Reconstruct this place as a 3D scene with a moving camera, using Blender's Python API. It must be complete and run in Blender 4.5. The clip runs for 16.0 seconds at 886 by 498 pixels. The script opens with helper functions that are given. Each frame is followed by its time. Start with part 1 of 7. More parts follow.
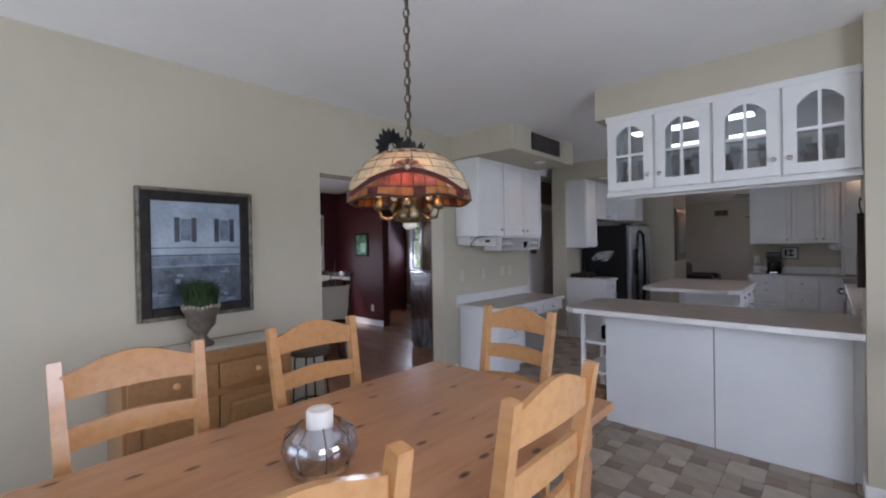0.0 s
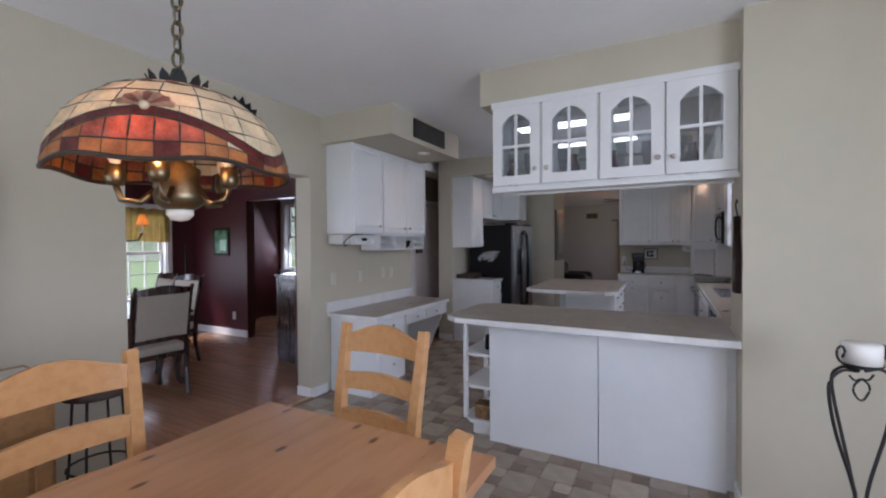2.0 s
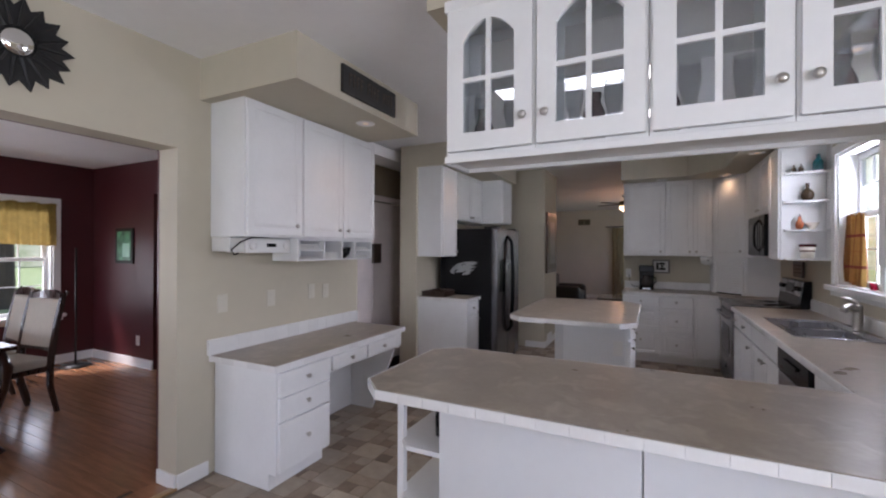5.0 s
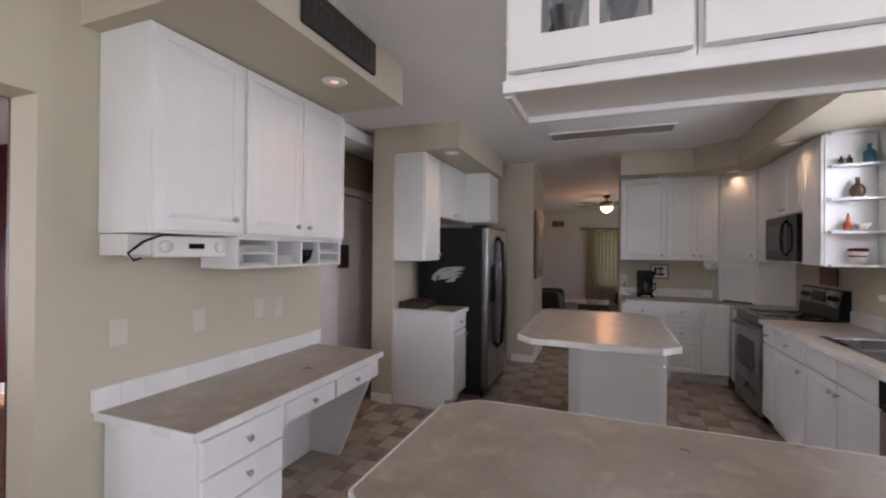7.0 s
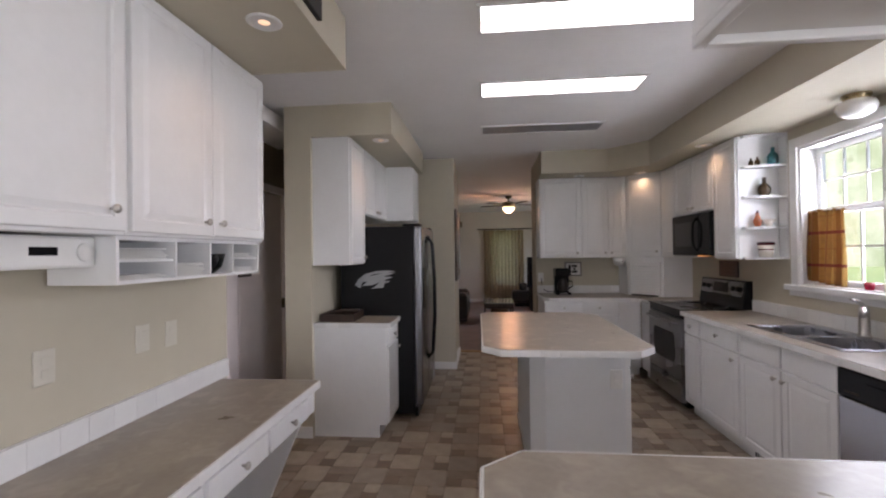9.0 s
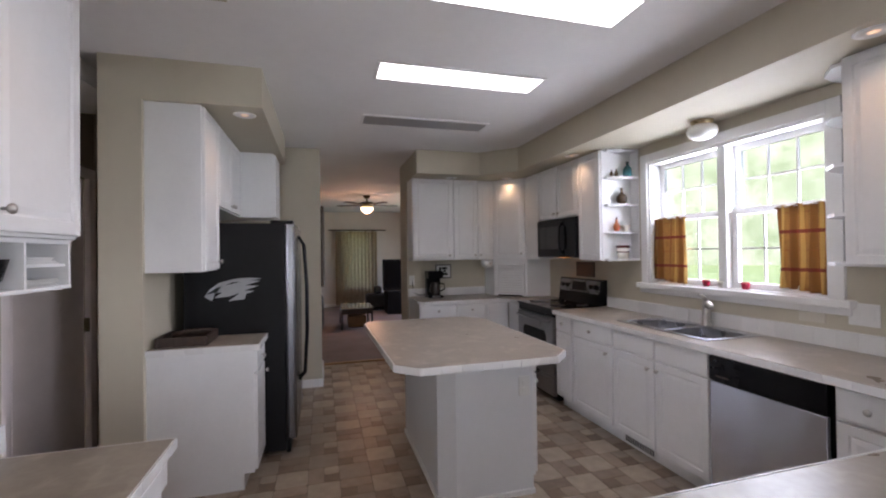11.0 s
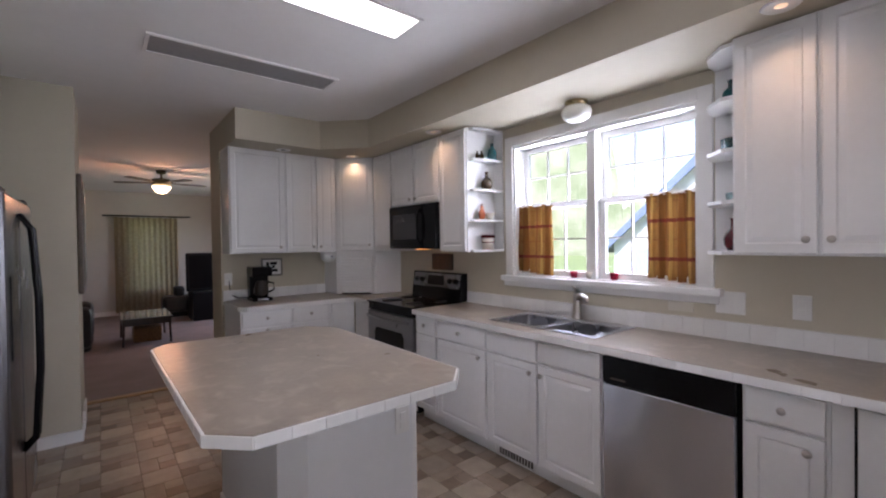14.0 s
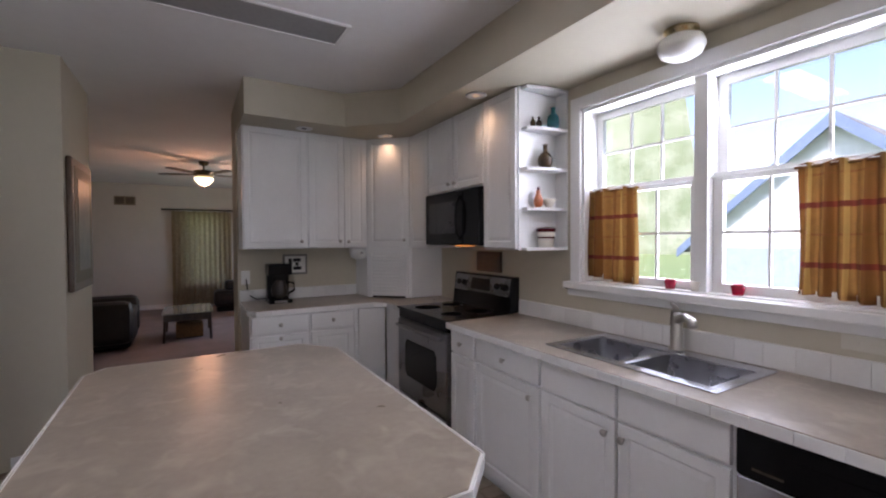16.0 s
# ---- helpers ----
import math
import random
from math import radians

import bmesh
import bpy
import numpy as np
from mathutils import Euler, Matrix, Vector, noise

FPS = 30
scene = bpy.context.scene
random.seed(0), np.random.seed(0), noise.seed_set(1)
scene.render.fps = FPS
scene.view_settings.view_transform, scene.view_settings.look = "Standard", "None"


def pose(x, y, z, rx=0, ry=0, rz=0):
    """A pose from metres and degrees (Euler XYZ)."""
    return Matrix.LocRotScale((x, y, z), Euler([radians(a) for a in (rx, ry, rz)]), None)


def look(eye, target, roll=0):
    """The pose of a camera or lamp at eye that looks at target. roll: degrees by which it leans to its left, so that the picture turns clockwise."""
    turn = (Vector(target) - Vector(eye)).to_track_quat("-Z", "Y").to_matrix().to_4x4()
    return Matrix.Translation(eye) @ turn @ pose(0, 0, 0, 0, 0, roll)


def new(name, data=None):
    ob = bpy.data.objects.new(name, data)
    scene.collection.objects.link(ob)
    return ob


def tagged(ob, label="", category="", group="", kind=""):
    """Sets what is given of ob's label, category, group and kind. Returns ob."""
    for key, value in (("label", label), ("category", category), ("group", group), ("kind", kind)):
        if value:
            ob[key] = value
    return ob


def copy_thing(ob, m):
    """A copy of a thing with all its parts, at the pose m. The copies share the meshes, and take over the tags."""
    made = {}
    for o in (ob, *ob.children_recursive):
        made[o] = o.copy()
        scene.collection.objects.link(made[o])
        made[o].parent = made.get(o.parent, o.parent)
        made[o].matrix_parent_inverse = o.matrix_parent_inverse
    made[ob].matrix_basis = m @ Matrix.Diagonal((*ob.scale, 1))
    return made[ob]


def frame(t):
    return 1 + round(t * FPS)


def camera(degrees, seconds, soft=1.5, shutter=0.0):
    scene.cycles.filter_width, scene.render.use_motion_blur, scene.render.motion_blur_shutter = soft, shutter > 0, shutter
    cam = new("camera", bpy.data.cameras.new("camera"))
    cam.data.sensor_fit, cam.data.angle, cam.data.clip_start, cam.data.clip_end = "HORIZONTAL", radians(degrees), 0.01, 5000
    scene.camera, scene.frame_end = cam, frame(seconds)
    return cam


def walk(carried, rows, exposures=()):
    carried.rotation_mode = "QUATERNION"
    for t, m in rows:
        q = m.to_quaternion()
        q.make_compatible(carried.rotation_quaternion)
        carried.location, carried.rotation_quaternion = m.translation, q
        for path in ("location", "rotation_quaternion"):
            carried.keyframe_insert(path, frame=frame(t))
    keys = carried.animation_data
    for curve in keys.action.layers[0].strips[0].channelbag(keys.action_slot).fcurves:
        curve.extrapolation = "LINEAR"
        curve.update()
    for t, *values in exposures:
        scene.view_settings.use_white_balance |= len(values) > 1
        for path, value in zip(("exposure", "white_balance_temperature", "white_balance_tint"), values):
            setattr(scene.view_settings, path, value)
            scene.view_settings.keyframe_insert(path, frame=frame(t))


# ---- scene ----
cam = camera(92.4, 16.0, soft=2.1)
PATH = [
    (0, (0.044, -0.096, 1.43), (-1.302, 1.384, 1.416), -1.0),
    (0.5, (0.007, -0.003, 1.428), (-1.24, 1.561, 1.411), -0.7),
    (1, (-0.027, 0.109, 1.437), (-1.168, 1.752, 1.419), -0.5),
    (1.5, (-0.088, 0.254, 1.439), (-1.12, 1.967, 1.419), -0.4),
    (2, (-0.153, 0.45, 1.441), (-1.09, 2.216, 1.411), -0.4),
    (2.5, (-0.198, 0.671, 1.444), (-1.072, 2.47, 1.41), -0.5),
    (3, (-0.246, 0.904, 1.454), (-1.094, 2.715, 1.415), -0.3),
    (3.5, (-0.304, 1.142, 1.449), (-1.167, 2.946, 1.417), -0.1),
    (4, (-0.368, 1.37, 1.453), (-1.258, 3.161, 1.434), 0.1),
    (6.5, (-0.888, 2.269, 1.461), (-1.705, 4.095, 1.479), 0.7),
    (7, (-1.047, 2.404, 1.466), (-1.768, 4.27, 1.475), 0.5),
    (7.5, (-1.187, 2.515, 1.466), (-1.806, 4.417, 1.476), -0.2),
    (8, (-1.314, 2.591, 1.451), (-1.812, 4.528, 1.468), -0.4),
    (10.5, (-1.906, 3.03, 1.472), (-1.547, 4.998, 1.487), -0.9),
    (11, (-1.947, 3.141, 1.468), (-1.399, 5.065, 1.486), -0.8),
    (11.5, (-1.965, 3.264, 1.481), (-1.237, 5.126, 1.492), -0.9),
    (12, (-1.985, 3.385, 1.483), (-1.09, 5.174, 1.492), -0.8),
    (12.5, (-1.98, 3.507, 1.488), (-0.931, 5.21, 1.491), -0.6),
    (13, (-1.963, 3.631, 1.474), (-0.786, 5.248, 1.468), -0.6),
    (13.5, (-1.909, 3.75, 1.463), (-0.659, 5.311, 1.449), -0.7),
    (14, (-1.823, 3.885, 1.45), (-0.568, 5.442, 1.423), -0.8),
    (14.5, (-1.721, 4.017, 1.447), (-0.495, 5.597, 1.408), -0.8),
    (15, (-1.582, 4.142, 1.441), (-0.4, 5.755, 1.4), -0.8),
    (15.5, (-1.419, 4.274, 1.445), (-0.316, 5.941, 1.397), -0.5),
    (16, (-1.25, 4.421, 1.44), (-0.229, 6.14, 1.399), -0.3),
]
STOPS = [(0, 0.82, 5950, 21), (2, 0.92, 5950, 22), (3, 0.98, 5950, 23), (4, 1.1, 6100, 24), (7, 1.42, 6650, 25), (8, 1.47, 6750, 24), (11, 1.64, 6450, 24), (13, 1.66, 6400, 26), (14.5, 1.54, 6350, 26), (16, 1.42, 6400, 26)]
walk(cam, [(t, look(eye, target, roll)) for t, eye, target, roll in PATH], STOPS)

# ---- world, sun, large lights ----
world = bpy.data.worlds.new("world")
scene.world = world
world.use_nodes = True
_nt = world.node_tree
_sky = _nt.nodes.new("ShaderNodeTexSky")
_sky.sky_type = "NISHITA"
_sky.sun_disc = False
_sky.sun_elevation, _sky.sun_rotation = radians(60), radians(290)
_nt.links.new(_sky.outputs[0], _nt.nodes["Background"].inputs[0])
_nt.nodes["Background"].inputs[1].default_value = 0.15


def lamp(name, kind, energy, m, color=(1, 1, 1), **kw):
    d = bpy.data.lights.new(name, kind)
    d.energy, d.color = energy, color
    for k, v in kw.items():
        if k == "size": d.size = v
        if k == "size_y": d.shape, d.size_y = "RECTANGLE", v
        if k == "angle": d.angle = v
        if k == "spot": d.spot_size, d.spot_blend = v, 1.0
        if k == "radius": d.shadow_soft_size = v
    ob = new(name, d)
    ob.matrix_world = m
    return ob


lamp("sun", "SUN", 4.5, look((-5, 2, 9), (0, 6, 0)), (1, 0.97, 0.92), angle=radians(10))
# daylight that comes in by the openings
DAY = (0.84, 0.92, 1.0)
lamp("window_daylight", "AREA", 16, look((0.98, 5.54, 1.72), (-1, 5.54, 1.3)), DAY, size=1.2, size_y=1.0)
lamp("east_daylight", "AREA", 36, look((1.8, 0.5, 1.5), (-1, 0.5, 0.9)), DAY, size=2.1, size_y=1.1)
lamp("patio_daylight", "AREA", 20, look((-1.58, -2.12, 1.05), (-1.5, 1, 2.5)), DAY, size=2.6, size_y=2.0)
lamp("dining_daylight", "AREA", 4.5, look((-7.3, 3.93, 1.3), (-4, 3.6, 0.6)), DAY, size=0.75, size_y=1.2)
lamp("dining_south_daylight", "AREA", 26, look((-7.3, 1.24, 1.3), (-4, 2.2, 0.9)), DAY, size=0.75, size_y=1.2)
lamp("dining_side_daylight", "AREA", 18, look((-5.85, -1.1, 1.4), (-5.6, 2, -0.1)), DAY, size=2.3, size_y=1.2)
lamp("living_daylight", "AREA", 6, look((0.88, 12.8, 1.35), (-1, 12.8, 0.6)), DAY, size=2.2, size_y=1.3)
lamp("foyer_daylight", "AREA", 6, look((-6.9, 6.55, 1.6), (-6.0, 5.0, 0.8)), DAY, size=0.25, size_y=1.2)


# ---- materials ----
def mat(name, color, rough=0.5, metal=0.0, var=0.08, scale=6.0, bump=0.0, bscale=60.0, random=0.0, spec=0.5, **kw):
    """Principled material with two scales of mottling, optional relief and a random tone for each object."""
    m = bpy.data.materials.new(name)
    m.use_nodes = True
    nt = m.node_tree
    b = nt.nodes["Principled BSDF"]
    tc = nt.nodes.new("ShaderNodeTexCoord")
    n1, n2 = nt.nodes.new("ShaderNodeTexNoise"), nt.nodes.new("ShaderNodeTexNoise")
    n1.inputs["Scale"].default_value, n2.inputs["Scale"].default_value = scale, scale * 9
    n1.inputs["Detail"].default_value = kw.get("detail", 4)
    if "stretch" in kw:
        mp = nt.nodes.new("ShaderNodeMapping")
        mp.inputs["Scale"].default_value = kw["stretch"]
        nt.links.new(tc.outputs["Object"], mp.inputs[0])
        src = mp.outputs[0]
    else:
        src = tc.outputs["Object"]
    nt.links.new(src, n1.inputs[0]), nt.links.new(src, n2.inputs[0])
    add = nt.nodes.new("ShaderNodeMath")
    add.operation = "MULTIPLY_ADD"
    add.inputs[1].default_value = 0.35
    nt.links.new(n2.outputs[0], add.inputs[0]), nt.links.new(n1.outputs[0], add.inputs[2])
    ramp = nt.nodes.new("ShaderNodeValToRGB")
    c2 = kw.get("color2")
    lo = c2 or [max(0, c * (1 - var * 2)) for c in color]
    hi = color if c2 else [min(1, c * (1 + var)) for c in color]
    ramp.color_ramp.elements[0].position, ramp.color_ramp.elements[1].position = kw.get("ramp", (0.42, 0.92))
    ramp.color_ramp.elements[0].color, ramp.color_ramp.elements[1].color = (*lo, 1), (*hi, 1)
    nt.links.new(add.outputs[0], ramp.inputs[0])
    out = ramp.outputs[0]
    if random:
        oi = nt.nodes.new("ShaderNodeObjectInfo") if not kw.get("island") else nt.nodes.new("ShaderNodeNewGeometry")
        sock = oi.outputs["Random"] if not kw.get("island") else oi.outputs["Random Per Island"]
        mr = nt.nodes.new("ShaderNodeMapRange")
        mr.inputs["To Min"].default_value, mr.inputs["To Max"].default_value = 1 - random, 1 + random
        hs = nt.nodes.new("ShaderNodeHueSaturation")
        nt.links.new(sock, mr.inputs["Value"]), nt.links.new(mr.outputs[0], hs.inputs["Value"]), nt.links.new(out, hs.inputs["Color"])
        out = hs.outputs[0]
    nt.links.new(out, b.inputs["Base Color"])
    b.inputs["Metallic"].default_value = metal
    b.inputs["Specular IOR Level"].default_value = spec
    rr = nt.nodes.new("ShaderNodeMapRange")
    rr.inputs["To Min"].default_value, rr.inputs["To Max"].default_value = rough * 0.8, min(1, rough * 1.2)
    nt.links.new(n1.outputs[0], rr.inputs["Value"]), nt.links.new(rr.outputs[0], b.inputs["Roughness"])
    if bump:
        n3, bp = nt.nodes.new("ShaderNodeTexNoise"), nt.nodes.new("ShaderNodeBump")
        n3.inputs["Scale"].default_value = bscale
        bp.inputs["Strength"].default_value, bp.inputs["Distance"].default_value = bump, 0.004
        nt.links.new(src, n3.inputs[0]), nt.links.new(n3.outputs[0], bp.inputs["Height"]), nt.links.new(bp.outputs[0], b.inputs["Normal"])
    if "emit" in kw:
        b.inputs["Emission Color"].default_value = (*kw["emit"][:3], 1)
        b.inputs["Emission Strength"].default_value = kw["emit"][3]
    if "trans" in kw:
        b.inputs["Transmission Weight"].default_value = kw["trans"]
        b.inputs["IOR"].default_value = kw.get("ior", 1.45)
    if "coat" in kw:
        b.inputs["Coat Weight"].default_value, b.inputs["Coat Roughness"].default_value = kw["coat"], 0.08
    return m


def thin_glass(name, tint=(1, 1, 1), gloss=0.08):
    m = bpy.data.materials.new(name)
    m.use_nodes = True
    nt = m.node_tree
    nt.nodes.clear()
    o, mx = nt.nodes.new("ShaderNodeOutputMaterial"), nt.nodes.new("ShaderNodeMixShader")
    t, g, fr = nt.nodes.new("ShaderNodeBsdfTransparent"), nt.nodes.new("ShaderNodeBsdfGlossy"), nt.nodes.new("ShaderNodeLayerWeight")
    t.inputs[0].default_value = (*tint, 1)
    g.inputs["Roughness"].default_value = 0.02
    fr.inputs["Blend"].default_value = 0.5
    pw = nt.nodes.new("ShaderNodeMath")
    pw.operation = "POWER"
    pw.inputs[1].default_value = 3.5
    ad = nt.nodes.new("ShaderNodeMath")
    ad.operation = "MULTIPLY_ADD"
    ad.inputs[1].default_value, ad.inputs[2].default_value = 0.7, gloss * 0.6
    nt.links.new(fr.outputs["Facing"], pw.inputs[0]), nt.links.new(pw.outputs[0], ad.inputs[0]), nt.links.new(ad.outputs[0], mx.inputs[0]), nt.links.new(t.outputs[0], mx.inputs[1]), nt.links.new(g.outputs[0], mx.inputs[2])
    nt.links.new(mx.outputs[0], o.inputs[0])
    return m


def cloth(name, color, through_light=0.5, **kw):
    """A thin fabric that lets part of the light pass."""
    m = mat(name, color, 0.9, **kw)
    nt = m.node_tree
    b = nt.nodes["Principled BSDF"]
    tr, mx = nt.nodes.new("ShaderNodeBsdfTranslucent"), nt.nodes.new("ShaderNodeMixShader")
    link = b.inputs["Base Color"].links[0].from_socket
    nt.links.new(link, tr.inputs[0])
    mx.inputs[0].default_value = through_light
    nt.links.new(b.outputs[0], mx.inputs[1]), nt.links.new(tr.outputs[0], mx.inputs[2])
    nt.links.new(mx.outputs[0], nt.nodes["Material Output"].inputs[0])
    return m


def plaid(name):
    """Gold cafe-curtain cloth with rust bands across and thin brown stripes along."""
    m = cloth(name, (0.27, 0.13, 0.035), 0.14, var=0.1, scale=30)
    nt = m.node_tree
    base = [l for l in nt.links if l.to_socket.name == "Base Color"][0].from_socket
    tc, sep = nt.nodes.new("ShaderNodeTexCoord"), nt.nodes.new("ShaderNodeSeparateXYZ")
    nt.links.new(tc.outputs["Object"], sep.inputs[0])

    def stripes(sock, period, width, shift=0.0):
        a = nt.nodes.new("ShaderNodeMath"); a.operation = "ADD"; a.inputs[1].default_value = shift + 10 * period
        d = nt.nodes.new("ShaderNodeMath"); d.operation = "MODULO"; d.inputs[1].default_value = period
        c = nt.nodes.new("ShaderNodeMath"); c.operation = "LESS_THAN"; c.inputs[1].default_value = width
        nt.links.new(sock, a.inputs[0]), nt.links.new(a.outputs[0], d.inputs[0]), nt.links.new(d.outputs[0], c.inputs[0])
        return c.outputs[0]

    col = base
    for sock, period, width, shift, paint, amount in (
        (sep.outputs["X"], 0.11, 0.04, 0.02, (0.15, 0.055, 0.012, 1), 0.75),
        (sep.outputs["Z"], 0.235, 0.008, 0.285, (0.2, 0.07, 0.02, 1), 0.7),
        (sep.outputs["X"], 0.11, 0.012, 0.075, (0.48, 0.3, 0.09, 1), 0.6),
        (sep.outputs["Z"], 0.235, 0.022, 0.176, (0.13, 0.012, 0.012, 1), 0.9),
    ):
        mix, mul = nt.nodes.new("ShaderNodeMix"), nt.nodes.new("ShaderNodeMath")
        mix.data_type = "RGBA"
        mul.operation = "MULTIPLY"
        mul.inputs[1].default_value = amount
        nt.links.new(stripes(sock, period, width, shift), mul.inputs[0]), nt.links.new(mul.outputs[0], mix.inputs[0])
        nt.links.new(col, mix.inputs[6])
        mix.inputs[7].default_value = paint
        col = mix.outputs[2]
    for node in (nt.nodes["Principled BSDF"].inputs["Base Color"], [n for n in nt.nodes if n.type == "BSDF_TRANSLUCENT"][0].inputs[0]):
        nt.links.new(col, node)
    return m


def pine(name, color, dark, knots=True, rough=0.35):
    """Pine boards: long grain with a few dark knots."""
    m = mat(name, color, rough, var=0.2, scale=3.0, color2=dark, stretch=(9, 1.2, 9), coat=0.25, ramp=(0.3, 0.75))
    nt = m.node_tree
    b = nt.nodes["Principled BSDF"]
    base = b.inputs["Base Color"].links[0].from_socket
    if knots:
        tc, mp, v, r = (nt.nodes.new("ShaderNode" + k) for k in ("TexCoord", "Mapping", "TexVoronoi", "ValToRGB"))
        mp.inputs["Scale"].default_value = (5.2, 2.4, 1)
        v.voronoi_dimensions = "2D"
        v.inputs["Scale"].default_value = 1.0
        r.color_ramp.elements[0].position, r.color_ramp.elements[1].position = 0.035, 0.075
        r.color_ramp.elements[0].color, r.color_ramp.elements[1].color = (1, 1, 1, 1), (0, 0, 0, 1)
        mix = nt.nodes.new("ShaderNodeMix")
        mix.data_type = "RGBA"
        nt.links.new(tc.outputs["Object"], mp.inputs[0]), nt.links.new(mp.outputs[0], v.inputs[0])
        nt.links.new(v.outputs["Distance"], r.inputs[0]), nt.links.new(r.outputs[0], mix.inputs[0])
        nt.links.new(base, mix.inputs[6])
        mix.inputs[7].default_value = (0.09, 0.03, 0.012, 1)
        nt.links.new(mix.outputs[2], b.inputs["Base Color"])
    return m


def clouds(m, paint, scale, lo, hi, amount):
    """Lays soft blotches of a second paint over a material's colour."""
    nt = m.node_tree
    sock = nt.nodes["Principled BSDF"].inputs["Base Color"]
    base = sock.links[0].from_socket
    tc, nz, mr, mix = (nt.nodes.new("ShaderNode" + k) for k in ("TexCoord", "TexNoise", "MapRange", "Mix"))
    nz.inputs["Scale"].default_value, nz.inputs["Detail"].default_value, nz.inputs["Distortion"].default_value = scale, 2, 0.6
    mr.inputs["From Min"].default_value, mr.inputs["From Max"].default_value, mr.inputs["To Max"].default_value = lo, hi, amount
    mix.data_type = "RGBA"
    nt.links.new(tc.outputs["Object"], nz.inputs[0]), nt.links.new(nz.outputs[0], mr.inputs["Value"]), nt.links.new(mr.outputs[0], mix.inputs[0])
    nt.links.new(base, mix.inputs[6])
    mix.inputs[7].default_value = (*paint, 1)
    nt.links.new(mix.outputs[2], sock)


M_WALL = mat("cream_wall_paint", (0.53, 0.487, 0.385), 0.7, var=0.03, scale=1.5, bump=0.08, bscale=220)
M_WALL_LIV = mat("white_wall_paint", (0.62, 0.6, 0.55), 0.7, var=0.03, scale=1.5, bump=0.08, bscale=220)
M_CEIL = mat("ceiling_paint", (0.87, 0.87, 0.87), 0.85, var=0.02, scale=2, bump=0.15, bscale=180)
M_RED = mat("dark_red_wall_paint", (0.07, 0.012, 0.015), 0.45, var=0.06, scale=2, bump=0.05, bscale=220)
M_WHITE = mat("white_trim_paint", (0.8, 0.8, 0.79), 0.35, var=0.02, scale=5, bump=0.03, bscale=150)
M_CAB = mat("white_cabinet_paint", (0.77, 0.775, 0.775), 0.32, var=0.025, scale=4, bump=0.04, bscale=120)
M_PANEL = mat("white_panel", (0.74, 0.755, 0.77), 0.4, var=0.02, scale=3)
M_TOP = mat("taupe_laminate", (0.335, 0.289, 0.236), 0.3, var=0.1, scale=5, color2=(0.255, 0.217, 0.174), ramp=(0.5, 0.9), detail=3)
clouds(M_TOP, (0.445, 0.39, 0.325), 11.0, 0.52, 0.76, 0.6)
M_STEEL = mat("brushed_steel", (0.62, 0.64, 0.7), 0.2, 1.0, var=0.02, scale=2)
M_OVEN = mat("grey_steel", (0.3, 0.3, 0.31), 0.28, 1.0, var=0.03, scale=3)
M_STEELD = mat("darker_brushed_steel", (0.2, 0.2, 0.215), 0.26, 1.0, var=0.02, scale=2)
M_STEEL.node_tree.nodes["Principled BSDF"].inputs["Anisotropic"].default_value = 0.9
M_STEEL.node_tree.nodes["Principled BSDF"].inputs["Anisotropic Rotation"].default_value = 0.25
M_SINK = mat("sink_steel", (0.55, 0.55, 0.57), 0.28, 1.0, var=0.04, scale=12)
M_NICKEL = mat("brushed_nickel", (0.5, 0.48, 0.45), 0.3, 1.0, var=0.03)
M_BLACK = mat("black_gloss", (0.006, 0.006, 0.007), 0.16, var=0.1, scale=5, spec=0.16)
M_BLACKM = mat("black_textured", (0.005, 0.005, 0.006), 0.45, var=0.15, scale=20, bump=0.1, bscale=300, spec=0.22)
M_IRON = mat("black_iron", (0.02, 0.02, 0.02), 0.5, 0.3, var=0.2, scale=40)
M_GLASS = thin_glass("window_glass")
M_CGLASS = thin_glass("cabinet_glass", (0.92, 0.94, 0.95))
M_MIRROR = mat("mirror", (0.8, 0.8, 0.8), 0.03, 1.0, var=0.0)
M_PINE = pine("honey_pine", (0.48, 0.245, 0.12), (0.36, 0.165, 0.075), rough=0.3)
M_CHAIR = pine("honey_pine_chair", (0.6, 0.325, 0.14), (0.48, 0.235, 0.088), knots=False, rough=0.24)
M_SIDE = pine("sideboard_pine", (0.36, 0.19, 0.075), (0.25, 0.12, 0.045), knots=False, rough=0.4)
M_DARKW = mat("dark_mahogany", (0.035, 0.014, 0.009), 0.28, var=0.25, scale=4, stretch=(6, 6, 1), coat=0.3)
M_CREAMF = mat("cream_upholstery", (0.46, 0.42, 0.35), 0.9, var=0.03, scale=20, bump=0.2, bscale=400)
M_PLANK = mat("hardwood_plank", (0.33, 0.155, 0.08), 0.24, var=0.16, scale=2, stretch=(1, 9, 1), random=0.1, island=True, coat=0.2)
M_CARPET = mat("mauve_carpet", (0.27, 0.215, 0.205), 0.95, var=0.1, scale=3, bump=0.6, bscale=400)
M_GROUT = mat("floor_joint", (0.2, 0.155, 0.118), 0.6, var=0.1, scale=20)
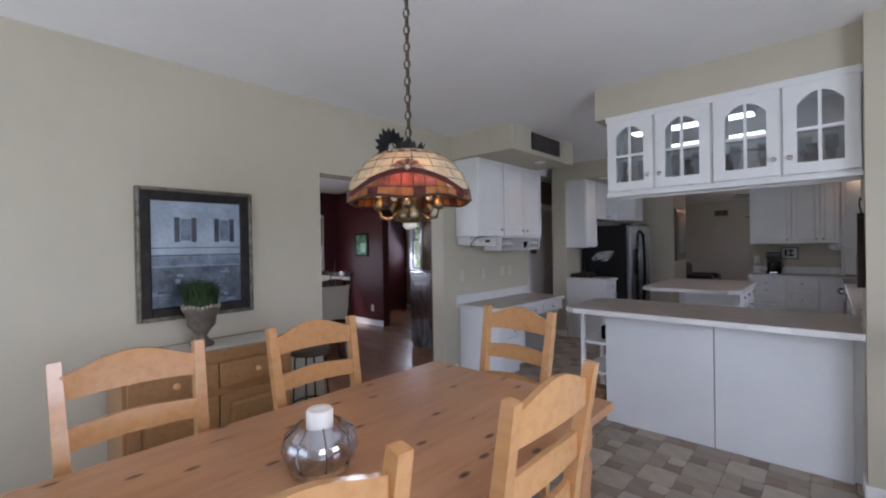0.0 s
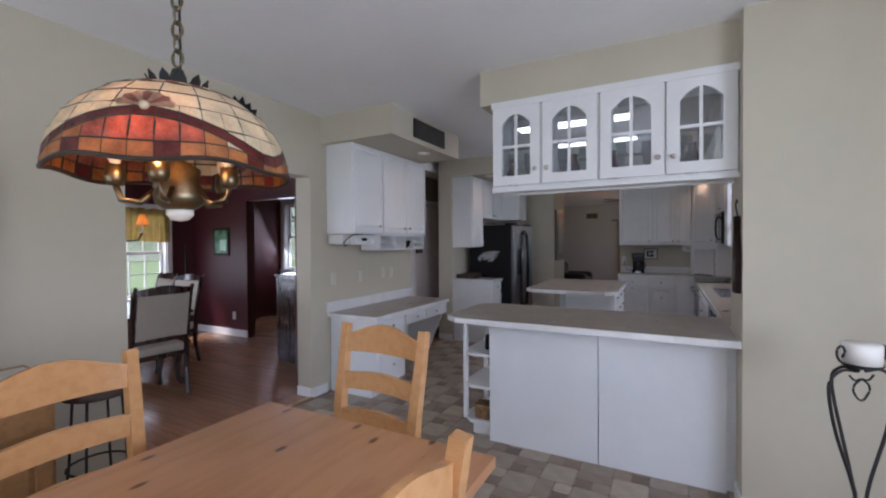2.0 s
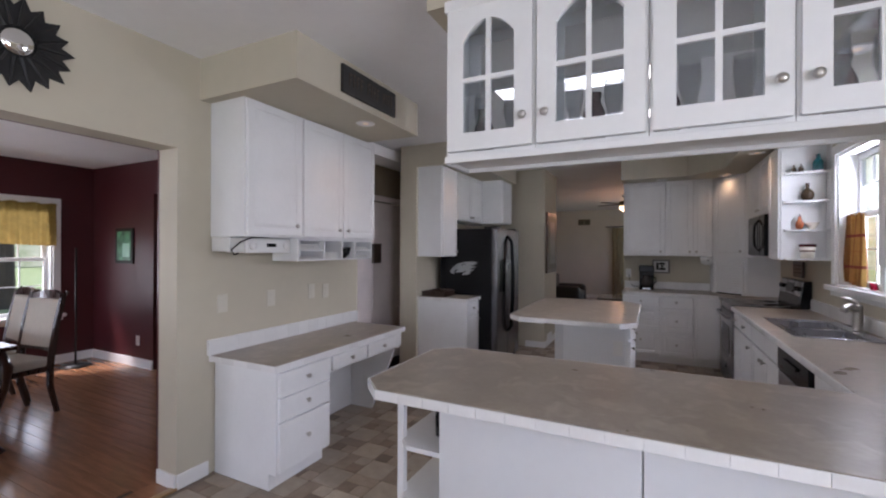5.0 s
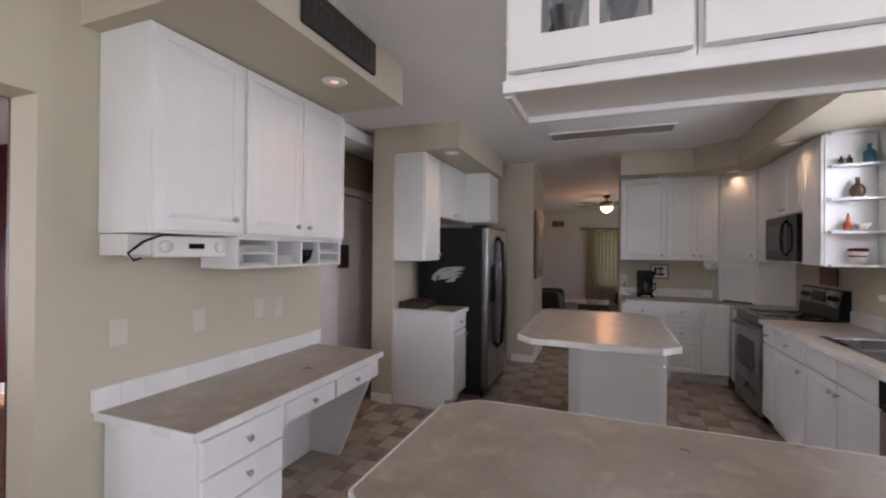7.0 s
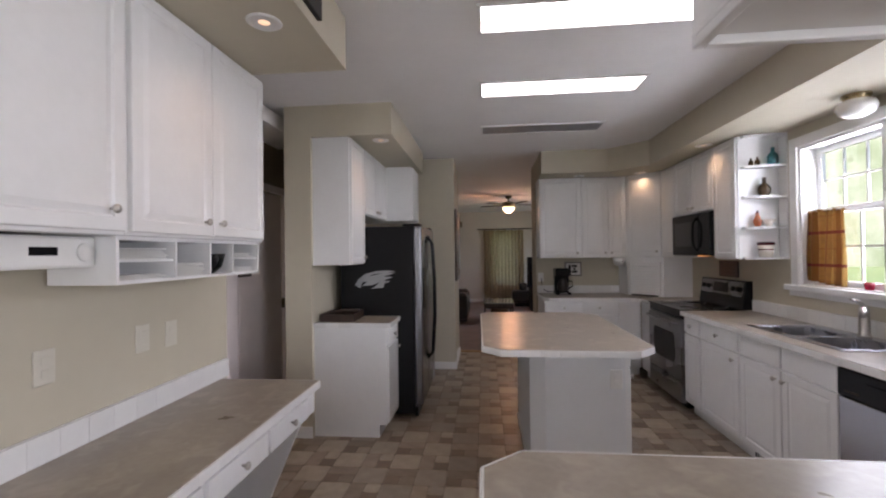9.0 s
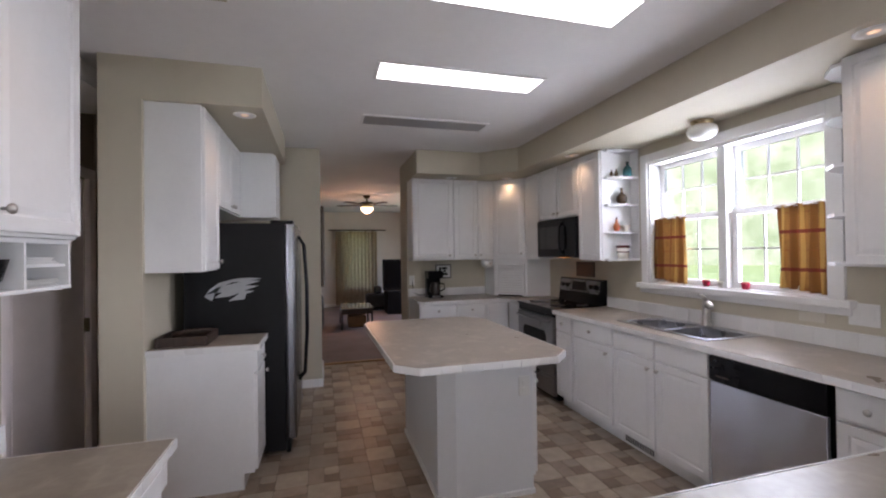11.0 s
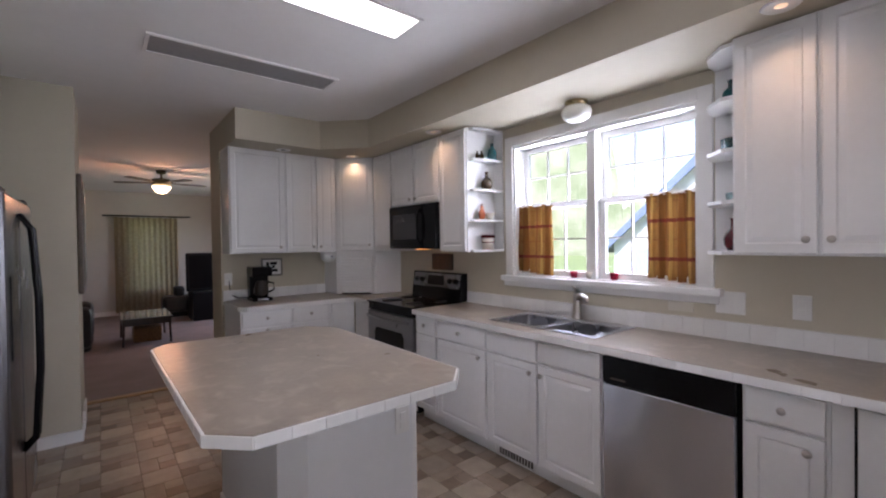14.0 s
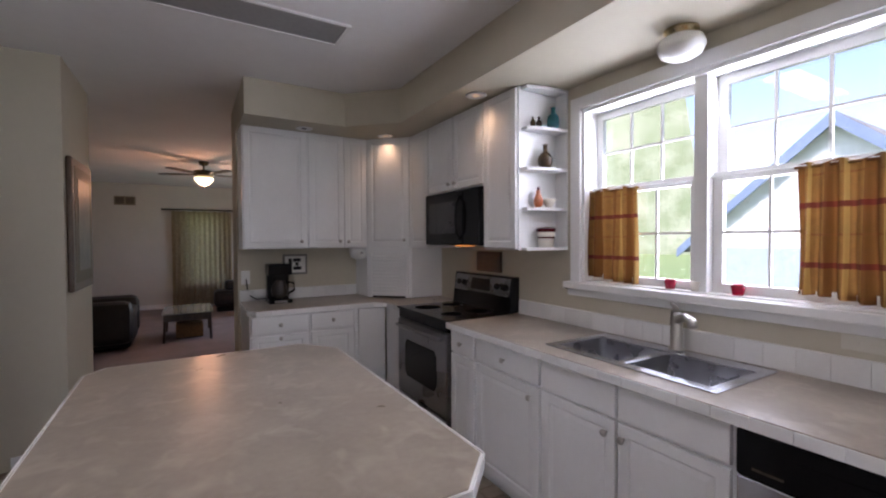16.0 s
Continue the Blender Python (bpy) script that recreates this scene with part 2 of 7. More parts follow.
# printed stones of the floor: pale slabs, mid-brown blocks and small dark squares
STONES = {"pale": ((0.4, 0.334, 0.262), (0.29, 0.235, 0.178)), "mid": ((0.32, 0.252, 0.19), (0.215, 0.162, 0.116)), "dark": ((0.215, 0.155, 0.11), (0.14, 0.096, 0.065))}
M_TILE = {k: mat("stone_look_floor_" + k, hi, 0.36, var=0.16, scale=13, random=0.22, color2=lo, bump=0.05, bscale=90) for k, (hi, lo) in STONES.items()}
M_TILE2 = {k: mat("stone_look_floor_far_" + k, hi, 0.36, var=0.16, scale=13, random=0.22, island=True, color2=lo) for k, (hi, lo) in STONES.items()}
M_CTILE = mat("white_glazed_tile", (0.78, 0.78, 0.77), 0.16, var=0.02, scale=8, random=0.05)
M_LIGHT = mat("light_panel", (1, 1, 1), 0.5, var=0, emit=(1.0, 1.0, 0.98, 2.3))
M_BULB = mat("warm_bulb", (1, 0.9, 0.7), 0.5, var=0, emit=(1.0, 0.36, 0.07, 1.3))
M_DLENS = mat("downlight_lens", (0.9, 0.85, 0.75), 0.5, var=0, emit=(1.0, 0.6, 0.32, 0.32))
M_SHADEGLOW = mat("frosted_glass_lit", (0.95, 0.9, 0.8), 0.5, var=0, emit=(1.0, 0.8, 0.5, 1.6))
M_FROST = mat("frosted_glass", (0.82, 0.82, 0.8), 0.25, var=0.02)
M_BRASS = mat("brass", (0.55, 0.38, 0.14), 0.3, 1.0, var=0.1)
M_ABRASS = mat("antique_brass", (0.19, 0.155, 0.095), 0.38, 1.0, var=0.2, scale=15)
M_PLASTIC = mat("white_plastic", (0.75, 0.75, 0.73), 0.35, var=0.02)
M_DOORG = mat("off_white_door_paint", (0.84, 0.76, 0.74), 0.45, var=0.03)
M_PLAID = plaid("plaid_curtain")
M_DRAPE = cloth("olive_sheer_drape", (0.42, 0.355, 0.24), 0.5, var=0.1, scale=20)
M_VALANCE = cloth("gold_valance", (0.3, 0.2, 0.06), 0.3, var=0.12, scale=12)
M_LEATHER = mat("black_leather", (0.018, 0.017, 0.017), 0.4, var=0.2, scale=12, bump=0.3, bscale=90)
M_TEAL = mat("teal_glass", (0.02, 0.22, 0.25), 0.08, trans=0.6, var=0.05)
M_BROWNG = mat("brown_glass", (0.1, 0.06, 0.03), 0.12, trans=0.3, var=0.1)
M_REDC = mat("red_glaze", (0.085, 0.006, 0.01), 0.2, var=0.1)
M_CERAM = mat("cream_ceramic", (0.7, 0.66, 0.58), 0.25, var=0.05)
M_PAPER = mat("paper", (0.7, 0.7, 0.67), 0.8, var=0.05)
M_WAX = mat("candle_wax", (0.82, 0.8, 0.74), 0.45, var=0.03)
M_GRASSP = mat("plant_leaf", (0.03, 0.062, 0.016), 0.6, var=0.3, scale=20, random=0.3, island=True)
M_LAWN = mat("lawn", (0.17, 0.22, 0.1), 0.9, var=0.3, scale=0.8, color2=(0.09, 0.15, 0.05))
M_LEAF = cloth("foliage", (0.24, 0.32, 0.13), 0.45, var=0.25, scale=1, random=0.35, island=True)
M_BARK = mat("bark", (0.09, 0.065, 0.045), 0.9, var=0.3, scale=10, bump=0.5)
M_SIDING = mat("white_siding", (0.8, 0.81, 0.83), 0.6, var=0.04)
M_ROOFT = mat("blue_trim", (0.17, 0.23, 0.35), 0.5, var=0.05)
M_SHINGLE = mat("roof_shingle", (0.16, 0.16, 0.17), 0.85, var=0.2, scale=12)
M_POT = mat("weathered_stone_urn", (0.14, 0.113, 0.087), 0.8, var=0.3, scale=10, bump=0.4, bscale=60)
M_CARVED = mat("frame_black_gold", (0.02, 0.017, 0.014), 0.5, var=0.4, scale=14, bump=0.2, spec=0.25)
M_SIGN = mat("black_sign_board", (0.02, 0.019, 0.017), 0.6, var=0.2)
M_SIGNTXT = mat("tan_lettering", (0.085, 0.065, 0.045), 0.7, var=0.3, scale=30)
M_WBOARD = mat("dark_board_wood", (0.05, 0.03, 0.022), 0.4, var=0.3, scale=6, stretch=(6, 6, 1))
M_WICKER = mat("wicker", (0.25, 0.14, 0.06), 0.8, var=0.35, scale=40, bump=0.6, bscale=120)


# ---- builders ----
def box(bm, x0, x1, y0, y1, z0, z1, bevel=0.0):
    r = bmesh.ops.create_cube(bm, size=1.0)["verts"]
    for v in r:
        v.co = Vector((x0 if v.co.x < 0 else x1, y0 if v.co.y < 0 else y1, z0 if v.co.z < 0 else z1))
    if bevel:
        es = list({e for v in r for e in v.link_edges})
        bmesh.ops.bevel(bm, geom=es, offset=bevel, segments=2, affect="EDGES", profile=0.5)
    return bm


def boxes(*specs, bevel=0.0):
    bm = bmesh.new()
    for s in specs:
        box(bm, *s, bevel=bevel)
    return bm


def lathe(bm, profile, segs=24, cx=0.0, cy=0.0):
    """Revolves (radius, height) pairs round an upright axis."""
    rings = []
    for r, z in profile:
        rings.append([bm.verts.new((cx + r * math.cos(2 * math.pi * i / segs), cy + r * math.sin(2 * math.pi * i / segs), z)) for i in range(segs)])
    for a, b in zip(rings, rings[1:]):
        for i in range(segs):
            bm.faces.new((a[i], a[(i + 1) % segs], b[(i + 1) % segs], b[i]))
    if profile[0][0] > 1e-4: bm.faces.new(rings[0][::-1])
    if profile[-1][0] > 1e-4: bm.faces.new(rings[-1])
    bmesh.ops.remove_doubles(bm, verts=[v for g in rings for v in g], dist=1e-5)
    return bm


def tube(bm, pts, radius, segs=8):
    """A round bar along a line of points; radius may be one number or a list."""
    pts = [Vector(p) for p in pts]
    rs = radius if isinstance(radius, (list, tuple)) else [radius] * len(pts)
    rings, up, ph = [], Vector((0, 0, 1)), 0.5 if segs == 4 else 0.0
    for i, p in enumerate(pts):
        d = (pts[min(i + 1, len(pts) - 1)] - pts[max(i - 1, 0)]).normalized()
        a = d.cross(up if abs(d.z) < 0.95 else Vector((1, 0, 0))).normalized()
        b = d.cross(a).normalized()
        rings.append([bm.verts.new(p + rs[i] * (math.cos(2 * math.pi * (k + ph) / segs) * a + math.sin(2 * math.pi * (k + ph) / segs) * b)) for k in range(segs)])
    for a, b in zip(rings, rings[1:]):
        for k in range(segs):
            bm.faces.new((a[k], a[(k + 1) % segs], b[(k + 1) % segs], b[k]))
    bm.faces.new(rings[0][::-1]), bm.faces.new(rings[-1])
    bmesh.ops.recalc_face_normals(bm, faces=bm.faces[:])
    return bm


def bend(pts, n=5):
    """A smooth curve through the points."""
    pts = [Vector(p) for p in pts]
    ext = [pts[0] * 2 - pts[1]] + pts + [pts[-1] * 2 - pts[-2]]
    out = []
    for a, b, c, d in zip(ext, ext[1:], ext[2:], ext[3:]):
        for i in range(n):
            t = i / n
            out.append(0.5 * (2 * b + (c - a) * t + (2 * a - 5 * b + 4 * c - d) * t * t + (3 * b - a - 3 * c + d) * t ** 3))
    return out + [pts[-1]]


def prism(bm, outline, z0, z1, axis="z"):
    """A slab with the given outline in the plane across the axis."""
    def place(u, v, w):
        return {"z": (u, v, w), "y": (u, w, v), "x": (w, u, v)}[axis]
    lo = [bm.verts.new(place(u, v, z0)) for u, v in outline]
    hi = [bm.verts.new(place(u, v, z1)) for u, v in outline]
    fs = [bm.faces.new(lo[::-1]), bm.faces.new(hi)]
    n = len(outline)
    fs += [bm.faces.new((lo[i], lo[(i + 1) % n], hi[(i + 1) % n], hi[i])) for i in range(n)]
    bmesh.ops.recalc_face_normals(bm, faces=fs)
    return bm


def mesh_of(bm, name, material, smooth=False):
    me = bpy.data.meshes.new(name)
    bm.to_mesh(me)
    bm.free()
    me.materials.append(material)
    if smooth:
        me.polygons.foreach_set("use_smooth", [True] * len(me.polygons))
    return me


def part(name, bm, material, parent=None, label="", smooth=False):
    ob = new(name, mesh_of(bm, name, material, smooth))
    ob.parent = parent
    if label:
        tagged(ob, label)
    return ob


def shared(name, me, parent, m):
    ob = new(name, me)
    ob.parent = parent
    ob.matrix_basis = m
    return ob


def thing(name, label, category, at=(0, 0, 0), rz=0.0, group="", kind=""):
    ob = new(name)
    ob.empty_display_size = 0.1
    ob.matrix_basis = pose(*at, 0, 0, rz)
    return tagged(ob, label, category, group, kind)


def solo(name, bm, material, label, category, at=(0, 0, 0), rz=0.0, group="", kind="", smooth=False):
    ob = part(name, bm, material, None, "", smooth)
    ob.matrix_basis = pose(*at, 0, 0, rz)
    return tagged(ob, label, category, group, kind)


def setting(name, bm, material, label, category="wall"):
    return solo(name, bm, material, label, category, kind="structure")


# ---- structure ----
CEIL, SOF = 2.65, 2.39
WX = -3.09  # face of the long cream wall
setting("wall_west", boxes((WX - 0.18, WX, -2.4, 1.84, 0, CEIL), (WX - 0.18, WX, 3.36, 5.1, 0, CEIL), (WX - 0.18, WX, 1.84, 3.36, 2.06, CEIL)), M_WALL, "long cream painted wall with a wide doorway")
setting("wall_stub_pantry", boxes((0.19, 0.96, 3.14, 3.6, 0, CEIL), (0.96, 1.9, 3.14, 3.3, 0, CEIL)), M_WALL, "cream painted wall end beside the peninsula")
setting("wall_dining_east", boxes((1.74, 1.9, -2.4, -0.6, 0, CEIL), (1.74, 1.9, 1.6, 3.14, 0, CEIL), (1.74, 1.9, -0.6, 1.6, 0, 0.9), (1.74, 1.9, -0.6, 1.6, 2.1, CEIL)), M_WALL, "cream painted wall")
setting("wall_south", boxes((WX, -2.98, -2.4, -2.22, 0, CEIL), (-0.18, 1.74, -2.4, -2.22, 0, CEIL), (-2.98, -0.18, -2.4, -2.22, 2.15, CEIL)), M_WALL, "cream painted wall with a patio door opening")
# kitchen window wall, with its opening
WY0, WY1, WZ0, WZ1 = 4.84, 6.215, 1.17, 2.225
setting("wall_east", boxes((0.8, 0.96, 3.6, WY0, 0, CEIL), (0.8, 0.96, WY1, 8.6, 0, CEIL), (0.8, 0.96, WY0, WY1, 0, WZ0), (0.8, 0.96, WY0, WY1, WZ1, CEIL)), M_WALL, "cream painted kitchen wall with a double window")
setting("wall_north", boxes((-0.9, 0.8, 8.52, 8.95, 0, CEIL)), M_WALL, "cream painted wall behind the corner cabinets")
setting("wall_fridge", boxes((-3.18, -2.96, 6.02, 8.08, 0, CEIL), (-3.18, -1.96, 8.08, 8.93, 0, CEIL)), M_WALL, "cream painted wall round the refrigerator niche")
# hall behind the desk
setting("wall_hall", boxes((-3.75, -3.6, 5.1, 5.25, 0, CEIL), (-3.75, -3.6, 6.93, 7.1, 0, CEIL), (-3.75, -3.6, 5.25, 6.93, 2.05, CEIL), (-3.6, -3.18, 6.95, 7.1, 0, CEIL)), mat("hall_wall_paint", (0.33, 0.27, 0.19), 0.7, var=0.04), "tan painted hall wall above a closet door")
# dining room
DX, DY = -7.2, 4.79
setting("wall_dining_west", boxes((DX - 0.16, DX, -1.0, 0.85, 0, 2.5), (DX - 0.16, DX, 1.63, 3.58, 0, 2.5), (DX - 0.16, DX, 0.85, 1.63, 0, 0.62), (DX - 0.16, DX, 0.85, 1.63, 1.99, 2.5), (DX - 0.16, DX, 4.36, 6.6, 0, 2.5), (DX - 0.16, DX, 3.58, 4.36, 0, 0.62), (DX - 0.16, DX, 3.58, 4.36, 1.99, 2.5)), M_RED, "dark red dining room wall with a window")
setting("wall_dining_north", boxes((DX, -5.86, DY, DY + 0.14, 0, 2.5), (-5.86, -3.76, DY, DY + 0.14, 2.1, 2.5)), M_RED, "dark red dining room wall")
setting("wall_dining_south", boxes((DX, -7.05, -1.16, -1.0, 0, 2.5), (-4.65, WX - 0.18, -1.16, -1.0, 0, 2.5), (-7.05, -4.65, -1.16, -1.0, 0, 0.75), (-7.05, -4.65, -1.16, -1.0, 2.05, 2.5)), M_RED, "dark red dining room wall")
setting("wall_dining_inner", boxes((WX - 0.2, WX - 0.18, -1.0, 1.84, 0, 2.5), (WX - 0.2, WX - 0.18, 3.36, 4.79, 0, 2.5), (WX - 0.2, WX - 0.18, 1.84, 3.36, 2.06, 2.5)), M_RED, "dark red paint on the dining side of the wall")
setting("wall_foyer", boxes((DX, -7.08, 6.6, 6.75, 0, 2.5), (-6.73, -3.75, 6.6, 6.75, 0, 2.5), (-7.08, -6.73, 6.6, 6.75, 0, 0.9), (-7.08, -6.73, 6.6, 6.75, 2.25, 2.5), (-3.9, -3.75, 4.93, 6.6, 0, 2.5)), mat("foyer_wall_paint", (0.4, 0.35, 0.24), 0.7, var=0.03), "tan foyer wall with a narrow window")
# living room
setting("wall_living_north", boxes((-6, -1.35, 15.3, 15.5, 0, CEIL), (-0.65, 0.8, 15.3, 15.5, 0, CEIL), (-1.35, -0.65, 15.3, 15.5, 0, 0.5), (-1.35, -0.65, 15.3, 15.5, 2.05, CEIL)), M_WALL_LIV, "off-white living room wall with a curtained window")
setting("wall_living_west", boxes((-6.2, -6, 8.93, 15.5, 0, CEIL)), M_WALL_LIV, "off-white living room wall")
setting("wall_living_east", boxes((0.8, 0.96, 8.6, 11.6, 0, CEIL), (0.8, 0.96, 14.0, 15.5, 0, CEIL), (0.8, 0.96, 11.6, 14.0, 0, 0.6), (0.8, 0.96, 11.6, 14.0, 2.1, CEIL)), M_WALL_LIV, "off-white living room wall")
setting("wall_living_south", boxes((-6.0, -3.22, 8.78, 8.93, 0, CEIL)), M_WALL_LIV, "off-white living room wall")
# ceilings
setting("ceiling", boxes((-3.8, 0.96, -2.4, 15.5, CEIL, CEIL + 0.12), (0.96, 1.9, -2.4, 3.3, CEIL, CEIL + 0.12), (-6.2, -3.8, 8.78, 15.5, CEIL, CEIL + 0.12)), M_CEIL, "white textured ceiling", "ceiling")
setting("ceiling_dining", boxes((DX - 0.16, WX - 0.18, -1.16, 6.75, 2.5, 2.62)), M_CEIL, "white dining room ceiling", "ceiling")
# soffits over the cabinets
setting("soffit_desk", boxes((WX, -2.27, 3.5, 4.83, SOF, CEIL)), M_WALL, "cream boxed soffit over the desk cabinets", "soffit")
setting("soffit_peninsula", boxes((-1.34, 0.19, 3.272, 3.52, 2.408, CEIL)), M_WALL, "cream boxed soffit over the glass cabinets", "soffit")
setting("soffit_fridge", boxes((-2.96, -2.3, 6.02, 7.76, 2.4, CEIL)), M_WALL, "cream boxed soffit over the refrigerator", "soffit")
_bm = boxes((0.2, 0.8, 3.6, 8.52, SOF - 0.01, CEIL), (-0.9, 0.2, 7.86, 8.52, SOF - 0.01, CEIL))
prism(_bm, [(0.2, 7.86), (0.2, 7.52), (-0.14, 7.86)], SOF - 0.01, CEIL)
setting("soffit_kitchen", _bm, M_WALL, "cream boxed soffit round the kitchen corner", "soffit")
# floors
setting("floor_living", boxes((-6.2, 0.96, 9.06, 15.5, -0.15, 0.006)), M_CARPET, "mauve carpet", "floor")
setting("floor_base", boxes((-3.75, 0.96, -2.4, 9.06, -0.15, -0.003), (0.96, 1.9, -2.4, 3.3, -0.15, -0.003)), M_GROUT, "grey joints of the vinyl tile floor", "floor")
setting("threshold_boards", boxes((WX - 0.19, WX - 0.036, 1.84, 3.36, -0.004, 0.006)), M_PLANK, "dark hardwood under the dining doorway", "floor")
setting("threshold", boxes((WX - 0.035, WX + 0.015, 1.84, 3.36, 0, 0.014), (-3.25, -3.1, 5.1, 6.02, 0, 0.014), (-1.96, -0.9, 9.0, 9.07, 0, 0.016), bevel=0.004), mat("oak_strip", (0.4, 0.24, 0.11), 0.35), "oak threshold strip", "threshold")
# skirting
setting("baseboard", boxes(
    (WX, WX + 0.014, -2.2, 1.84, 0, 0.09), (WX, WX + 0.014, 3.36, 3.56, 0, 0.09), (WX - 0.18, WX, 3.346, 3.36, 0, 0.09), (WX - 0.18, WX, 1.84, 1.854, 0, 0.09),
    (0.176, 0.19, 3.126, 3.32, 0, 0.09), (0.19, 1.74, 3.126, 3.14, 0, 0.09), (-3.18, -2.96, 6.006, 6.02, 0, 0.09),
    (-2.24, -1.946, 8.066, 8.08, 0, 0.09), (-1.96, -1.946, 8.08, 8.93, 0, 0.09), (-6, 0.8, 15.286, 15.3, 0, 0.1), (-0.9, -0.886, 8.52, 8.95, 0, 0.02), bevel=0.003), M_WHITE, "white painted baseboard", "baseboard")
setting("baseboard_dining", boxes((DX, -5.86, DY - 0.016, DY, 0, 0.11), (DX, DX + 0.016, -1, DY, 0, 0.11), (DX, -3.9, 6.584, 6.6, 0, 0.11), bevel=0.003), M_WHITE, "white painted baseboard", "baseboard")
part("floor_vent", boxes((-1.958, -1.94, 8.25, 8.55, 0.02, 0.17), bevel=0.004), M_WHITE, None)
tagged(bpy.data.objects["floor_vent"], "white metal wall register above the baseboard", "vent")


def sash_window(name, label, w, h, depth, cols, rows, at, rz, sill=True, jamb=0.1):
    """A double-hung window in its opening: local x along the wall, room side at -y."""
    win = thing(name, label, "window", at, rz, kind="structure")
    t = 0.075
    f = boxes((-t, 0, -0.02, 0.006, -0.02, h + t), (w, w + t, -0.02, 0.006, -0.02, h + t), (0, w, -0.02, 0.006, h, h + t), bevel=0.004)
    part("casing", f, M_WHITE, win)
    part("window_frame", boxes((0, 0.02, 0, depth, 0, h), (w - 0.02, w, 0, depth, 0, h), (0.02, w - 0.02, 0, depth, h - 0.02, h), (0.02, w - 0.02, 0, depth, 0, 0.02)), M_WHITE, win)
    if sill:
        part("window_sill", boxes((-0.1, w + 0.12, -0.06, depth * 0.55, -0.03, 0.012), (-0.1, w + 0.1, -0.018, 0, -0.075, -0.03), bevel=0.005), M_WHITE, win)
    return win


def sashes(win, x0, x1, h, depth, cols, rows, meet):
    """Upper and lower sash with real muntins and panes."""
    for name, y, z0, z1 in (("upper_sash", depth * 0.72, meet - 0.02, h - 0.02), ("lower_sash", depth * 0.45, 0.02, meet + 0.02)):
        s = 0.042
        bm = boxes((x0, x0 + s, y, y + 0.03, z0, z1), (x1 - s, x1, y, y + 0.03, z0, z1), (x0 + s, x1 - s, y, y + 0.03, z0, z0 + s), (x0 + s, x1 - s, y, y + 0.03, z1 - s, z1), bevel=0.003)
        sash = part(name, bm, M_WHITE, win)
        iw, ih = x1 - x0 - 2 * s, z1 - z0 - 2 * s
        g = bmesh.new()
        for i in range(1, cols):
            x = x0 + s + iw * i / cols
            box(g, x - 0.006, x + 0.006, y + 0.008, y + 0.022, z0 + s, z1 - s)
        for i in range(1, rows):
            z = z0 + s + ih * i / rows
            box(g, x0 + s, x1 - s, y + 0.009, y + 0.021, z - 0.006, z + 0.006)
        part("muntin", g, M_WHITE, sash)
        p = part("pane", boxes((x0 + s, x1 - s, y + 0.014, y + 0.016, z0 + s, z1 - s)), M_GLASS, sash)
        p.visible_shadow = False


_kw = sash_window("window_1", "white double-hung double kitchen window with grilles", WY1 - WY0, WZ1 - WZ0, 0.16, 3, 2, (0.8, WY1, WZ0), -90)
_w = WY1 - WY0
_mid = _w * 0.5
part("mullion", boxes((_mid - 0.032, _mid + 0.032, 0.02, 0.16, 0.02, WZ1 - WZ0 - 0.02), bevel=0.004), M_WHITE, _kw)
sashes(_kw, 0.02, _mid - 0.032, WZ1 - WZ0, 0.16, 3, 2, 0.56)
sashes(_kw, _mid + 0.032, _w - 0.02, WZ1 - WZ0, 0.16, 3, 2, 0.56)
_dw = sash_window("window_2", "white double-hung dining room window", 0.78, 1.37, 0.16, 3, 2, (DX, 3.58, 0.62), 90)
sashes(_dw, 0.02, 0.76, 1.37, 0.16, 3, 2, 0.69)
_dw = sash_window("window_5", "white double-hung dining room window", 0.78, 1.37, 0.16, 3, 2, (DX, 0.85, 0.62), 90)
sashes(_dw, 0.02, 0.76, 1.37, 0.16, 3, 2, 0.69)
_fw = sash_window("window_3", "narrow white foyer window", 0.35, 1.35, 0.15, 1, 2, (-7.08, 6.6, 0.9), 0)
sashes(_fw, 0.02, 0.33, 1.35, 0.15, 1, 2, 0.68)
_lw = sash_window("window_4", "white living room window behind drapes", 0.7, 1.55, 0.2, 2, 2, (-1.35, 15.3, 0.5), 0)
sashes(_lw, 0.02, 0.68, 1.55, 0.2, 2, 2, 0.78)
_pd = thing("door_1", "white sliding glass patio door", "door", (-2.98, -2.22, 0), 0, kind="structure")
part("door_frame", boxes((0, 0.06, -0.16, 0, 0, 2.15), (2.74, 2.8, -0.16, 0, 0, 2.15), (0.06, 2.74, -0.16, 0, 2.09, 2.15), (1.36, 1.44, -0.14, -0.04, 0.05, 2.09), (0.06, 2.74, -0.16, 0, 0, 0.05)), M_WHITE, _pd)
part("pane", boxes((0.06, 1.36, -0.1, -0.095, 0.05, 2.09), (1.44, 2.74, -0.08, -0.075, 0.05, 2.09)), M_GLASS, _pd).visible_shadow = False

# closet door in the hall
_cd = thing("door_2", "closed off-white hall closet door", "door", (-3.6, 5.25, 0), 90, kind="structure")
part("casing", boxes((0, 0.07, -0.02, 0.02, 0, 2.05), (1.6, 1.68, -0.02, 0.02, 0, 2.05), (0, 1.68, -0.02, 0.02, 2.05, 2.12), bevel=0.004), M_DOORG, _cd)
for _i in range(2):
    _d = part("leaf", boxes((0.08 + _i * 0.76, 0.835 + _i * 0.76, 0.02, 0.055, 0.01, 2.04), bevel=0.004), M_DOORG, _cd)
part("hinge", boxes((1.585, 1.602, -0.012, 0.03, 0.93, 1.03), bevel=0.003), M_ABRASS, _cd)
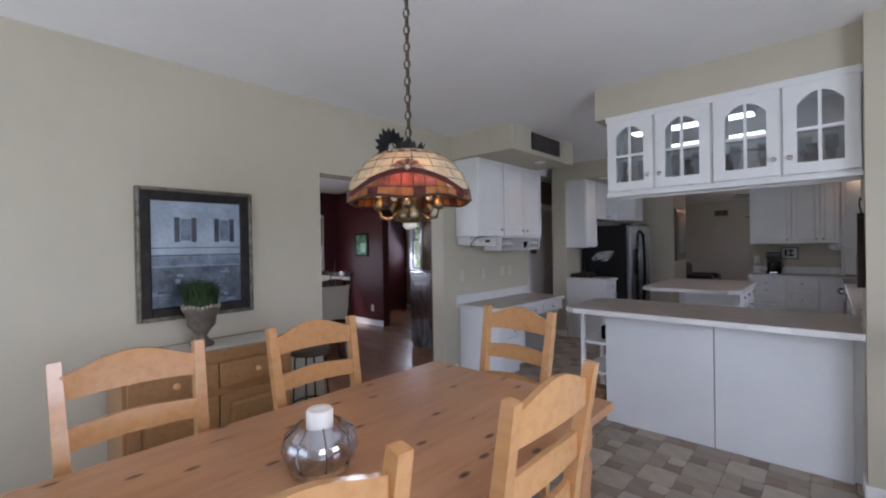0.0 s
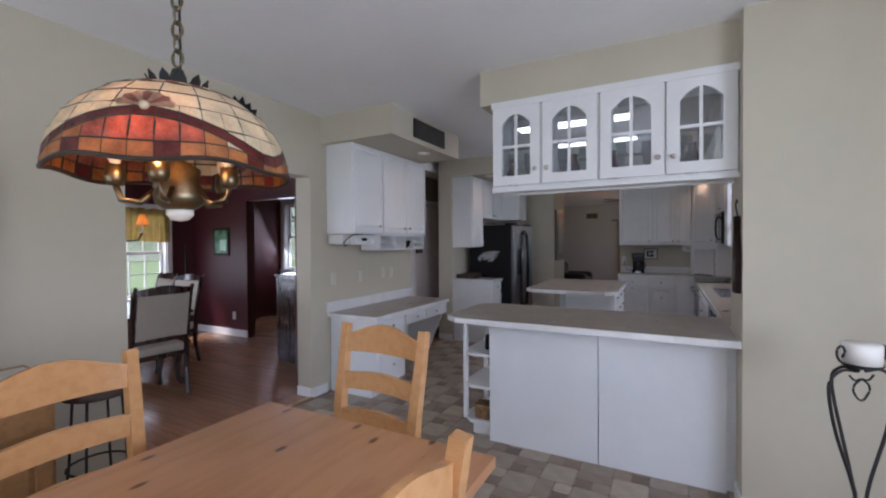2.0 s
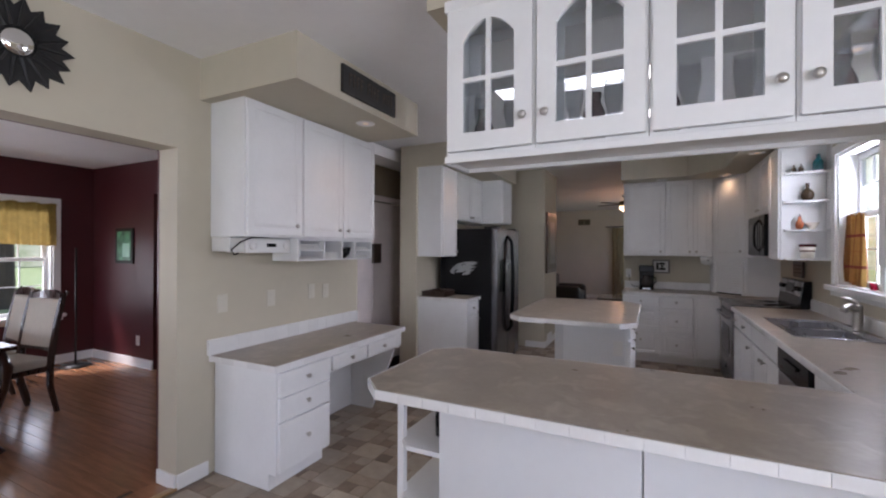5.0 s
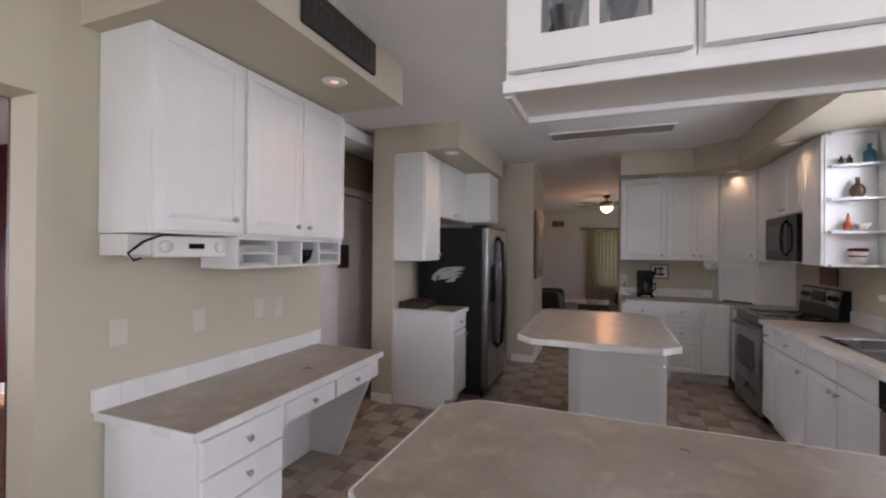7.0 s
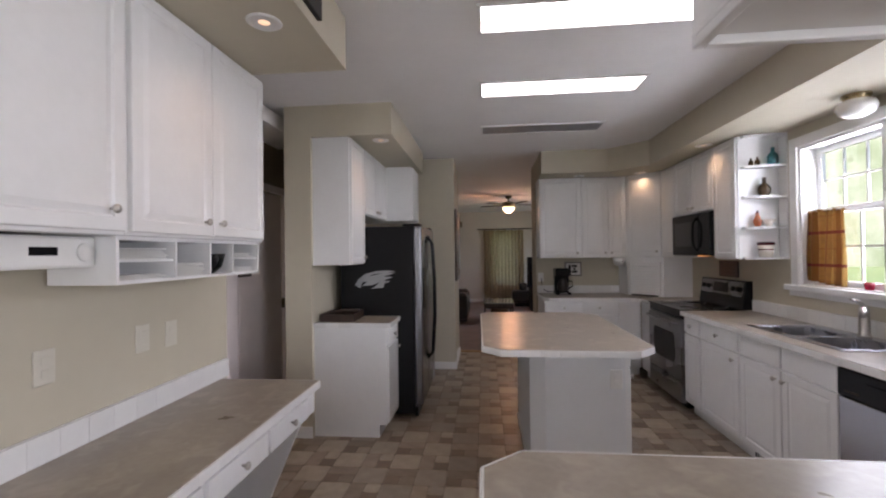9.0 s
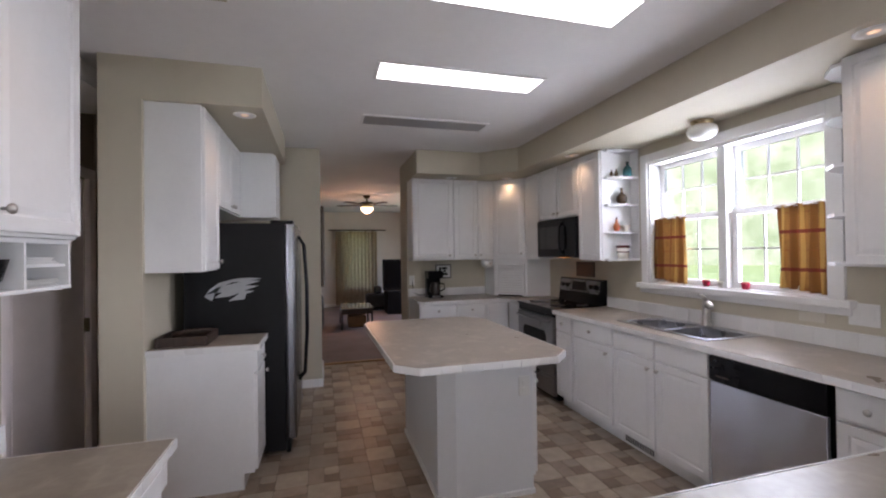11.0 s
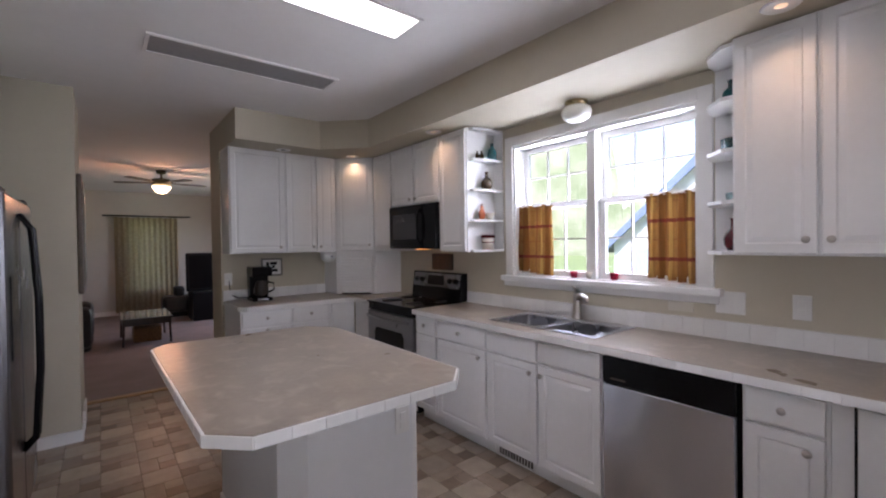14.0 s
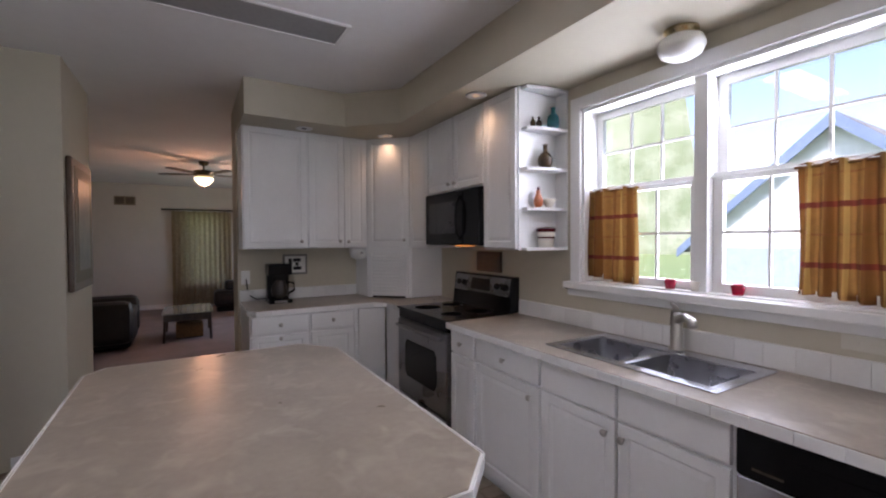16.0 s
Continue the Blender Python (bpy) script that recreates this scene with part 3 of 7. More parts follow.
solo("wall_plaque", boxes((-0.09, 0.09, -0.02, 0, -0.12, 0.12), (-0.075, 0.075, -0.026, -0.02, -0.105, 0.105), bevel=0.006), M_WBOARD, "small dark plaque hanging on the hall door", "plaque", (-3.578, 6.1, 1.4), 90)

# ---- cabinets ----
KNOB = mesh_of(lathe(bmesh.new(), [(0.005, 0), (0.005, 0.012), (0.012, 0.016), (0.0155, 0.022), (0.013, 0.028), (0.005, 0.031), (0.0, 0.0315)], 14), "knob", M_NICKEL, True)


def raised(w, h, t=0.02, rail=0.055, deep=0.006):
    """A raised-panel front: local x 0..w, z 0..h, face at -y."""
    bm = bmesh.new()
    box(bm, 0, w, -t, 0, 0, h)
    bm.faces.ensure_lookup_table()
    f = [f for f in bm.faces if f.normal.y < -0.9]
    e = list({e for x in f for e in x.edges})
    bmesh.ops.bevel(bm, geom=e, offset=0.004, segments=2, affect="EDGES", profile=0.5)
    bm.normal_update()
    f = max((f for f in bm.faces if f.normal.y < -0.9), key=lambda f: f.calc_area())
    if min(w, h) > 0.2 and rail:
        for th, d in ((rail, 0.0), (0.008, -deep), (0.006, 0.0), (0.028, deep * 0.8)):
            bmesh.ops.inset_region(bm, faces=[f], thickness=th, depth=d)
            bm.normal_update()
    return bm


def front(parent, name, x, z, w, h, knob=None, panel=True, y=0.0):
    d = part(name, raised(w, h, rail=0.055 if panel else 0), M_CAB, parent)
    d.matrix_basis = pose(x, y, z)
    if knob:
        shared("knob", KNOB, d, pose(knob[0] - x, -0.02, knob[1] - z, 90))
    return d


def base_unit(name, label, at, rz, w, d, fronts, h=0.87, toe=True, group="kitchen base cabinets", well=False):
    """A base cabinet; fronts: (name, x, z, w, h, (knob x, knob z))."""
    c = thing(name, label, "cabinet", at, rz, group)
    part("body", boxes((0, w, 0, d, 0.1, 0.7), (0, w, 0, 0.04, 0.7, h)) if well else boxes((0, w, 0, d, 0.1 if toe else 0.0, h)), M_CAB, c)
    if toe:
        part("toe_kick", boxes((0, w, 0.06, d, 0, 0.1)), M_CAB, c)
    for f in fronts:
        front(c, *f)
    return c


def wall_unit(name, label, at, rz, w, d, h, doors, group="kitchen wall cabinets"):
    c = thing(name, label, "cabinet", at, rz, group)
    part("body", boxes((0, w, 0, d, 0, h), bevel=0.002), M_CAB, c)
    for f in doors:
        front(c, *f)
    return c


def edge_tiles(owner, p, q, z, h, out=0.005):
    """White glazed tiles in a row from p to q, standing proud on the outer side."""
    p, q = Vector(p), Vector(q)
    n = max(1, round((q - p).length / 0.108))
    w = (q - p).length / n
    me = mesh_of(boxes((0.0006, w - 0.0006, -out, -0.0005, 0.001, h - 0.001), bevel=0.001), "tile", M_CTILE)
    a = math.degrees(math.atan2(q.y - p.y, q.x - p.x))
    for i in range(n):
        c = p + (q - p) * (i / n)
        shared("tile", me, owner, pose(c.x, c.y, z, 0, 0, a))


def slab(name, label, outline, z0, z1, category="worktop", tiled=()):
    """A laminate worktop: brown top sheet, white bevelled edge band under it."""
    t = thing(name, label, category, (outline[0][0], outline[0][1], z0))
    ox, oy = outline[0]
    loc = [(x - ox, y - oy) for x, y in outline]
    part("edge_band", prism(bmesh.new(), loc, 0, z1 - z0 - 0.004), M_WHITE, t, "white laminate edge band")
    cx, cy = sum(x for x, _ in loc) / len(loc), sum(y for _, y in loc) / len(loc)
    ins = []
    n = len(loc)
    for i in range(n):
        p, c, q = Vector(loc[i - 1]), Vector(loc[i]), Vector(loc[(i + 1) % n])
        a, b = (c - p).normalized(), (q - c).normalized()
        na, nb = Vector((-a.y, a.x)), Vector((-b.y, b.x))
        k = 0.006 / max(0.3, 1 + na.dot(nb)) * 1.0
        ins.append(tuple(c + (na + nb) * k))
    part("top_sheet", prism(bmesh.new(), ins, z1 - z0 - 0.004, z1 - z0), M_TOP, t, "mottled taupe laminate sheet")
    for i in tiled:
        edge_tiles(t, loc[i], loc[(i + 1) % n], 0, z1 - z0)
    return t


# window wall run: local x runs from the range towards the peninsula
EX = 0.21
def on_east(y):  # a place on the front line of the run
    return (EX, y, 0)
base_unit("base_cabinet", "white base cabinet with one drawer over one narrow door", on_east(6.765), -90, 0.284, 0.58, [("drawer", 0.012, 0.73, 0.256, 0.13, (0.14, 0.795)), ("door", 0.012, 0.115, 0.256, 0.6, None)])
base_unit("base_cabinet", "white base cabinet with a drawer over a raised-panel door", on_east(6.478), -90, 0.542, 0.58, [("drawer", 0.012, 0.73, 0.518, 0.13, (0.271, 0.795)), ("door", 0.012, 0.115, 0.518, 0.6, (0.48, 0.66))], well=True)
base_unit("sink_cabinet", "white two-door sink base cabinet with false drawer fronts", on_east(5.933), -90, 0.85, 0.58, [("false_drawer", 0.012, 0.73, 0.405, 0.13), ("false_drawer", 0.433, 0.73, 0.405, 0.13), ("door", 0.012, 0.115, 0.405, 0.6, (0.38, 0.66)), ("door", 0.433, 0.115, 0.405, 0.6, (0.46, 0.66))], well=True)
base_unit("base_cabinet", "white base cabinet with a drawer over one door", on_east(4.468), -90, 0.27, 0.58, [("drawer", 0.012, 0.73, 0.246, 0.13, (0.135, 0.795)), ("door", 0.012, 0.115, 0.246, 0.6, (0.21, 0.66))])
base_unit("corner_cabinet", "white corner base cabinet with a plain door and dark reveal", on_east(4.196), -90, 0.24, 0.58, [("door", 0.07, 0.115, 0.165, 0.745, None)])
part("reveal", boxes((0.06, 0.068, -0.004, 0.0, 0.115, 0.868)), M_BLACKM, bpy.data.objects["corner_cabinet"])
_fr = thing("floor_register", "grey metal toe-kick heat register", "vent", (0.268, 5.9, 0.012), -90)
part("frame", boxes((0, 0.32, -0.006, 0, 0, 0.075), bevel=0.002), M_PLASTIC, _fr)
for _i in range(12):
    part("slat", boxes((0.015 + _i * 0.0245, 0.03 + _i * 0.0245, -0.009, -0.005, 0.012, 0.063)), M_STEELD, _fr)

# dishwasher
_dwm = thing("dishwasher", "stainless steel dishwasher with a black control panel", "dishwasher", on_east(5.078), -90)
part("body", boxes((0.004, 0.596, 0.0, 0.56, 0.1, 0.866)), M_BLACKM, _dwm)
part("toe_panel", boxes((0.004, 0.596, 0.05, 0.5, 0, 0.1)), M_BLACKM, _dwm)
part("door", boxes((0.006, 0.594, -0.032, -0.002, 0.115, 0.722), bevel=0.006), M_STEEL, _dwm, "brushed steel door")
_cp = part("control_panel", boxes((0.006, 0.594, -0.036, -0.002, 0.726, 0.864), bevel=0.006), M_BLACK, _dwm, "black plastic control panel")
part("handle_lip", prism(bmesh.new(), [(0.17, 0.822), (0.2, 0.8), (0.28, 0.79), (0.32, 0.79), (0.4, 0.8), (0.43, 0.822)], -0.046, -0.034, "y"), M_BLACK, _cp)
part("label", boxes((0.05, 0.13, -0.0372, -0.036, 0.752, 0.76)), M_SIGNTXT, _cp)

# worktop of the sink run and the peninsula (sink cut out)
SY0, SY1, SX0, SX1 = 5.19, 5.98, 0.29, 0.72
_t = thing("worktop_sink", "mottled taupe laminate worktop with a white edge and upstand", "worktop", (0.17, 6.775, 0.87))
def _wt(x0, x1, y0, y1, z0, z1):
    return (x0 - 0.17, x1 - 0.17, y0 - 6.775, y1 - 6.775, z0 - 0.87, z1 - 0.87)
part("edge_band", boxes(_wt(0.17, 0.19, 3.93, 6.775, 0.87, 0.906), _wt(0.19, SX0 + 0.02, 3.62, 6.775, 0.872, 0.906), _wt(SX1 - 0.02, 0.8, 3.62, 6.775, 0.872, 0.906), _wt(SX0 + 0.02, SX1 - 0.02, 3.62, SY0 + 0.02, 0.872, 0.906), _wt(SX0 + 0.02, SX1 - 0.02, SY1 - 0.02, 6.775, 0.872, 0.906)), M_WHITE, _t, "white laminate edge band")
for _q in ((0.176, SX0 + 0.02, 3.62, 6.769), (SX1 - 0.02, 0.782, 3.62, 6.769), (SX0 + 0.02, SX1 - 0.02, 3.62, SY0 + 0.02), (SX0 + 0.02, SX1 - 0.02, SY1 - 0.02, 6.769)):
    part("top_sheet", boxes(_wt(*_q, 0.906, 0.91)), M_TOP, _t, "mottled taupe laminate sheet")
part("upstand", boxes(_wt(0.782, 0.8, 3.6, 6.77, 0.91, 1.01), bevel=0.004), M_WHITE, _t, "white laminate upstand")
edge_tiles(_t, (0.782 - 0.17, 6.768 - 6.775), (0.782 - 0.17, 3.62 - 6.775), 0.04, 0.1, 0.006)
edge_tiles(_t, (0, 0), (0, 3.945 - 6.775), 0, 0.04)

# sink and tap
_s = thing("kitchen_sink", "double-bowl stainless steel drop-in sink", "sink", (SX0, SY0, 0.91))
_w, _l = SX1 - SX0, SY1 - SY0
part("rim", boxes((-0.012, 0.035, -0.012, _l + 0.012, 0, 0.008), (_w - 0.07, _w + 0.012, -0.012, _l + 0.012, 0, 0.008), (0.035, _w - 0.07, -0.012, 0.03, 0, 0.008), (0.035, _w - 0.07, _l - 0.03, _l + 0.012, 0, 0.008), (0.035, _w - 0.07, _l / 2 - 0.02, _l / 2 + 0.02, 0, 0.006), bevel=0.003), M_STEEL, _s)
for _y0, _y1 in ((0.03, _l / 2 - 0.02), (_l / 2 + 0.02, _l - 0.03)):
    _b = bmesh.new()
    box(_b, 0.035, _w - 0.07, _y0, _y1, -0.17, 0.0)
    _b.faces.ensure_lookup_table()
    bmesh.ops.delete(_b, geom=[f for f in _b.faces if f.normal.z > 0.9], context="FACES")
    bmesh.ops.bevel(_b, geom=[e for e in _b.edges if not e.is_boundary], offset=0.03, segments=4, affect="EDGES", profile=0.5)
    bmesh.ops.reverse_faces(_b, faces=_b.faces[:])
    _bo = part("bowl", _b, M_SINK, _s, smooth=True)
    part("drain", lathe(bmesh.new(), [(0.0, -0.166), (0.03, -0.166), (0.04, -0.1675)], 20, (_w - 0.035) / 2, (_y0 + _y1) / 2), M_BLACKM, _bo)
_f = thing("kitchen_tap", "brushed nickel single-lever kitchen faucet", "faucet", (0.715, 5.575, 0.918))
_f.matrix_basis = pose(0.715, 5.575, 0.918, 0, 0, 50) @ Matrix.Diagonal((1.1, 1.1, 1.1, 1))
part("base", lathe(bmesh.new(), [(0.032, 0), (0.032, 0.008), (0.025, 0.014), (0.024, 0.12), (0.023, 0.155), (0.016, 0.165), (0.0, 0.168)], 20), M_NICKEL, _f, smooth=True)
part("spout", tube(bmesh.new(), [(0, 0, 0.12), (-0.03, 0, 0.14), (-0.1, 0, 0.156), (-0.155, 0, 0.148), (-0.168, 0, 0.128)], [0.017, 0.017, 0.017, 0.019, 0.018], 14), M_NICKEL, _f, smooth=True)
part("lever", tube(bmesh.new(), [(0, 0, 0.155), (-0.01, 0.008, 0.178), (-0.045, 0.03, 0.198), (-0.085, 0.05, 0.208)], [0.016, 0.013, 0.008, 0.007], 12), M_NICKEL, _f, smooth=True)

# ---- range and microwave ----
_r = thing("range_cooker", "stainless electric range with a black glass top", "oven", (0.2, 7.538, 0), -90)
part("body", boxes((0, 0.76, 0.02, 0.59, 0.03, 0.9)), M_BLACKM, _r)
part("cooktop", boxes((-0.004, 0.764, -0.03, 0.5, 0.9, 0.916), bevel=0.004), M_BLACK, _r, "black glass cooktop")
part("vent_band", boxes((0, 0.76, -0.012, 0.02, 0.83, 0.9), bevel=0.004), M_BLACK, _r)
_od = part("oven_door", boxes((0.006, 0.754, -0.025, 0.018, 0.26, 0.825), bevel=0.008), M_OVEN, _r, "brushed steel oven door")
part("oven_window", prism(bmesh.new(), [(0.17, 0.4), (0.59, 0.4), (0.62, 0.44), (0.62, 0.64), (0.59, 0.68), (0.17, 0.68), (0.14, 0.64), (0.14, 0.44)], -0.029, -0.024, "y"), M_BLACK, _od)
part("oven_handle", tube(bmesh.new(), [(0.06, -0.025, 0.78), (0.07, -0.065, 0.785), (0.38, -0.075, 0.785), (0.69, -0.065, 0.785), (0.7, -0.025, 0.78)], 0.013, 10), M_OVEN, _od, smooth=True)
_dr = part("drawer", boxes((0.006, 0.754, -0.025, 0.018, 0.07, 0.25), bevel=0.008), M_OVEN, _r)
part("drawer_handle", boxes((0.1, 0.66, -0.045, -0.025, 0.21, 0.235), bevel=0.006), M_OVEN, _dr)
_bg = part("backguard", prism(bmesh.new(), [(0.5, 0.915), (0.59, 0.915), (0.59, 1.17), (0.535, 1.17)], 0, 0.76, "x"), M_BLACK, _r, "black control backguard")
part("control_fascia", prism(bmesh.new(), [(0.508, 1.03), (0.515, 1.026), (0.538, 1.155), (0.53, 1.158)], 0.02, 0.74, "x"), M_OVEN, _bg)
part("display", prism(bmesh.new(), [(0.504, 1.05), (0.51, 1.048), (0.528, 1.135), (0.522, 1.138)], 0.26, 0.5, "x"), M_BLACK, _bg)
for _x in (0.08, 0.16, 0.6, 0.68):
    _k = part("knob", lathe(bmesh.new(), [(0.024, 0), (0.022, 0.022), (0.0, 0.024)], 16), M_BLACK, _bg, smooth=True)
    _k.matrix_basis = pose(_x, 0.519, 1.092, 80)
for _x, _y, _q in ((0.2, 0.14, 0.1), (0.56, 0.14, 0.08), (0.2, 0.37, 0.08), (0.56, 0.37, 0.1)):
    part("burner_ring", lathe(bmesh.new(), [(_q, 0.9165), (_q + 0.004, 0.9168), (_q + 0.006, 0.9165)], 32, _x, _y), M_OVEN, _r)

_m = thing("microwave", "black over-the-range microwave oven", "microwave", (0.43, 7.533, 1.4), -90)
part("body", boxes((0, 0.76, 0.03, 0.36, 0, 0.41), bevel=0.004), M_BLACKM, _m)
_md = part("door", boxes((0.002, 0.56, -0.0, 0.03, 0.004, 0.406), bevel=0.008), M_BLACK, _m)
part("door_window", boxes((0.07, 0.46, -0.004, 0.0, 0.09, 0.33), bevel=0.002), mat("dark_glass", (0.03, 0.03, 0.033), 0.08), _md)
part("handle", tube(bmesh.new(), [(0.525, 0.0, 0.05), (0.53, -0.035, 0.1), (0.53, -0.042, 0.2), (0.53, -0.035, 0.31), (0.525, 0.0, 0.36)], 0.011, 10), M_BLACK, _md, smooth=True)
part("keypad", boxes((0.565, 0.758, 0.0, 0.03, 0.004, 0.406), bevel=0.006), M_BLACK, _m)
part("lamp_lens", boxes((0.3, 0.46, 0.1, 0.18, -0.004, 0.0)), M_BULB, _m)

# ---- wall cabinets of the window wall ----
UX, UB, UT = 0.48, 1.375, 2.38
UH = UT - UB
wall_unit("wall_cabinet", "white single-door wall cabinet beside the open shelves", (UX, 6.768, UB), -90, 0.345, 0.32, UH, [("door", 0.01, 0.01, 0.325, UH - 0.02, None)])
wall_unit("wall_cabinet", "white two-door cabinet above the microwave", (UX, 7.537, 1.815), -90, 0.766, 0.32, UT - 1.815, [("door", 0.01, 0.01, 0.37, 0.545, (0.345, 0.05)), ("door", 0.395, 0.01, 0.37, 0.545, (0.43, 0.05))])
wall_unit("wall_cabinet", "narrow white wall cabinet next to the corner", (UX, 7.893, UB), -90, 0.352, 0.32, UH, [("door", 0.01, 0.01, 0.332, UH - 0.02, None)])
# corner unit, cut at forty-five degrees
_c = thing("corner_wall_cabinet", "white corner wall cabinet with an angled door", "cabinet", (0.17, 8.2, UB), 0, "kitchen wall cabinets")
part("body", prism(bmesh.new(), [(0, 0.32), (0, 0), (0.31, -0.305), (0.63, -0.305), (0.63, 0.32)], 0, UH), M_CAB, _c)
_d = part("door", raised(0.4, UH - 0.02), M_CAB, _c)
_d.matrix_basis = pose(0.013, -0.013, 0.01, 0, 0, -44.5)
shared("knob", KNOB, _d, pose(0.36, -0.02, 0.06, 90))
# appliance garage under the corner unit
_g = thing("appliance_garage", "white corner appliance garage with a roll-up door", "cabinet", (0.17, 8.2, 0.91), 0)
part("body", prism(bmesh.new(), [(0, 0.32), (0, 0), (0.31, -0.305), (0.63, -0.305), (0.63, 0.32)], 0.004, UB - 0.91), M_CAB, _g)
_d = part("tambour", boxes((0.05, 0.385, -0.008, 0.0, 0.02, 0.4)), M_CAB, _g)
_d.matrix_basis = pose(0, 0, 0, 0, 0, -44.5)
for _i in range(12):
    part("slat", prism(bmesh.new(), [(-0.008, 0.024 + _i * 0.031), (-0.022, 0.026 + _i * 0.031), (-0.018, 0.045 + _i * 0.031), (-0.008, 0.05 + _i * 0.031)], 0.055, 0.38, "x"), M_CAB, _d)
for _x in (0.03, 0.38):
    part("guide_rail", boxes((_x, _x + 0.025, -0.024, 0.0, 0.006, 0.41), bevel=0.003), M_CAB, _d)
part("gap", boxes((0.06, 0.375, -0.012, -0.004, 0.005, 0.019)), M_BLACKM, _d)

# open shelf ends on both sides of the window
def shelf_end(name, y_wall, y_cab, at_label):
    s = thing(name, at_label, "shelf", (0.8, y_cab, UB), 0, "open end shelves")
    w = y_wall - y_cab
    back = part("back_panel", boxes((-0.012, 0, min(0, w), max(0, w), 0, UH - 0.004)), M_CAB, s)
    for i, z in enumerate((0.0, 0.245, 0.49, 0.735, UH - 0.024)):
        k = 1 if w > 0 else -1
        out = [(-0.012, 0.0), (-0.3, 0.0), (-0.3, k * 0.05), (-0.2, w * 0.85), (-0.1, w), (-0.012, w)]
        part("shelf", prism(bmesh.new(), out if k < 0 else out, z - 0.0, z + 0.018), M_CAB, s)
    return s
shelf_end("end_shelves", 6.325, 6.42, "white open corner shelves holding bottles and figurines")
shelf_end("end_shelves", 4.755, 4.585, "narrow white open shelves holding coloured glass")
wall_unit("wall_cabinet", "white wall cabinet with two raised-panel doors", (UX, 4.58, UB), -90, 0.62, 0.32, UH, [("door", 0.01, 0.01, 0.292, UH - 0.02, (0.27, 0.07)), ("door", 0.318, 0.01, 0.292, UH - 0.02, (0.35, 0.07))])
wall_unit("wall_cabinet", "white single-door wall cabinet in the pantry corner", (UX, 3.957, UB), -90, 0.35, 0.32, UH, [("door", 0.01, 0.01, 0.33, UH - 0.02, (0.3, 0.07))])

# ---- far wall ----
wall_unit("wall_cabinet", "white single-door wall cabinet over the coffee maker", (-0.89, 8.2, UB), 0, 0.515, 0.32, UH, [("door", 0.01, 0.01, 0.495, UH - 0.02, (0.46, 0.06))])
wall_unit("wall_cabinet", "white two-door wall cabinet in the corner run", (-0.373, 8.2, UB), 0, 0.54, 0.32, UH, [("door", 0.01, 0.01, 0.305, UH - 0.02, (0.28, 0.06)), ("door", 0.325, 0.01, 0.205, UH - 0.02, (0.355, 0.06))])
base_unit("drawer_cabinet", "white base cabinet with three drawers", (-0.88, 7.9, 0), 0, 0.44, 0.61, [("drawer", 0.012, 0.73, 0.416, 0.13, (0.22, 0.795)), ("drawer", 0.012, 0.5, 0.416, 0.21, (0.22, 0.69)), ("drawer", 0.012, 0.115, 0.416, 0.365, (0.22, 0.3))])
base_unit("drawer_cabinet", "white base cabinet with a drawer stack", (-0.437, 7.9, 0), 0, 0.37, 0.61, [("drawer", 0.012, 0.73, 0.346, 0.13, (0.185, 0.795)), ("drawer", 0.012, 0.42, 0.346, 0.29, (0.185, 0.56)), ("drawer", 0.012, 0.115, 0.346, 0.285, (0.185, 0.26))])
base_unit("corner_cabinet", "white corner base cabinet with a plain door", (-0.063, 7.9, 0), 0, 0.28, 0.61, [("door", 0.03, 0.115, 0.24, 0.745, None, False)])
base_unit("corner_filler", "white filler panel beside the range", (0.225, 7.89, 0), -90, 0.345, 0.57, [], toe=True)
slab("worktop_corner", "taupe laminate worktop in the kitchen corner", [(-0.89, 7.95), (-0.83, 7.87), (0.1, 7.87), (0.19, 7.78), (0.19, 7.545), (0.8, 7.545), (0.8, 8.52), (-0.89, 8.52)], 0.87, 0.91, tiled=(0, 1, 2, 3))
_up = solo("upstand", boxes((-0.89, 0.165, -0.018, 0, 0, 0.1), bevel=0.004), M_WHITE, "white laminate upstand behind the worktop", "upstand", (0, 8.52, 0.91))
edge_tiles(_up, (-0.889, -0.018), (0.165, -0.018), 0.0, 0.1, 0.006)

# ---- refrigerator side ----
base_unit("base_cabinet", "narrow white base cabinet beside the refrigerator", (-2.37, 6.06, 0), 90, 0.38, 0.59, [("drawer", 0.012, 0.73, 0.356, 0.13, (0.18, 0.795)), ("door", 0.012, 0.115, 0.356, 0.6, (0.32, 0.66))])
slab("worktop_fridge", "small taupe laminate worktop beside the refrigerator", [(-2.335, 6.045), (-2.335, 6.445), (-2.96, 6.445), (-2.96, 6.045)], 0.87, 0.91, tiled=(0, 3))
wall_unit("wall_cabinet", "tall white wall cabinet beside the refrigerator", (-2.655, 6.05, 1.37), 90, 0.39, 0.305, 1.03, [("door", 0.01, 0.01, 0.37, 1.01, (0.34, 0.06))])
wall_unit("wall_cabinet", "short white two-door cabinet above the refrigerator", (-2.655, 6.445, 1.81), 90, 0.85, 0.305, 0.59, [("door", 0.01, 0.01, 0.41, 0.57, (0.38, 0.05)), ("door", 0.43, 0.01, 0.41, 0.57, (0.46, 0.05))])
wall_unit("wall_cabinet", "deep white cabinet above the far side of the refrigerator", (-2.37, 7.3, 1.81), 90, 0.42, 0.59, 0.59, [("door", 0.01, 0.01, 0.4, 0.57, None)])
_f = thing("refrigerator", "side-by-side refrigerator, black sides and stainless doors", "refrigerator", (-2.212, 6.46, 0), 90)
part("body", boxes((0, 0.9, 0, 0.66, 0.04, 1.7), bevel=0.006), M_BLACKM, _f, "black textured cabinet")
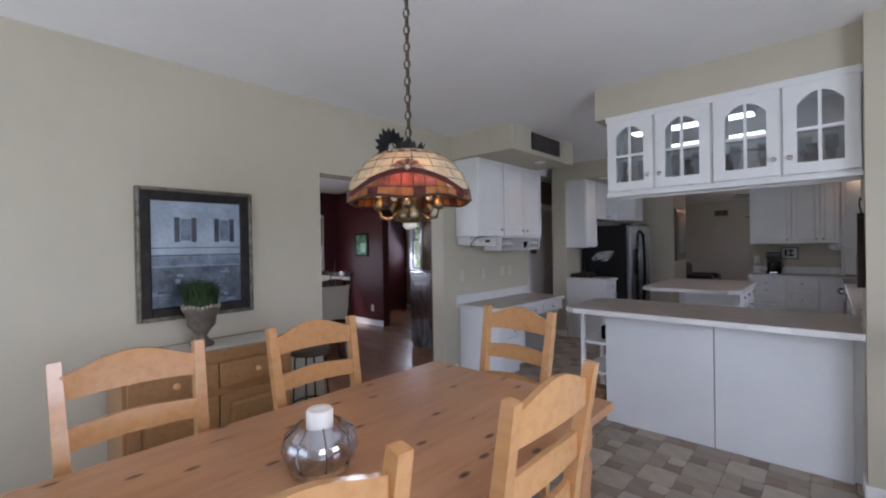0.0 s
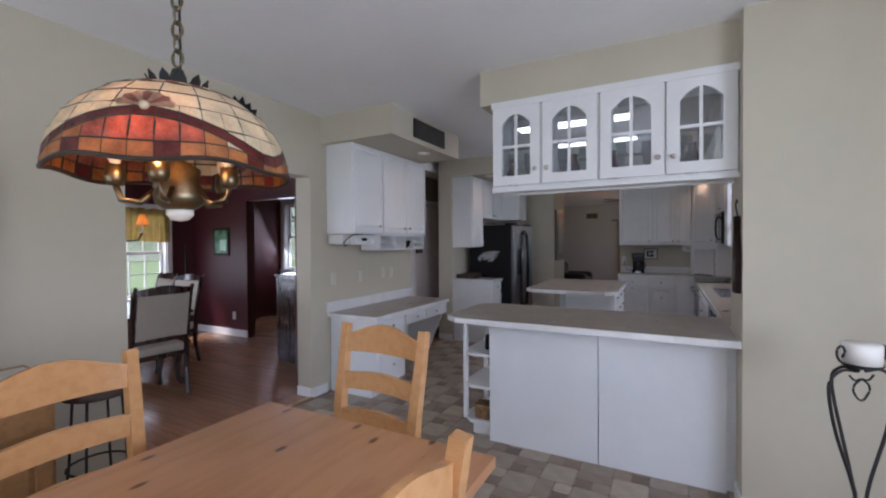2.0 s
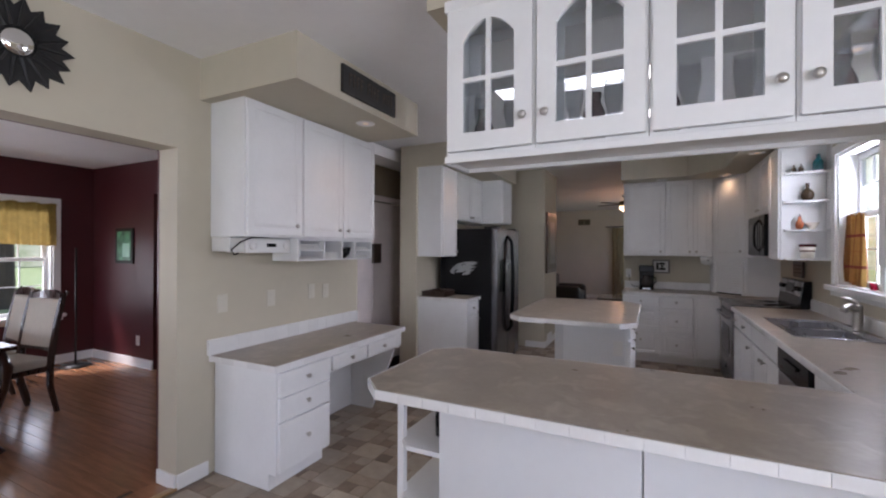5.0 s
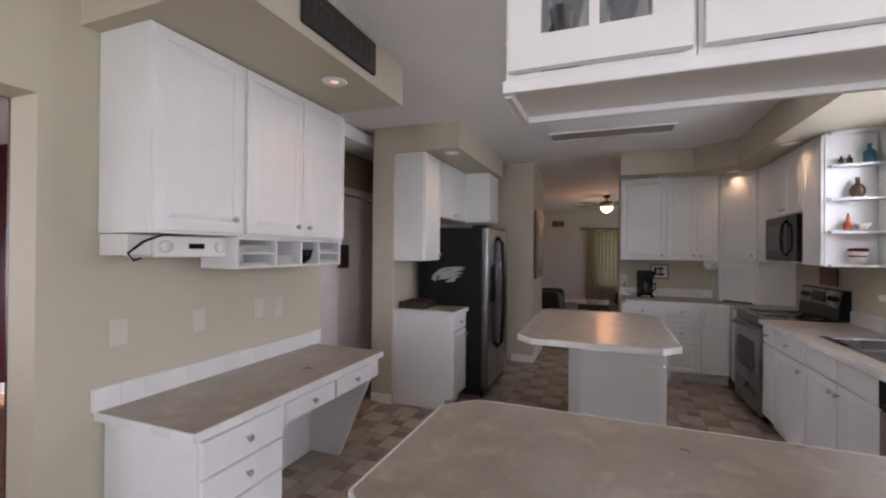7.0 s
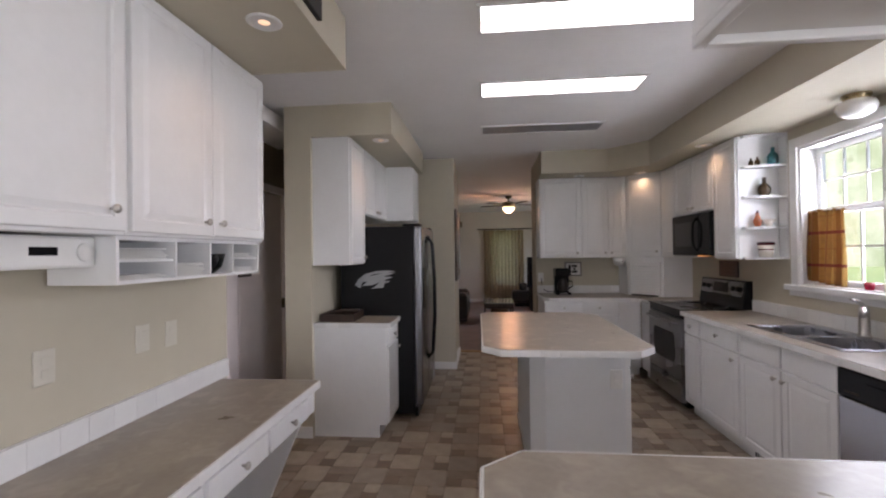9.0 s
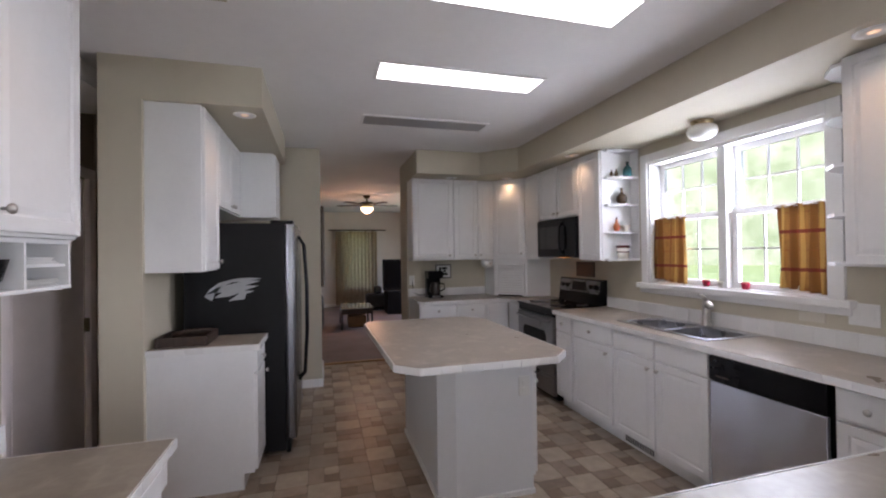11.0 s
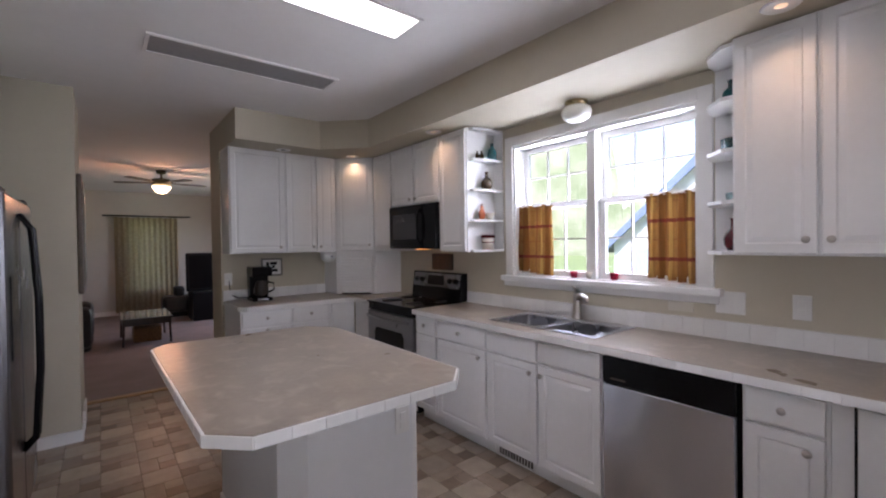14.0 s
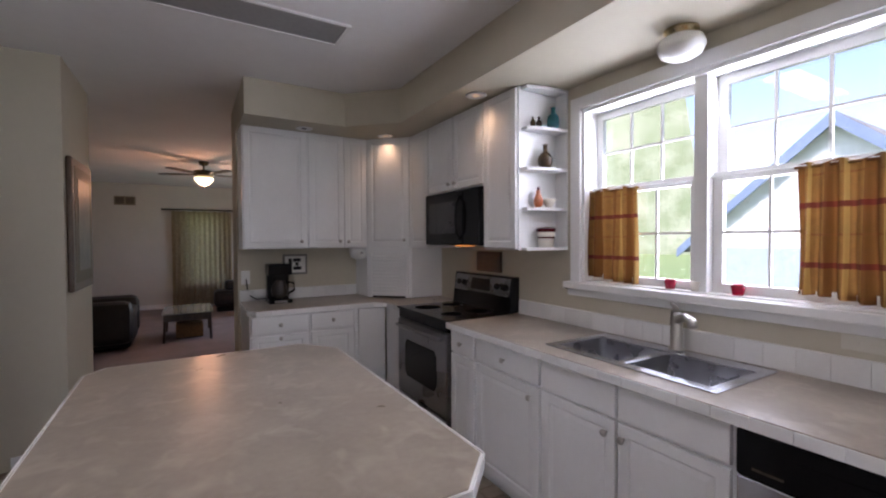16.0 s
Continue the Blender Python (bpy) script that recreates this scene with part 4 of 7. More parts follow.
part("grille", boxes((0.01, 0.89, -0.03, 0.0, 0.02, 0.1), bevel=0.004), M_BLACKM, _f)
for _x0, _x1, _hx, _lab in ((0.002, 0.4, 0.37, "freezer_door"), (0.404, 0.898, 0.435, "fridge_door")):
    _b = boxes((_x0, _x1, -0.075, -0.004, 0.11, 1.705), bevel=0.02)
    _d = part(_lab, _b, M_STEELD, _f, "brushed steel door")
    part("handle", tube(bmesh.new(), [(_hx, -0.075, 0.45), (_hx, -0.12, 0.5), (_hx, -0.14, 0.85), (_hx, -0.14, 1.2), (_hx, -0.12, 1.55), (_hx, -0.075, 1.62)], 0.014, 10), M_BLACK, _d, "black bowed handle", smooth=True)
    if _x0 < 0.1:
        part("dispenser", boxes((0.09, 0.29, -0.079, -0.07, 0.95, 1.33), bevel=0.004), M_BLACK, _d)
for _x in (0.02, 0.74):
    part("hinge_cover", boxes((_x, _x + 0.14, -0.06, 0.1, 1.702, 1.725), bevel=0.006), M_BLACKM, _f)
# pale bird-head magnet, as a plain shape
_mg = thing("fridge_magnet", "pale grey bird-head magnet on the refrigerator side", "magnet", (-2.565, 6.459, 1.225), 0)
_mg.scale = (1.16, 1.0, 1.2)
M_MAG = mat("pale_magnet", (0.34, 0.355, 0.365), 0.4, var=0.05)
for _k, (_a, _b2) in enumerate((((-0.14, -0.02), (0.16, 0.05)), ((-0.1, -0.045), (0.15, 0.02)), ((-0.02, -0.065), (0.13, -0.01)))):
    (_x0, _z0), (_x1, _z1) = _a, _b2
    part("feather", prism(bmesh.new(), [(_x0, _z0), (_x0 + 0.05, _z0 + 0.035), (_x1 - 0.08, _z1 + 0.005), (_x1, _z1), (_x1 - 0.05, _z1 - 0.015), (_x0 + 0.09, _z0 + 0.008)], -0.004, 0.0, "y"), M_MAG, _mg)
part("head", prism(bmesh.new(), [(-0.15, -0.035), (-0.125, 0.005), (-0.07, 0.045), (0.02, 0.066), (0.1, 0.07), (0.17, 0.064), (0.09, 0.052), (0.0, 0.045), (-0.05, 0.022), (-0.085, -0.005), (-0.1, -0.03), (-0.11, -0.06), (-0.13, -0.05)], -0.004, 0.0, "y"), M_MAG, _mg)
_by = thing("serving_tray", "dark woven tray on the small worktop", "tray", (-2.78, 6.24, 0.91))
part("base", boxes((-0.14, 0.13, -0.13, 0.13, 0, 0.012), bevel=0.003), M_WBOARD, _by)
part("rim", boxes((-0.15, -0.135, -0.14, 0.14, 0, 0.06), (0.125, 0.14, -0.14, 0.14, 0, 0.06), (-0.135, 0.125, -0.14, -0.125, 0, 0.06), (-0.135, 0.125, 0.125, 0.14, 0, 0.06), bevel=0.004), M_WBOARD, _by)
part("handle", tube(bmesh.new(), [(-0.1, 0.0, 0.05), (-0.02, 0.02, 0.075), (0.1, 0.06, 0.07), (0.14, 0.08, 0.06)], 0.01, 8), M_WBOARD, _by, smooth=True)

# ---- island ----
_i = thing("kitchen_island", "white kitchen island base with a knee overhang", "island", (-1.3, 5.5, 0))
part("body", prism(bmesh.new(), [(0.09, 0), (0.58, 0), (0.58, 1.1), (0, 1.1), (0, 0.09)], 0.0, 0.869), M_PANEL, _i)
part("base_strip", prism(bmesh.new(), [(0.086, -0.012), (0.585, -0.012), (0.585, 0), (0.09, 0), (0, 0.09), (0, 1.1), (-0.012, 1.1), (-0.012, 0.086)], 0.0, 0.03), M_CAB, _i)
part("side_fascia", boxes((0.5805, 0.6, 0.01, 1.09, 0.1, 0.868)), M_CAB, _i)
for _y in (0.02, 0.39, 0.76):
    _d = part("drawer", raised(0.34, 0.13, rail=0), M_CAB, _i)
    _d.matrix_basis = pose(0.6, _y, 0.73, 0, 0, 90)
    shared("knob", KNOB, _d, pose(0.17, -0.02, 0.065, 90))
    _d = part("door", raised(0.34, 0.6), M_CAB, _i)
    _d.matrix_basis = pose(0.6, _y, 0.115, 0, 0, 90)
    shared("knob", KNOB, _d, pose(0.04, -0.02, 0.54, 90))
slab("worktop_island", "taupe laminate island top with clipped corners", [(-1.495, 5.16), (-0.745, 5.16), (-0.63, 5.275), (-0.63, 6.5), (-0.77, 6.68), (-1.56, 6.68), (-1.625, 6.59), (-1.605, 5.27)], 0.87, 0.91, tiled=range(8))
M_IVORY = mat("ivory_plastic", (0.6, 0.57, 0.49), 0.4, var=0.02)
def outlet(at, rz, label="white duplex wall outlet", wide=False, rocker=False, group="wall outlets", plastic=M_PLASTIC):
    o = thing("wall_outlet" if not rocker else "light_switch", label, "outlet" if not rocker else "switch", at, rz, group)
    w = 0.07 if wide else 0.037
    part("plate", boxes((-w, w, -0.007, 0, -0.06, 0.06), bevel=0.003), plastic, o)
    for x in ((-0.033, 0.033) if wide else (0,)):
        for z in ((0.0,) if rocker else (-0.022, 0.022)):
            part("rocker" if rocker else "socket", boxes((x - 0.015, x + 0.015, -0.011, -0.007, z - (0.03 if rocker else 0.014), z + (0.03 if rocker else 0.014)), bevel=0.002), plastic, o)
    return o
outlet((-0.775, 5.5, 0.655), 0, "white outlet on the island end panel")
for _y, _z in ((3.66, 1.09), (4.06, 1.085), (4.48, 1.1), (4.65, 1.09)):
    outlet((WX, _y, _z), 90, "ivory wall outlet above the desk" if _y != 4.48 else "ivory light switch above the desk", rocker=_y == 4.48, plastic=M_IVORY)
outlet((0.8, 4.69, 1.11), -90, "white double switch plate below the window trim", True, True)
outlet((0.8, 4.39, 1.115), -90)
outlet((0.8, 4.94, 1.095), -90, "ivory double outlet plate below the window sill", True, plastic=M_IVORY)
outlet((-0.84, 8.52, 1.12), 0)
outlet((-6.17, DY, 0.32), 0, "white outlet on the dark red wall")

# ---- peninsula ----
_p = thing("peninsula", "white panelled peninsula base with open end shelves", "cabinet", (-1.3, 3.33, 0))
part("panel", boxes((0, 0.746, -0.012, 0.022, 0.0, 0.869), bevel=0.002), M_PANEL, _p)
part("panel", boxes((0.752, 1.442, -0.012, 0.022, 0.0, 0.869), bevel=0.002), M_PANEL, _p)
part("body", boxes((0, 1.49, 0.024, 0.56, 0.0, 0.869)), M_CAB, _p)
for _z in (0.1, 0.36, 0.6):
    part("shelf", prism(bmesh.new(), [(0, 0.0), (0, 0.5), (-0.24, 0.5), (-0.24, 0.08), (-0.16, 0.0)], _z, _z + 0.02), M_CAB, _p)
for _y in (0.055, 0.46):
    part("shelf_post", boxes((-0.24, -0.21, _y, _y + 0.03, 0.1, 0.869)), M_CAB, _p)
part("plinth", boxes((-0.16, 0, 0.06, 0.5, 0, 0.1)), M_CAB, _p)
slab("worktop_peninsula", "long taupe laminate peninsula top with a clipped corner", [(-1.6, 3.25), (-1.49, 3.145), (0.187, 3.145), (0.187, 3.94), (-1.49, 3.94), (-1.6, 3.84)], 0.87, 0.91, tiled=(0, 1, 3, 4, 5))
_bk = thing("wicker_basket", "small brown wicker basket on the lowest shelf", "basket", (-1.38, 3.42, 0.12))
part("bowl", boxes((-0.06, 0.06, -0.06, 0.06, 0, 0.1), bevel=0.012), M_WICKER, _bk)
part("rim", boxes((-0.066, 0.066, -0.066, 0.066, 0.09, 0.108), bevel=0.006), M_WICKER, _bk)
solo("black_canister", lathe(bmesh.new(), [(0.035, 0), (0.037, 0.06), (0.037, 0.1), (0.03, 0.11), (0.0, 0.112)], 18), M_BLACK, "small black canister on the top end shelf", "canister", (-1.37, 3.5, 0.62), smooth=True)

# glass-door cabinets above the peninsula
def glass_cabinet(x, w, knob_right):
    c = thing("glass_cabinet", "white hanging cabinet with an arched glass door", "cabinet", (x, 3.27, 1.81), 0, "hanging glass cabinets")
    h, d = 0.57, 0.178
    part("body", boxes((0, 0.016, 0, d, 0, h), (w - 0.016, w, 0, d, 0, h), (0.016, w - 0.016, 0, d, 0, 0.018), (0.016, w - 0.016, 0, d, h - 0.018, h)), M_CAB, c)
    part("shelf", boxes((0.016, w - 0.016, 0.02, d - 0.02, 0.29, 0.302)), M_CGLASS, c)
    x0, x1, z0, z1, s = 0.008, w - 0.008, 0.02, h - 0.008, 0.065
    bm = boxes((x0, x0 + s, -0.02, 0, z0, z1), (x1 - s, x1, -0.02, 0, z0, z1), (x0 + s, x1 - s, -0.02, 0, z0, z0 + s))
    n, iw = 12, x1 - x0 - 2 * s
    top = z1 - 0.06
    arch = [(x0 + s + iw * i / n, top - 0.07 * (2 * i / n - 1) ** 2) for i in range(n + 1)]
    prism(bm, arch + [(x1 - s, z1), (x0 + s, z1)], -0.02, 0.0, "y")
    dr = part("door", bm, M_CAB, c)
    xm = w / 2
    part("muntin", boxes((xm - 0.009, xm + 0.009, -0.018, -0.004, z0 + s, top + 0.004), (x0 + s, x1 - s, -0.0175, -0.0045, 0.275, 0.293)), M_CAB, dr)
    part("pane", boxes((x0 + s, x1 - s, -0.01, -0.008, z0 + s, top)), M_CGLASS, dr)
    shared("knob", KNOB, dr, pose(x1 - 0.03 if knob_right else x0 + 0.03, -0.02, 0.12, 90))
    # panes to the kitchen side too
    part("back_frame", boxes((0.0, s, d, d + 0.018, 0, h), (w - s, w, d, d + 0.018, 0, h), (s, w - s, d, d + 0.018, 0, s), (s, w - s, d, d + 0.018, h - s, h)), M_CAB, c)
    part("back_pane", boxes((s, w - s, d + 0.006, d + 0.009, s, h - s)), M_CGLASS, c)
    return c
for _x, _w, _k in ((-1.245, 0.345, True), (-0.898, 0.36, False), (-0.535, 0.365, True), (-0.168, 0.355, False)):
    glass_cabinet(_x, _w, _k)
setting("trim_cabinets", boxes((-1.248, 0.19, 3.25, 3.268, 1.786, 1.812), (-1.248, 0.19, 3.268, 3.468, 1.798, 1.808), (-1.248, -1.23, 3.268, 3.468, 1.782, 1.798), (-1.23, 0.19, 3.45, 3.468, 1.782, 1.798), (-1.25, 0.19, 3.246, 3.27, 2.366, 2.41), (-1.25, 0.19, 3.27, 3.47, 2.381, 2.407), bevel=0.003), M_CAB, "white moulding round the hanging cabinets", "trim")

# ---- desk ----
_d = thing("built_in_desk", "white built-in desk with four drawers and a knee space", "desk", (-2.525, 3.6, 0), 90)
part("pedestal", boxes((0, 0.46, 0, 0.55, 0.1, 0.725)), M_CAB, _d)
part("toe_kick", boxes((0, 0.46, 0.06, 0.55, 0, 0.1)), M_CAB, _d)
part("apron", boxes((0.46, 1.37, 0.0, 0.55, 0.6, 0.725)), M_CAB, _d)
part("end_panel", prism(bmesh.new(), [(0.0, 0.725), (0.55, 0.725), (0.55, 0.0), (0.3, 0.0), (0.05, 0.58), (0.0, 0.6)], 1.371, 1.4, "x"), M_CAB, _d)
part("back_panel", boxes((0.46, 1.37, 0.53, 0.548, 0, 0.6)), M_CAB, _d)
for _x, _z, _w, _h in ((0.012, 0.57, 0.436, 0.14), (0.012, 0.42, 0.436, 0.135), (0.012, 0.115, 0.436, 0.29), (0.48, 0.61, 0.39, 0.1), (0.89, 0.61, 0.39, 0.1)):
    front(_d, "drawer", _x, _z, _w, _h, (_x + _w / 2, _z + _h * 0.55), False)
slab("worktop_desk", "taupe laminate desk top with a white edge", [(-2.5, 3.57), (-2.5, 5.02), (WX, 5.02), (WX, 3.57)], 0.725, 0.765, tiled=(0, 1, 3))
_up = solo("desk_upstand", boxes((0, 0.018, 3.55, 5.08, 0, 0.1), bevel=0.004), M_WHITE, "white laminate upstand behind the desk", "upstand", (WX, 0, 0.765))
edge_tiles(_up, (0.018, 3.55), (0.018, 5.08), 0.0, 0.1, 0.006)
wall_unit("wall_cabinet", "white wall cabinet with a wide raised-panel door", (-2.77, 3.57, 1.53), 90, 0.47, 0.315, 0.86, [("door", 0.012, 0.012, 0.446, 0.836, (0.4, 0.08))], "desk wall cabinets")
wall_unit("wall_cabinet", "white two-door wall cabinet over the pigeonholes", (-2.77, 4.042, 1.53), 90, 0.87, 0.315, 0.86, [("door", 0.012, 0.012, 0.42, 0.836, (0.38, 0.07)), ("door", 0.44, 0.012, 0.42, 0.836, (0.48, 0.07))], "desk wall cabinets")
_c = thing("pigeonhole_rack", "white pigeonhole rack full of letters", "letter rack", (-2.79, 4.03, 1.365), 90)
part("frame", boxes((0, 0.89, 0, 0.25, 0, 0.012), (0, 0.89, 0, 0.25, 0.15, 0.164), (0, 0.012, 0, 0.25, 0.012, 0.15), (0.878, 0.89, 0, 0.25, 0.012, 0.15), (0.012, 0.878, 0.24, 0.25, 0.012, 0.15)), M_CAB, _c)
for _x in (0.27, 0.48, 0.65):
    part("divider", boxes((_x, _x + 0.01, 0, 0.24, 0.012, 0.15)), M_CAB, _c)
part("half_shelf", boxes((0.012, 0.27, 0.01, 0.24, 0.075, 0.083)), M_CAB, _c)
part("half_shelf", boxes((0.66, 0.878, 0.01, 0.24, 0.075, 0.083)), M_CAB, _c)
for _x0, _x1, _z0, _n in ((0.02, 0.25, 0.084, 7), (0.03, 0.24, 0.013, 3), (0.29, 0.46, 0.013, 9), (0.67, 0.86, 0.013, 4), (0.67, 0.85, 0.084, 4)):
    _st = thing("letter_stack", "stack of letters and papers in a pigeonhole", "papers", (-2.79, 4.03, 1.365), 90, "letter stacks")
    for _k in range(_n):
        _q = random.uniform(-0.008, 0.008)
        part("letter", boxes((_x0 + _q, _x1 + _q - random.uniform(0, 0.02), 0.006 + random.uniform(0, 0.02), 0.22, _z0 + _k * 0.006, _z0 + _k * 0.006 + 0.0035)), M_PAPER, _st)
solo("black_bowl", lathe(bmesh.new(), [(0.03, 0), (0.06, 0.03), (0.075, 0.09), (0.068, 0.09), (0.05, 0.03), (0.0, 0.01)], 20), M_BLACK, "black bowl standing in a pigeonhole", "bowl", (-2.86, 4.595, 1.377), smooth=True)
_rd = thing("under_cabinet_radio", "white under-cabinet radio with a black cord", "radio", (-2.86, 3.56, 1.425), 90)
part("case", boxes((0.1, 0.47, 0, 0.2, 0, 0.1), bevel=0.01), M_PLASTIC, _rd)
part("mount", boxes((0.0, 0.1, 0.02, 0.2, 0.01, 0.1), bevel=0.004), M_PAPER, _rd)
for _x in (0.15, 0.43):
    _k = part("dial", lathe(bmesh.new(), [(0.03, 0), (0.028, 0.008), (0.0, 0.01)], 20), M_PLASTIC, _rd, smooth=True)
    _k.matrix_basis = pose(_x, 0, 0.05, 90)
part("display", boxes((0.26, 0.34, -0.003, 0.001, 0.04, 0.065)), M_BLACK, _rd)
part("cord", tube(bmesh.new(), [(0.3, 0.01, 0.108), (0.12, -0.02, 0.1), (0.04, -0.02, 0.07), (-0.01, 0.0, 0.02), (0.02, 0.01, -0.01), (0.05, 0.01, 0.0)], 0.005, 8), M_BLACKM, _rd, smooth=True)
_sg = thing("wall_sign", "long black wooden sign with worn tan lettering", "sign", (-2.27, 3.86, 2.435), 90)
part("board", boxes((0, 0.6, -0.022, 0, 0, 0.175), bevel=0.004), M_SIGN, _sg)
_x = 0.06
for _k in range(14):
    _w3 = random.uniform(0.016, 0.03)
    if _k not in (4, 9):
        _z0, _z1 = 0.045 + random.uniform(0, 0.012), 0.125 + random.uniform(0, 0.015)
        part("letter_bar", boxes((_x, _x + 0.007, -0.0245, -0.022, _z0, _z1), (_x + 0.007, _x + _w3, -0.0243, -0.022, _z1 - 0.01, _z1), (_x + 0.007, _x + _w3 * 0.8, -0.0243, -0.022, _z0 + 0.035, _z0 + 0.043)), M_SIGNTXT, _sg)
    _x += _w3 + 0.011

# ---- ceiling fixtures ----
def light_panel(y, lit):
    p = thing("ceiling_light", "lit recessed fluorescent ceiling panel" if lit else "unlit recessed ceiling panel with a grey lens", "ceiling light", (-1.03, y, CEIL), 0, "recessed ceiling panels")
    part("frame", boxes((-0.575, 0.575, -0.135, -0.12, -0.012, 0), (-0.575, 0.575, 0.12, 0.135, -0.012, 0), (-0.575, -0.555, -0.12, 0.12, -0.012, 0), (0.555, 0.575, -0.12, 0.12, -0.012, 0)), M_WHITE, p)
    part("diffuser", boxes((-0.555, 0.555, -0.12, 0.12, -0.007, -0.003)), M_LIGHT if lit else mat("grey_lens", (0.3, 0.3, 0.3), 0.6, var=0.05, scale=30), p)
light_panel(4.91, True)
light_panel(5.855, True)
light_panel(6.89, False)


M_DREFL = mat("copper_tone_reflector", (0.3, 0.2, 0.13), 0.35, var=0.1)


def downlight(x, y, z, lit=True):
    d = thing("downlight", "lit recessed downlight with a white ring" if lit else "unlit recessed downlight in the soffit", "downlight", (x, y, z), 0, "recessed downlights")
    part("trim_ring", lathe(bmesh.new(), [(0.045, -0.002), (0.062, -0.006), (0.07, 0.0), (0.045, 0.0)], 24), M_WHITE, d, smooth=True)
    part("lens", lathe(bmesh.new(), [(0.0, -0.003), (0.02, -0.0026), (0.026, -0.001)], 24), M_DLENS if lit else M_BLACKM, d)
    part("reflector", lathe(bmesh.new(), [(0.024, -0.001), (0.046, -0.002), (0.047, 0.0)], 24), M_DREFL, d)
    if lit:
        lamp("downlight_beam", "SPOT", 1.5, look((x, y, z - 0.02), (x, y, 0)), (1.0, 0.66, 0.38), spot=radians(135), radius=0.05)
downlight(-2.45, 4.36, SOF)
downlight(-2.43, 6.2, 2.4)
downlight(0.27, 7.99, SOF - 0.01)
downlight(0.36, 6.7, SOF - 0.01)
downlight(0.31, 4.36, SOF - 0.01)
downlight(-0.42, 8.08, SOF - 0.01, False)
lamp("microwave_light", "SPOT", 3.0, look((0.6, 7.2, 1.39), (0.6, 7.2, 0)), (1.0, 0.6, 0.32), spot=radians(120), radius=0.04)

_l = thing("flush_ceiling_lamp", "opal glass ceiling lamp with a brass collar", "ceiling lamp", (0.66, 5.53, SOF - 0.01))
part("collar", lathe(bmesh.new(), [(0.072, 0), (0.072, -0.012), (0.062, -0.022), (0.062, -0.035), (0.0, -0.035)], 28), mat("pale_brass", (0.62, 0.52, 0.32), 0.25, 1.0, var=0.05), _l, smooth=True)
part("globe", lathe(bmesh.new(), [(0.065, -0.033), (0.09, -0.045), (0.1, -0.075), (0.085, -0.11), (0.05, -0.13), (0.0, -0.136)], 28), M_FROST, _l, smooth=True)

# ---- curtains at the kitchen window ----
def curtain(name, label, w, h, material, at, rz, folds, depth, group="", gather=0.25):
    """A hanging cloth with real folds and thickness: local x along, z down from 0."""
    c = thing(name, label, "curtain", at, rz, group)
    bm, nx, nz = bmesh.new(), folds * 8, 14
    g = [[None] * (nz + 1) for _ in range(nx + 1)]
    for i in range(nx + 1):
        for k in range(nz + 1):
            u, v = i / nx, k / nz
            a = 2 * math.pi * folds * u + 0.5 * math.sin(5 * u + 2 * v)
            y = depth * (0.45 + 0.55 * v) * math.sin(a) + 0.006 * math.sin(13 * u + 3 * v)
            g[i][k] = bm.verts.new((w * u + 0.01 * math.sin(3 * v + 6 * u) * v, y, -h * v + (0.008 * math.sin(a * 0.5) if k == 0 else 0) + (0.012 * math.sin(4 * u + 1) if k == nz else 0)))
    for i in range(nx):
        for k in range(nz):
            bm.faces.new((g[i][k], g[i + 1][k], g[i + 1][k + 1], g[i][k + 1]))
    part("cloth", bm, material, c, smooth=True)
    part("hem", tube(bmesh.new(), [(-0.01, 0, -0.012), (w * 0.5, 0, -0.012), (w + 0.01, 0, -0.012)], 0.006, 8), material, c)
    return c
curtain("cafe_curtain", "gathered gold plaid cafe curtain with rust bands", 0.37, 0.53, M_PLAID, (0.85, 6.245, 1.735), -90, 6, 0.028, "cafe curtains")
curtain("cafe_curtain", "wider gathered gold plaid cafe curtain with rust bands", 0.315, 0.53, M_PLAID, (0.85, 5.165, 1.735), -90, 6, 0.028, "cafe curtains")
solo("curtain_rod", tube(bmesh.new(), [(0.852, WY0 + 0.02, 1.727), (0.852, WY1 - 0.02, 1.727)], 0.005, 8), M_WHITE, "thin white cafe curtain rod", "curtain rod")

# things on the sill
def votive(y, material, label):
    v = thing("votive_candle", label, "candle", (0.835, y, WZ0 + 0.012), 0, "candles on the sill")
    part("cup", lathe(bmesh.new(), [(0.02, 0), (0.024, 0.02), (0.03, 0.055), (0.027, 0.055), (0.02, 0.03), (0.0, 0.028)], 18), material, v, smooth=True)
    part("wick", boxes((-0.0015, 0.0015, -0.0015, 0.0015, 0.028, 0.04)), M_BLACKM, v)
M_REDGL = mat("red_glass", (0.6, 0.03, 0.08), 0.1, trans=0.5, var=0.05)
votive(5.68, M_REDGL, "red glass votive candle on the window sill")
votive(5.55, M_CERAM, "white votive candle on the window sill")
votive(5.37, M_REDGL, "red glass votive candle on the window sill")

# ---- shelf ornaments ----
def vase(name, label, category, profile, material, at, group="", neck=None):
    return solo(name, lathe(bmesh.new(), profile, 20), material, label, category, at, smooth=True, group=group)
def shelf_z(i):
    return UB + (0.0, 0.245, 0.49, 0.735)[i] + 0.018
_BOT = [(0.035, 0), (0.038, 0.01), (0.038, 0.07), (0.03, 0.09), (0.013, 0.105), (0.013, 0.135), (0.017, 0.14), (0.0, 0.141)]
vase("bottle", "square-shouldered teal glass bottle", "bottle", [(r, z * 1.0) for r, z in _BOT], M_TEAL, (0.72, 6.375, shelf_z(3)))
vase("small_bottle", "tiny dark glass bottle", "bottle", [(r * 0.45, z * 0.45) for r, z in _BOT], M_BROWNG, (0.56, 6.385, shelf_z(3)), "tiny bottles")
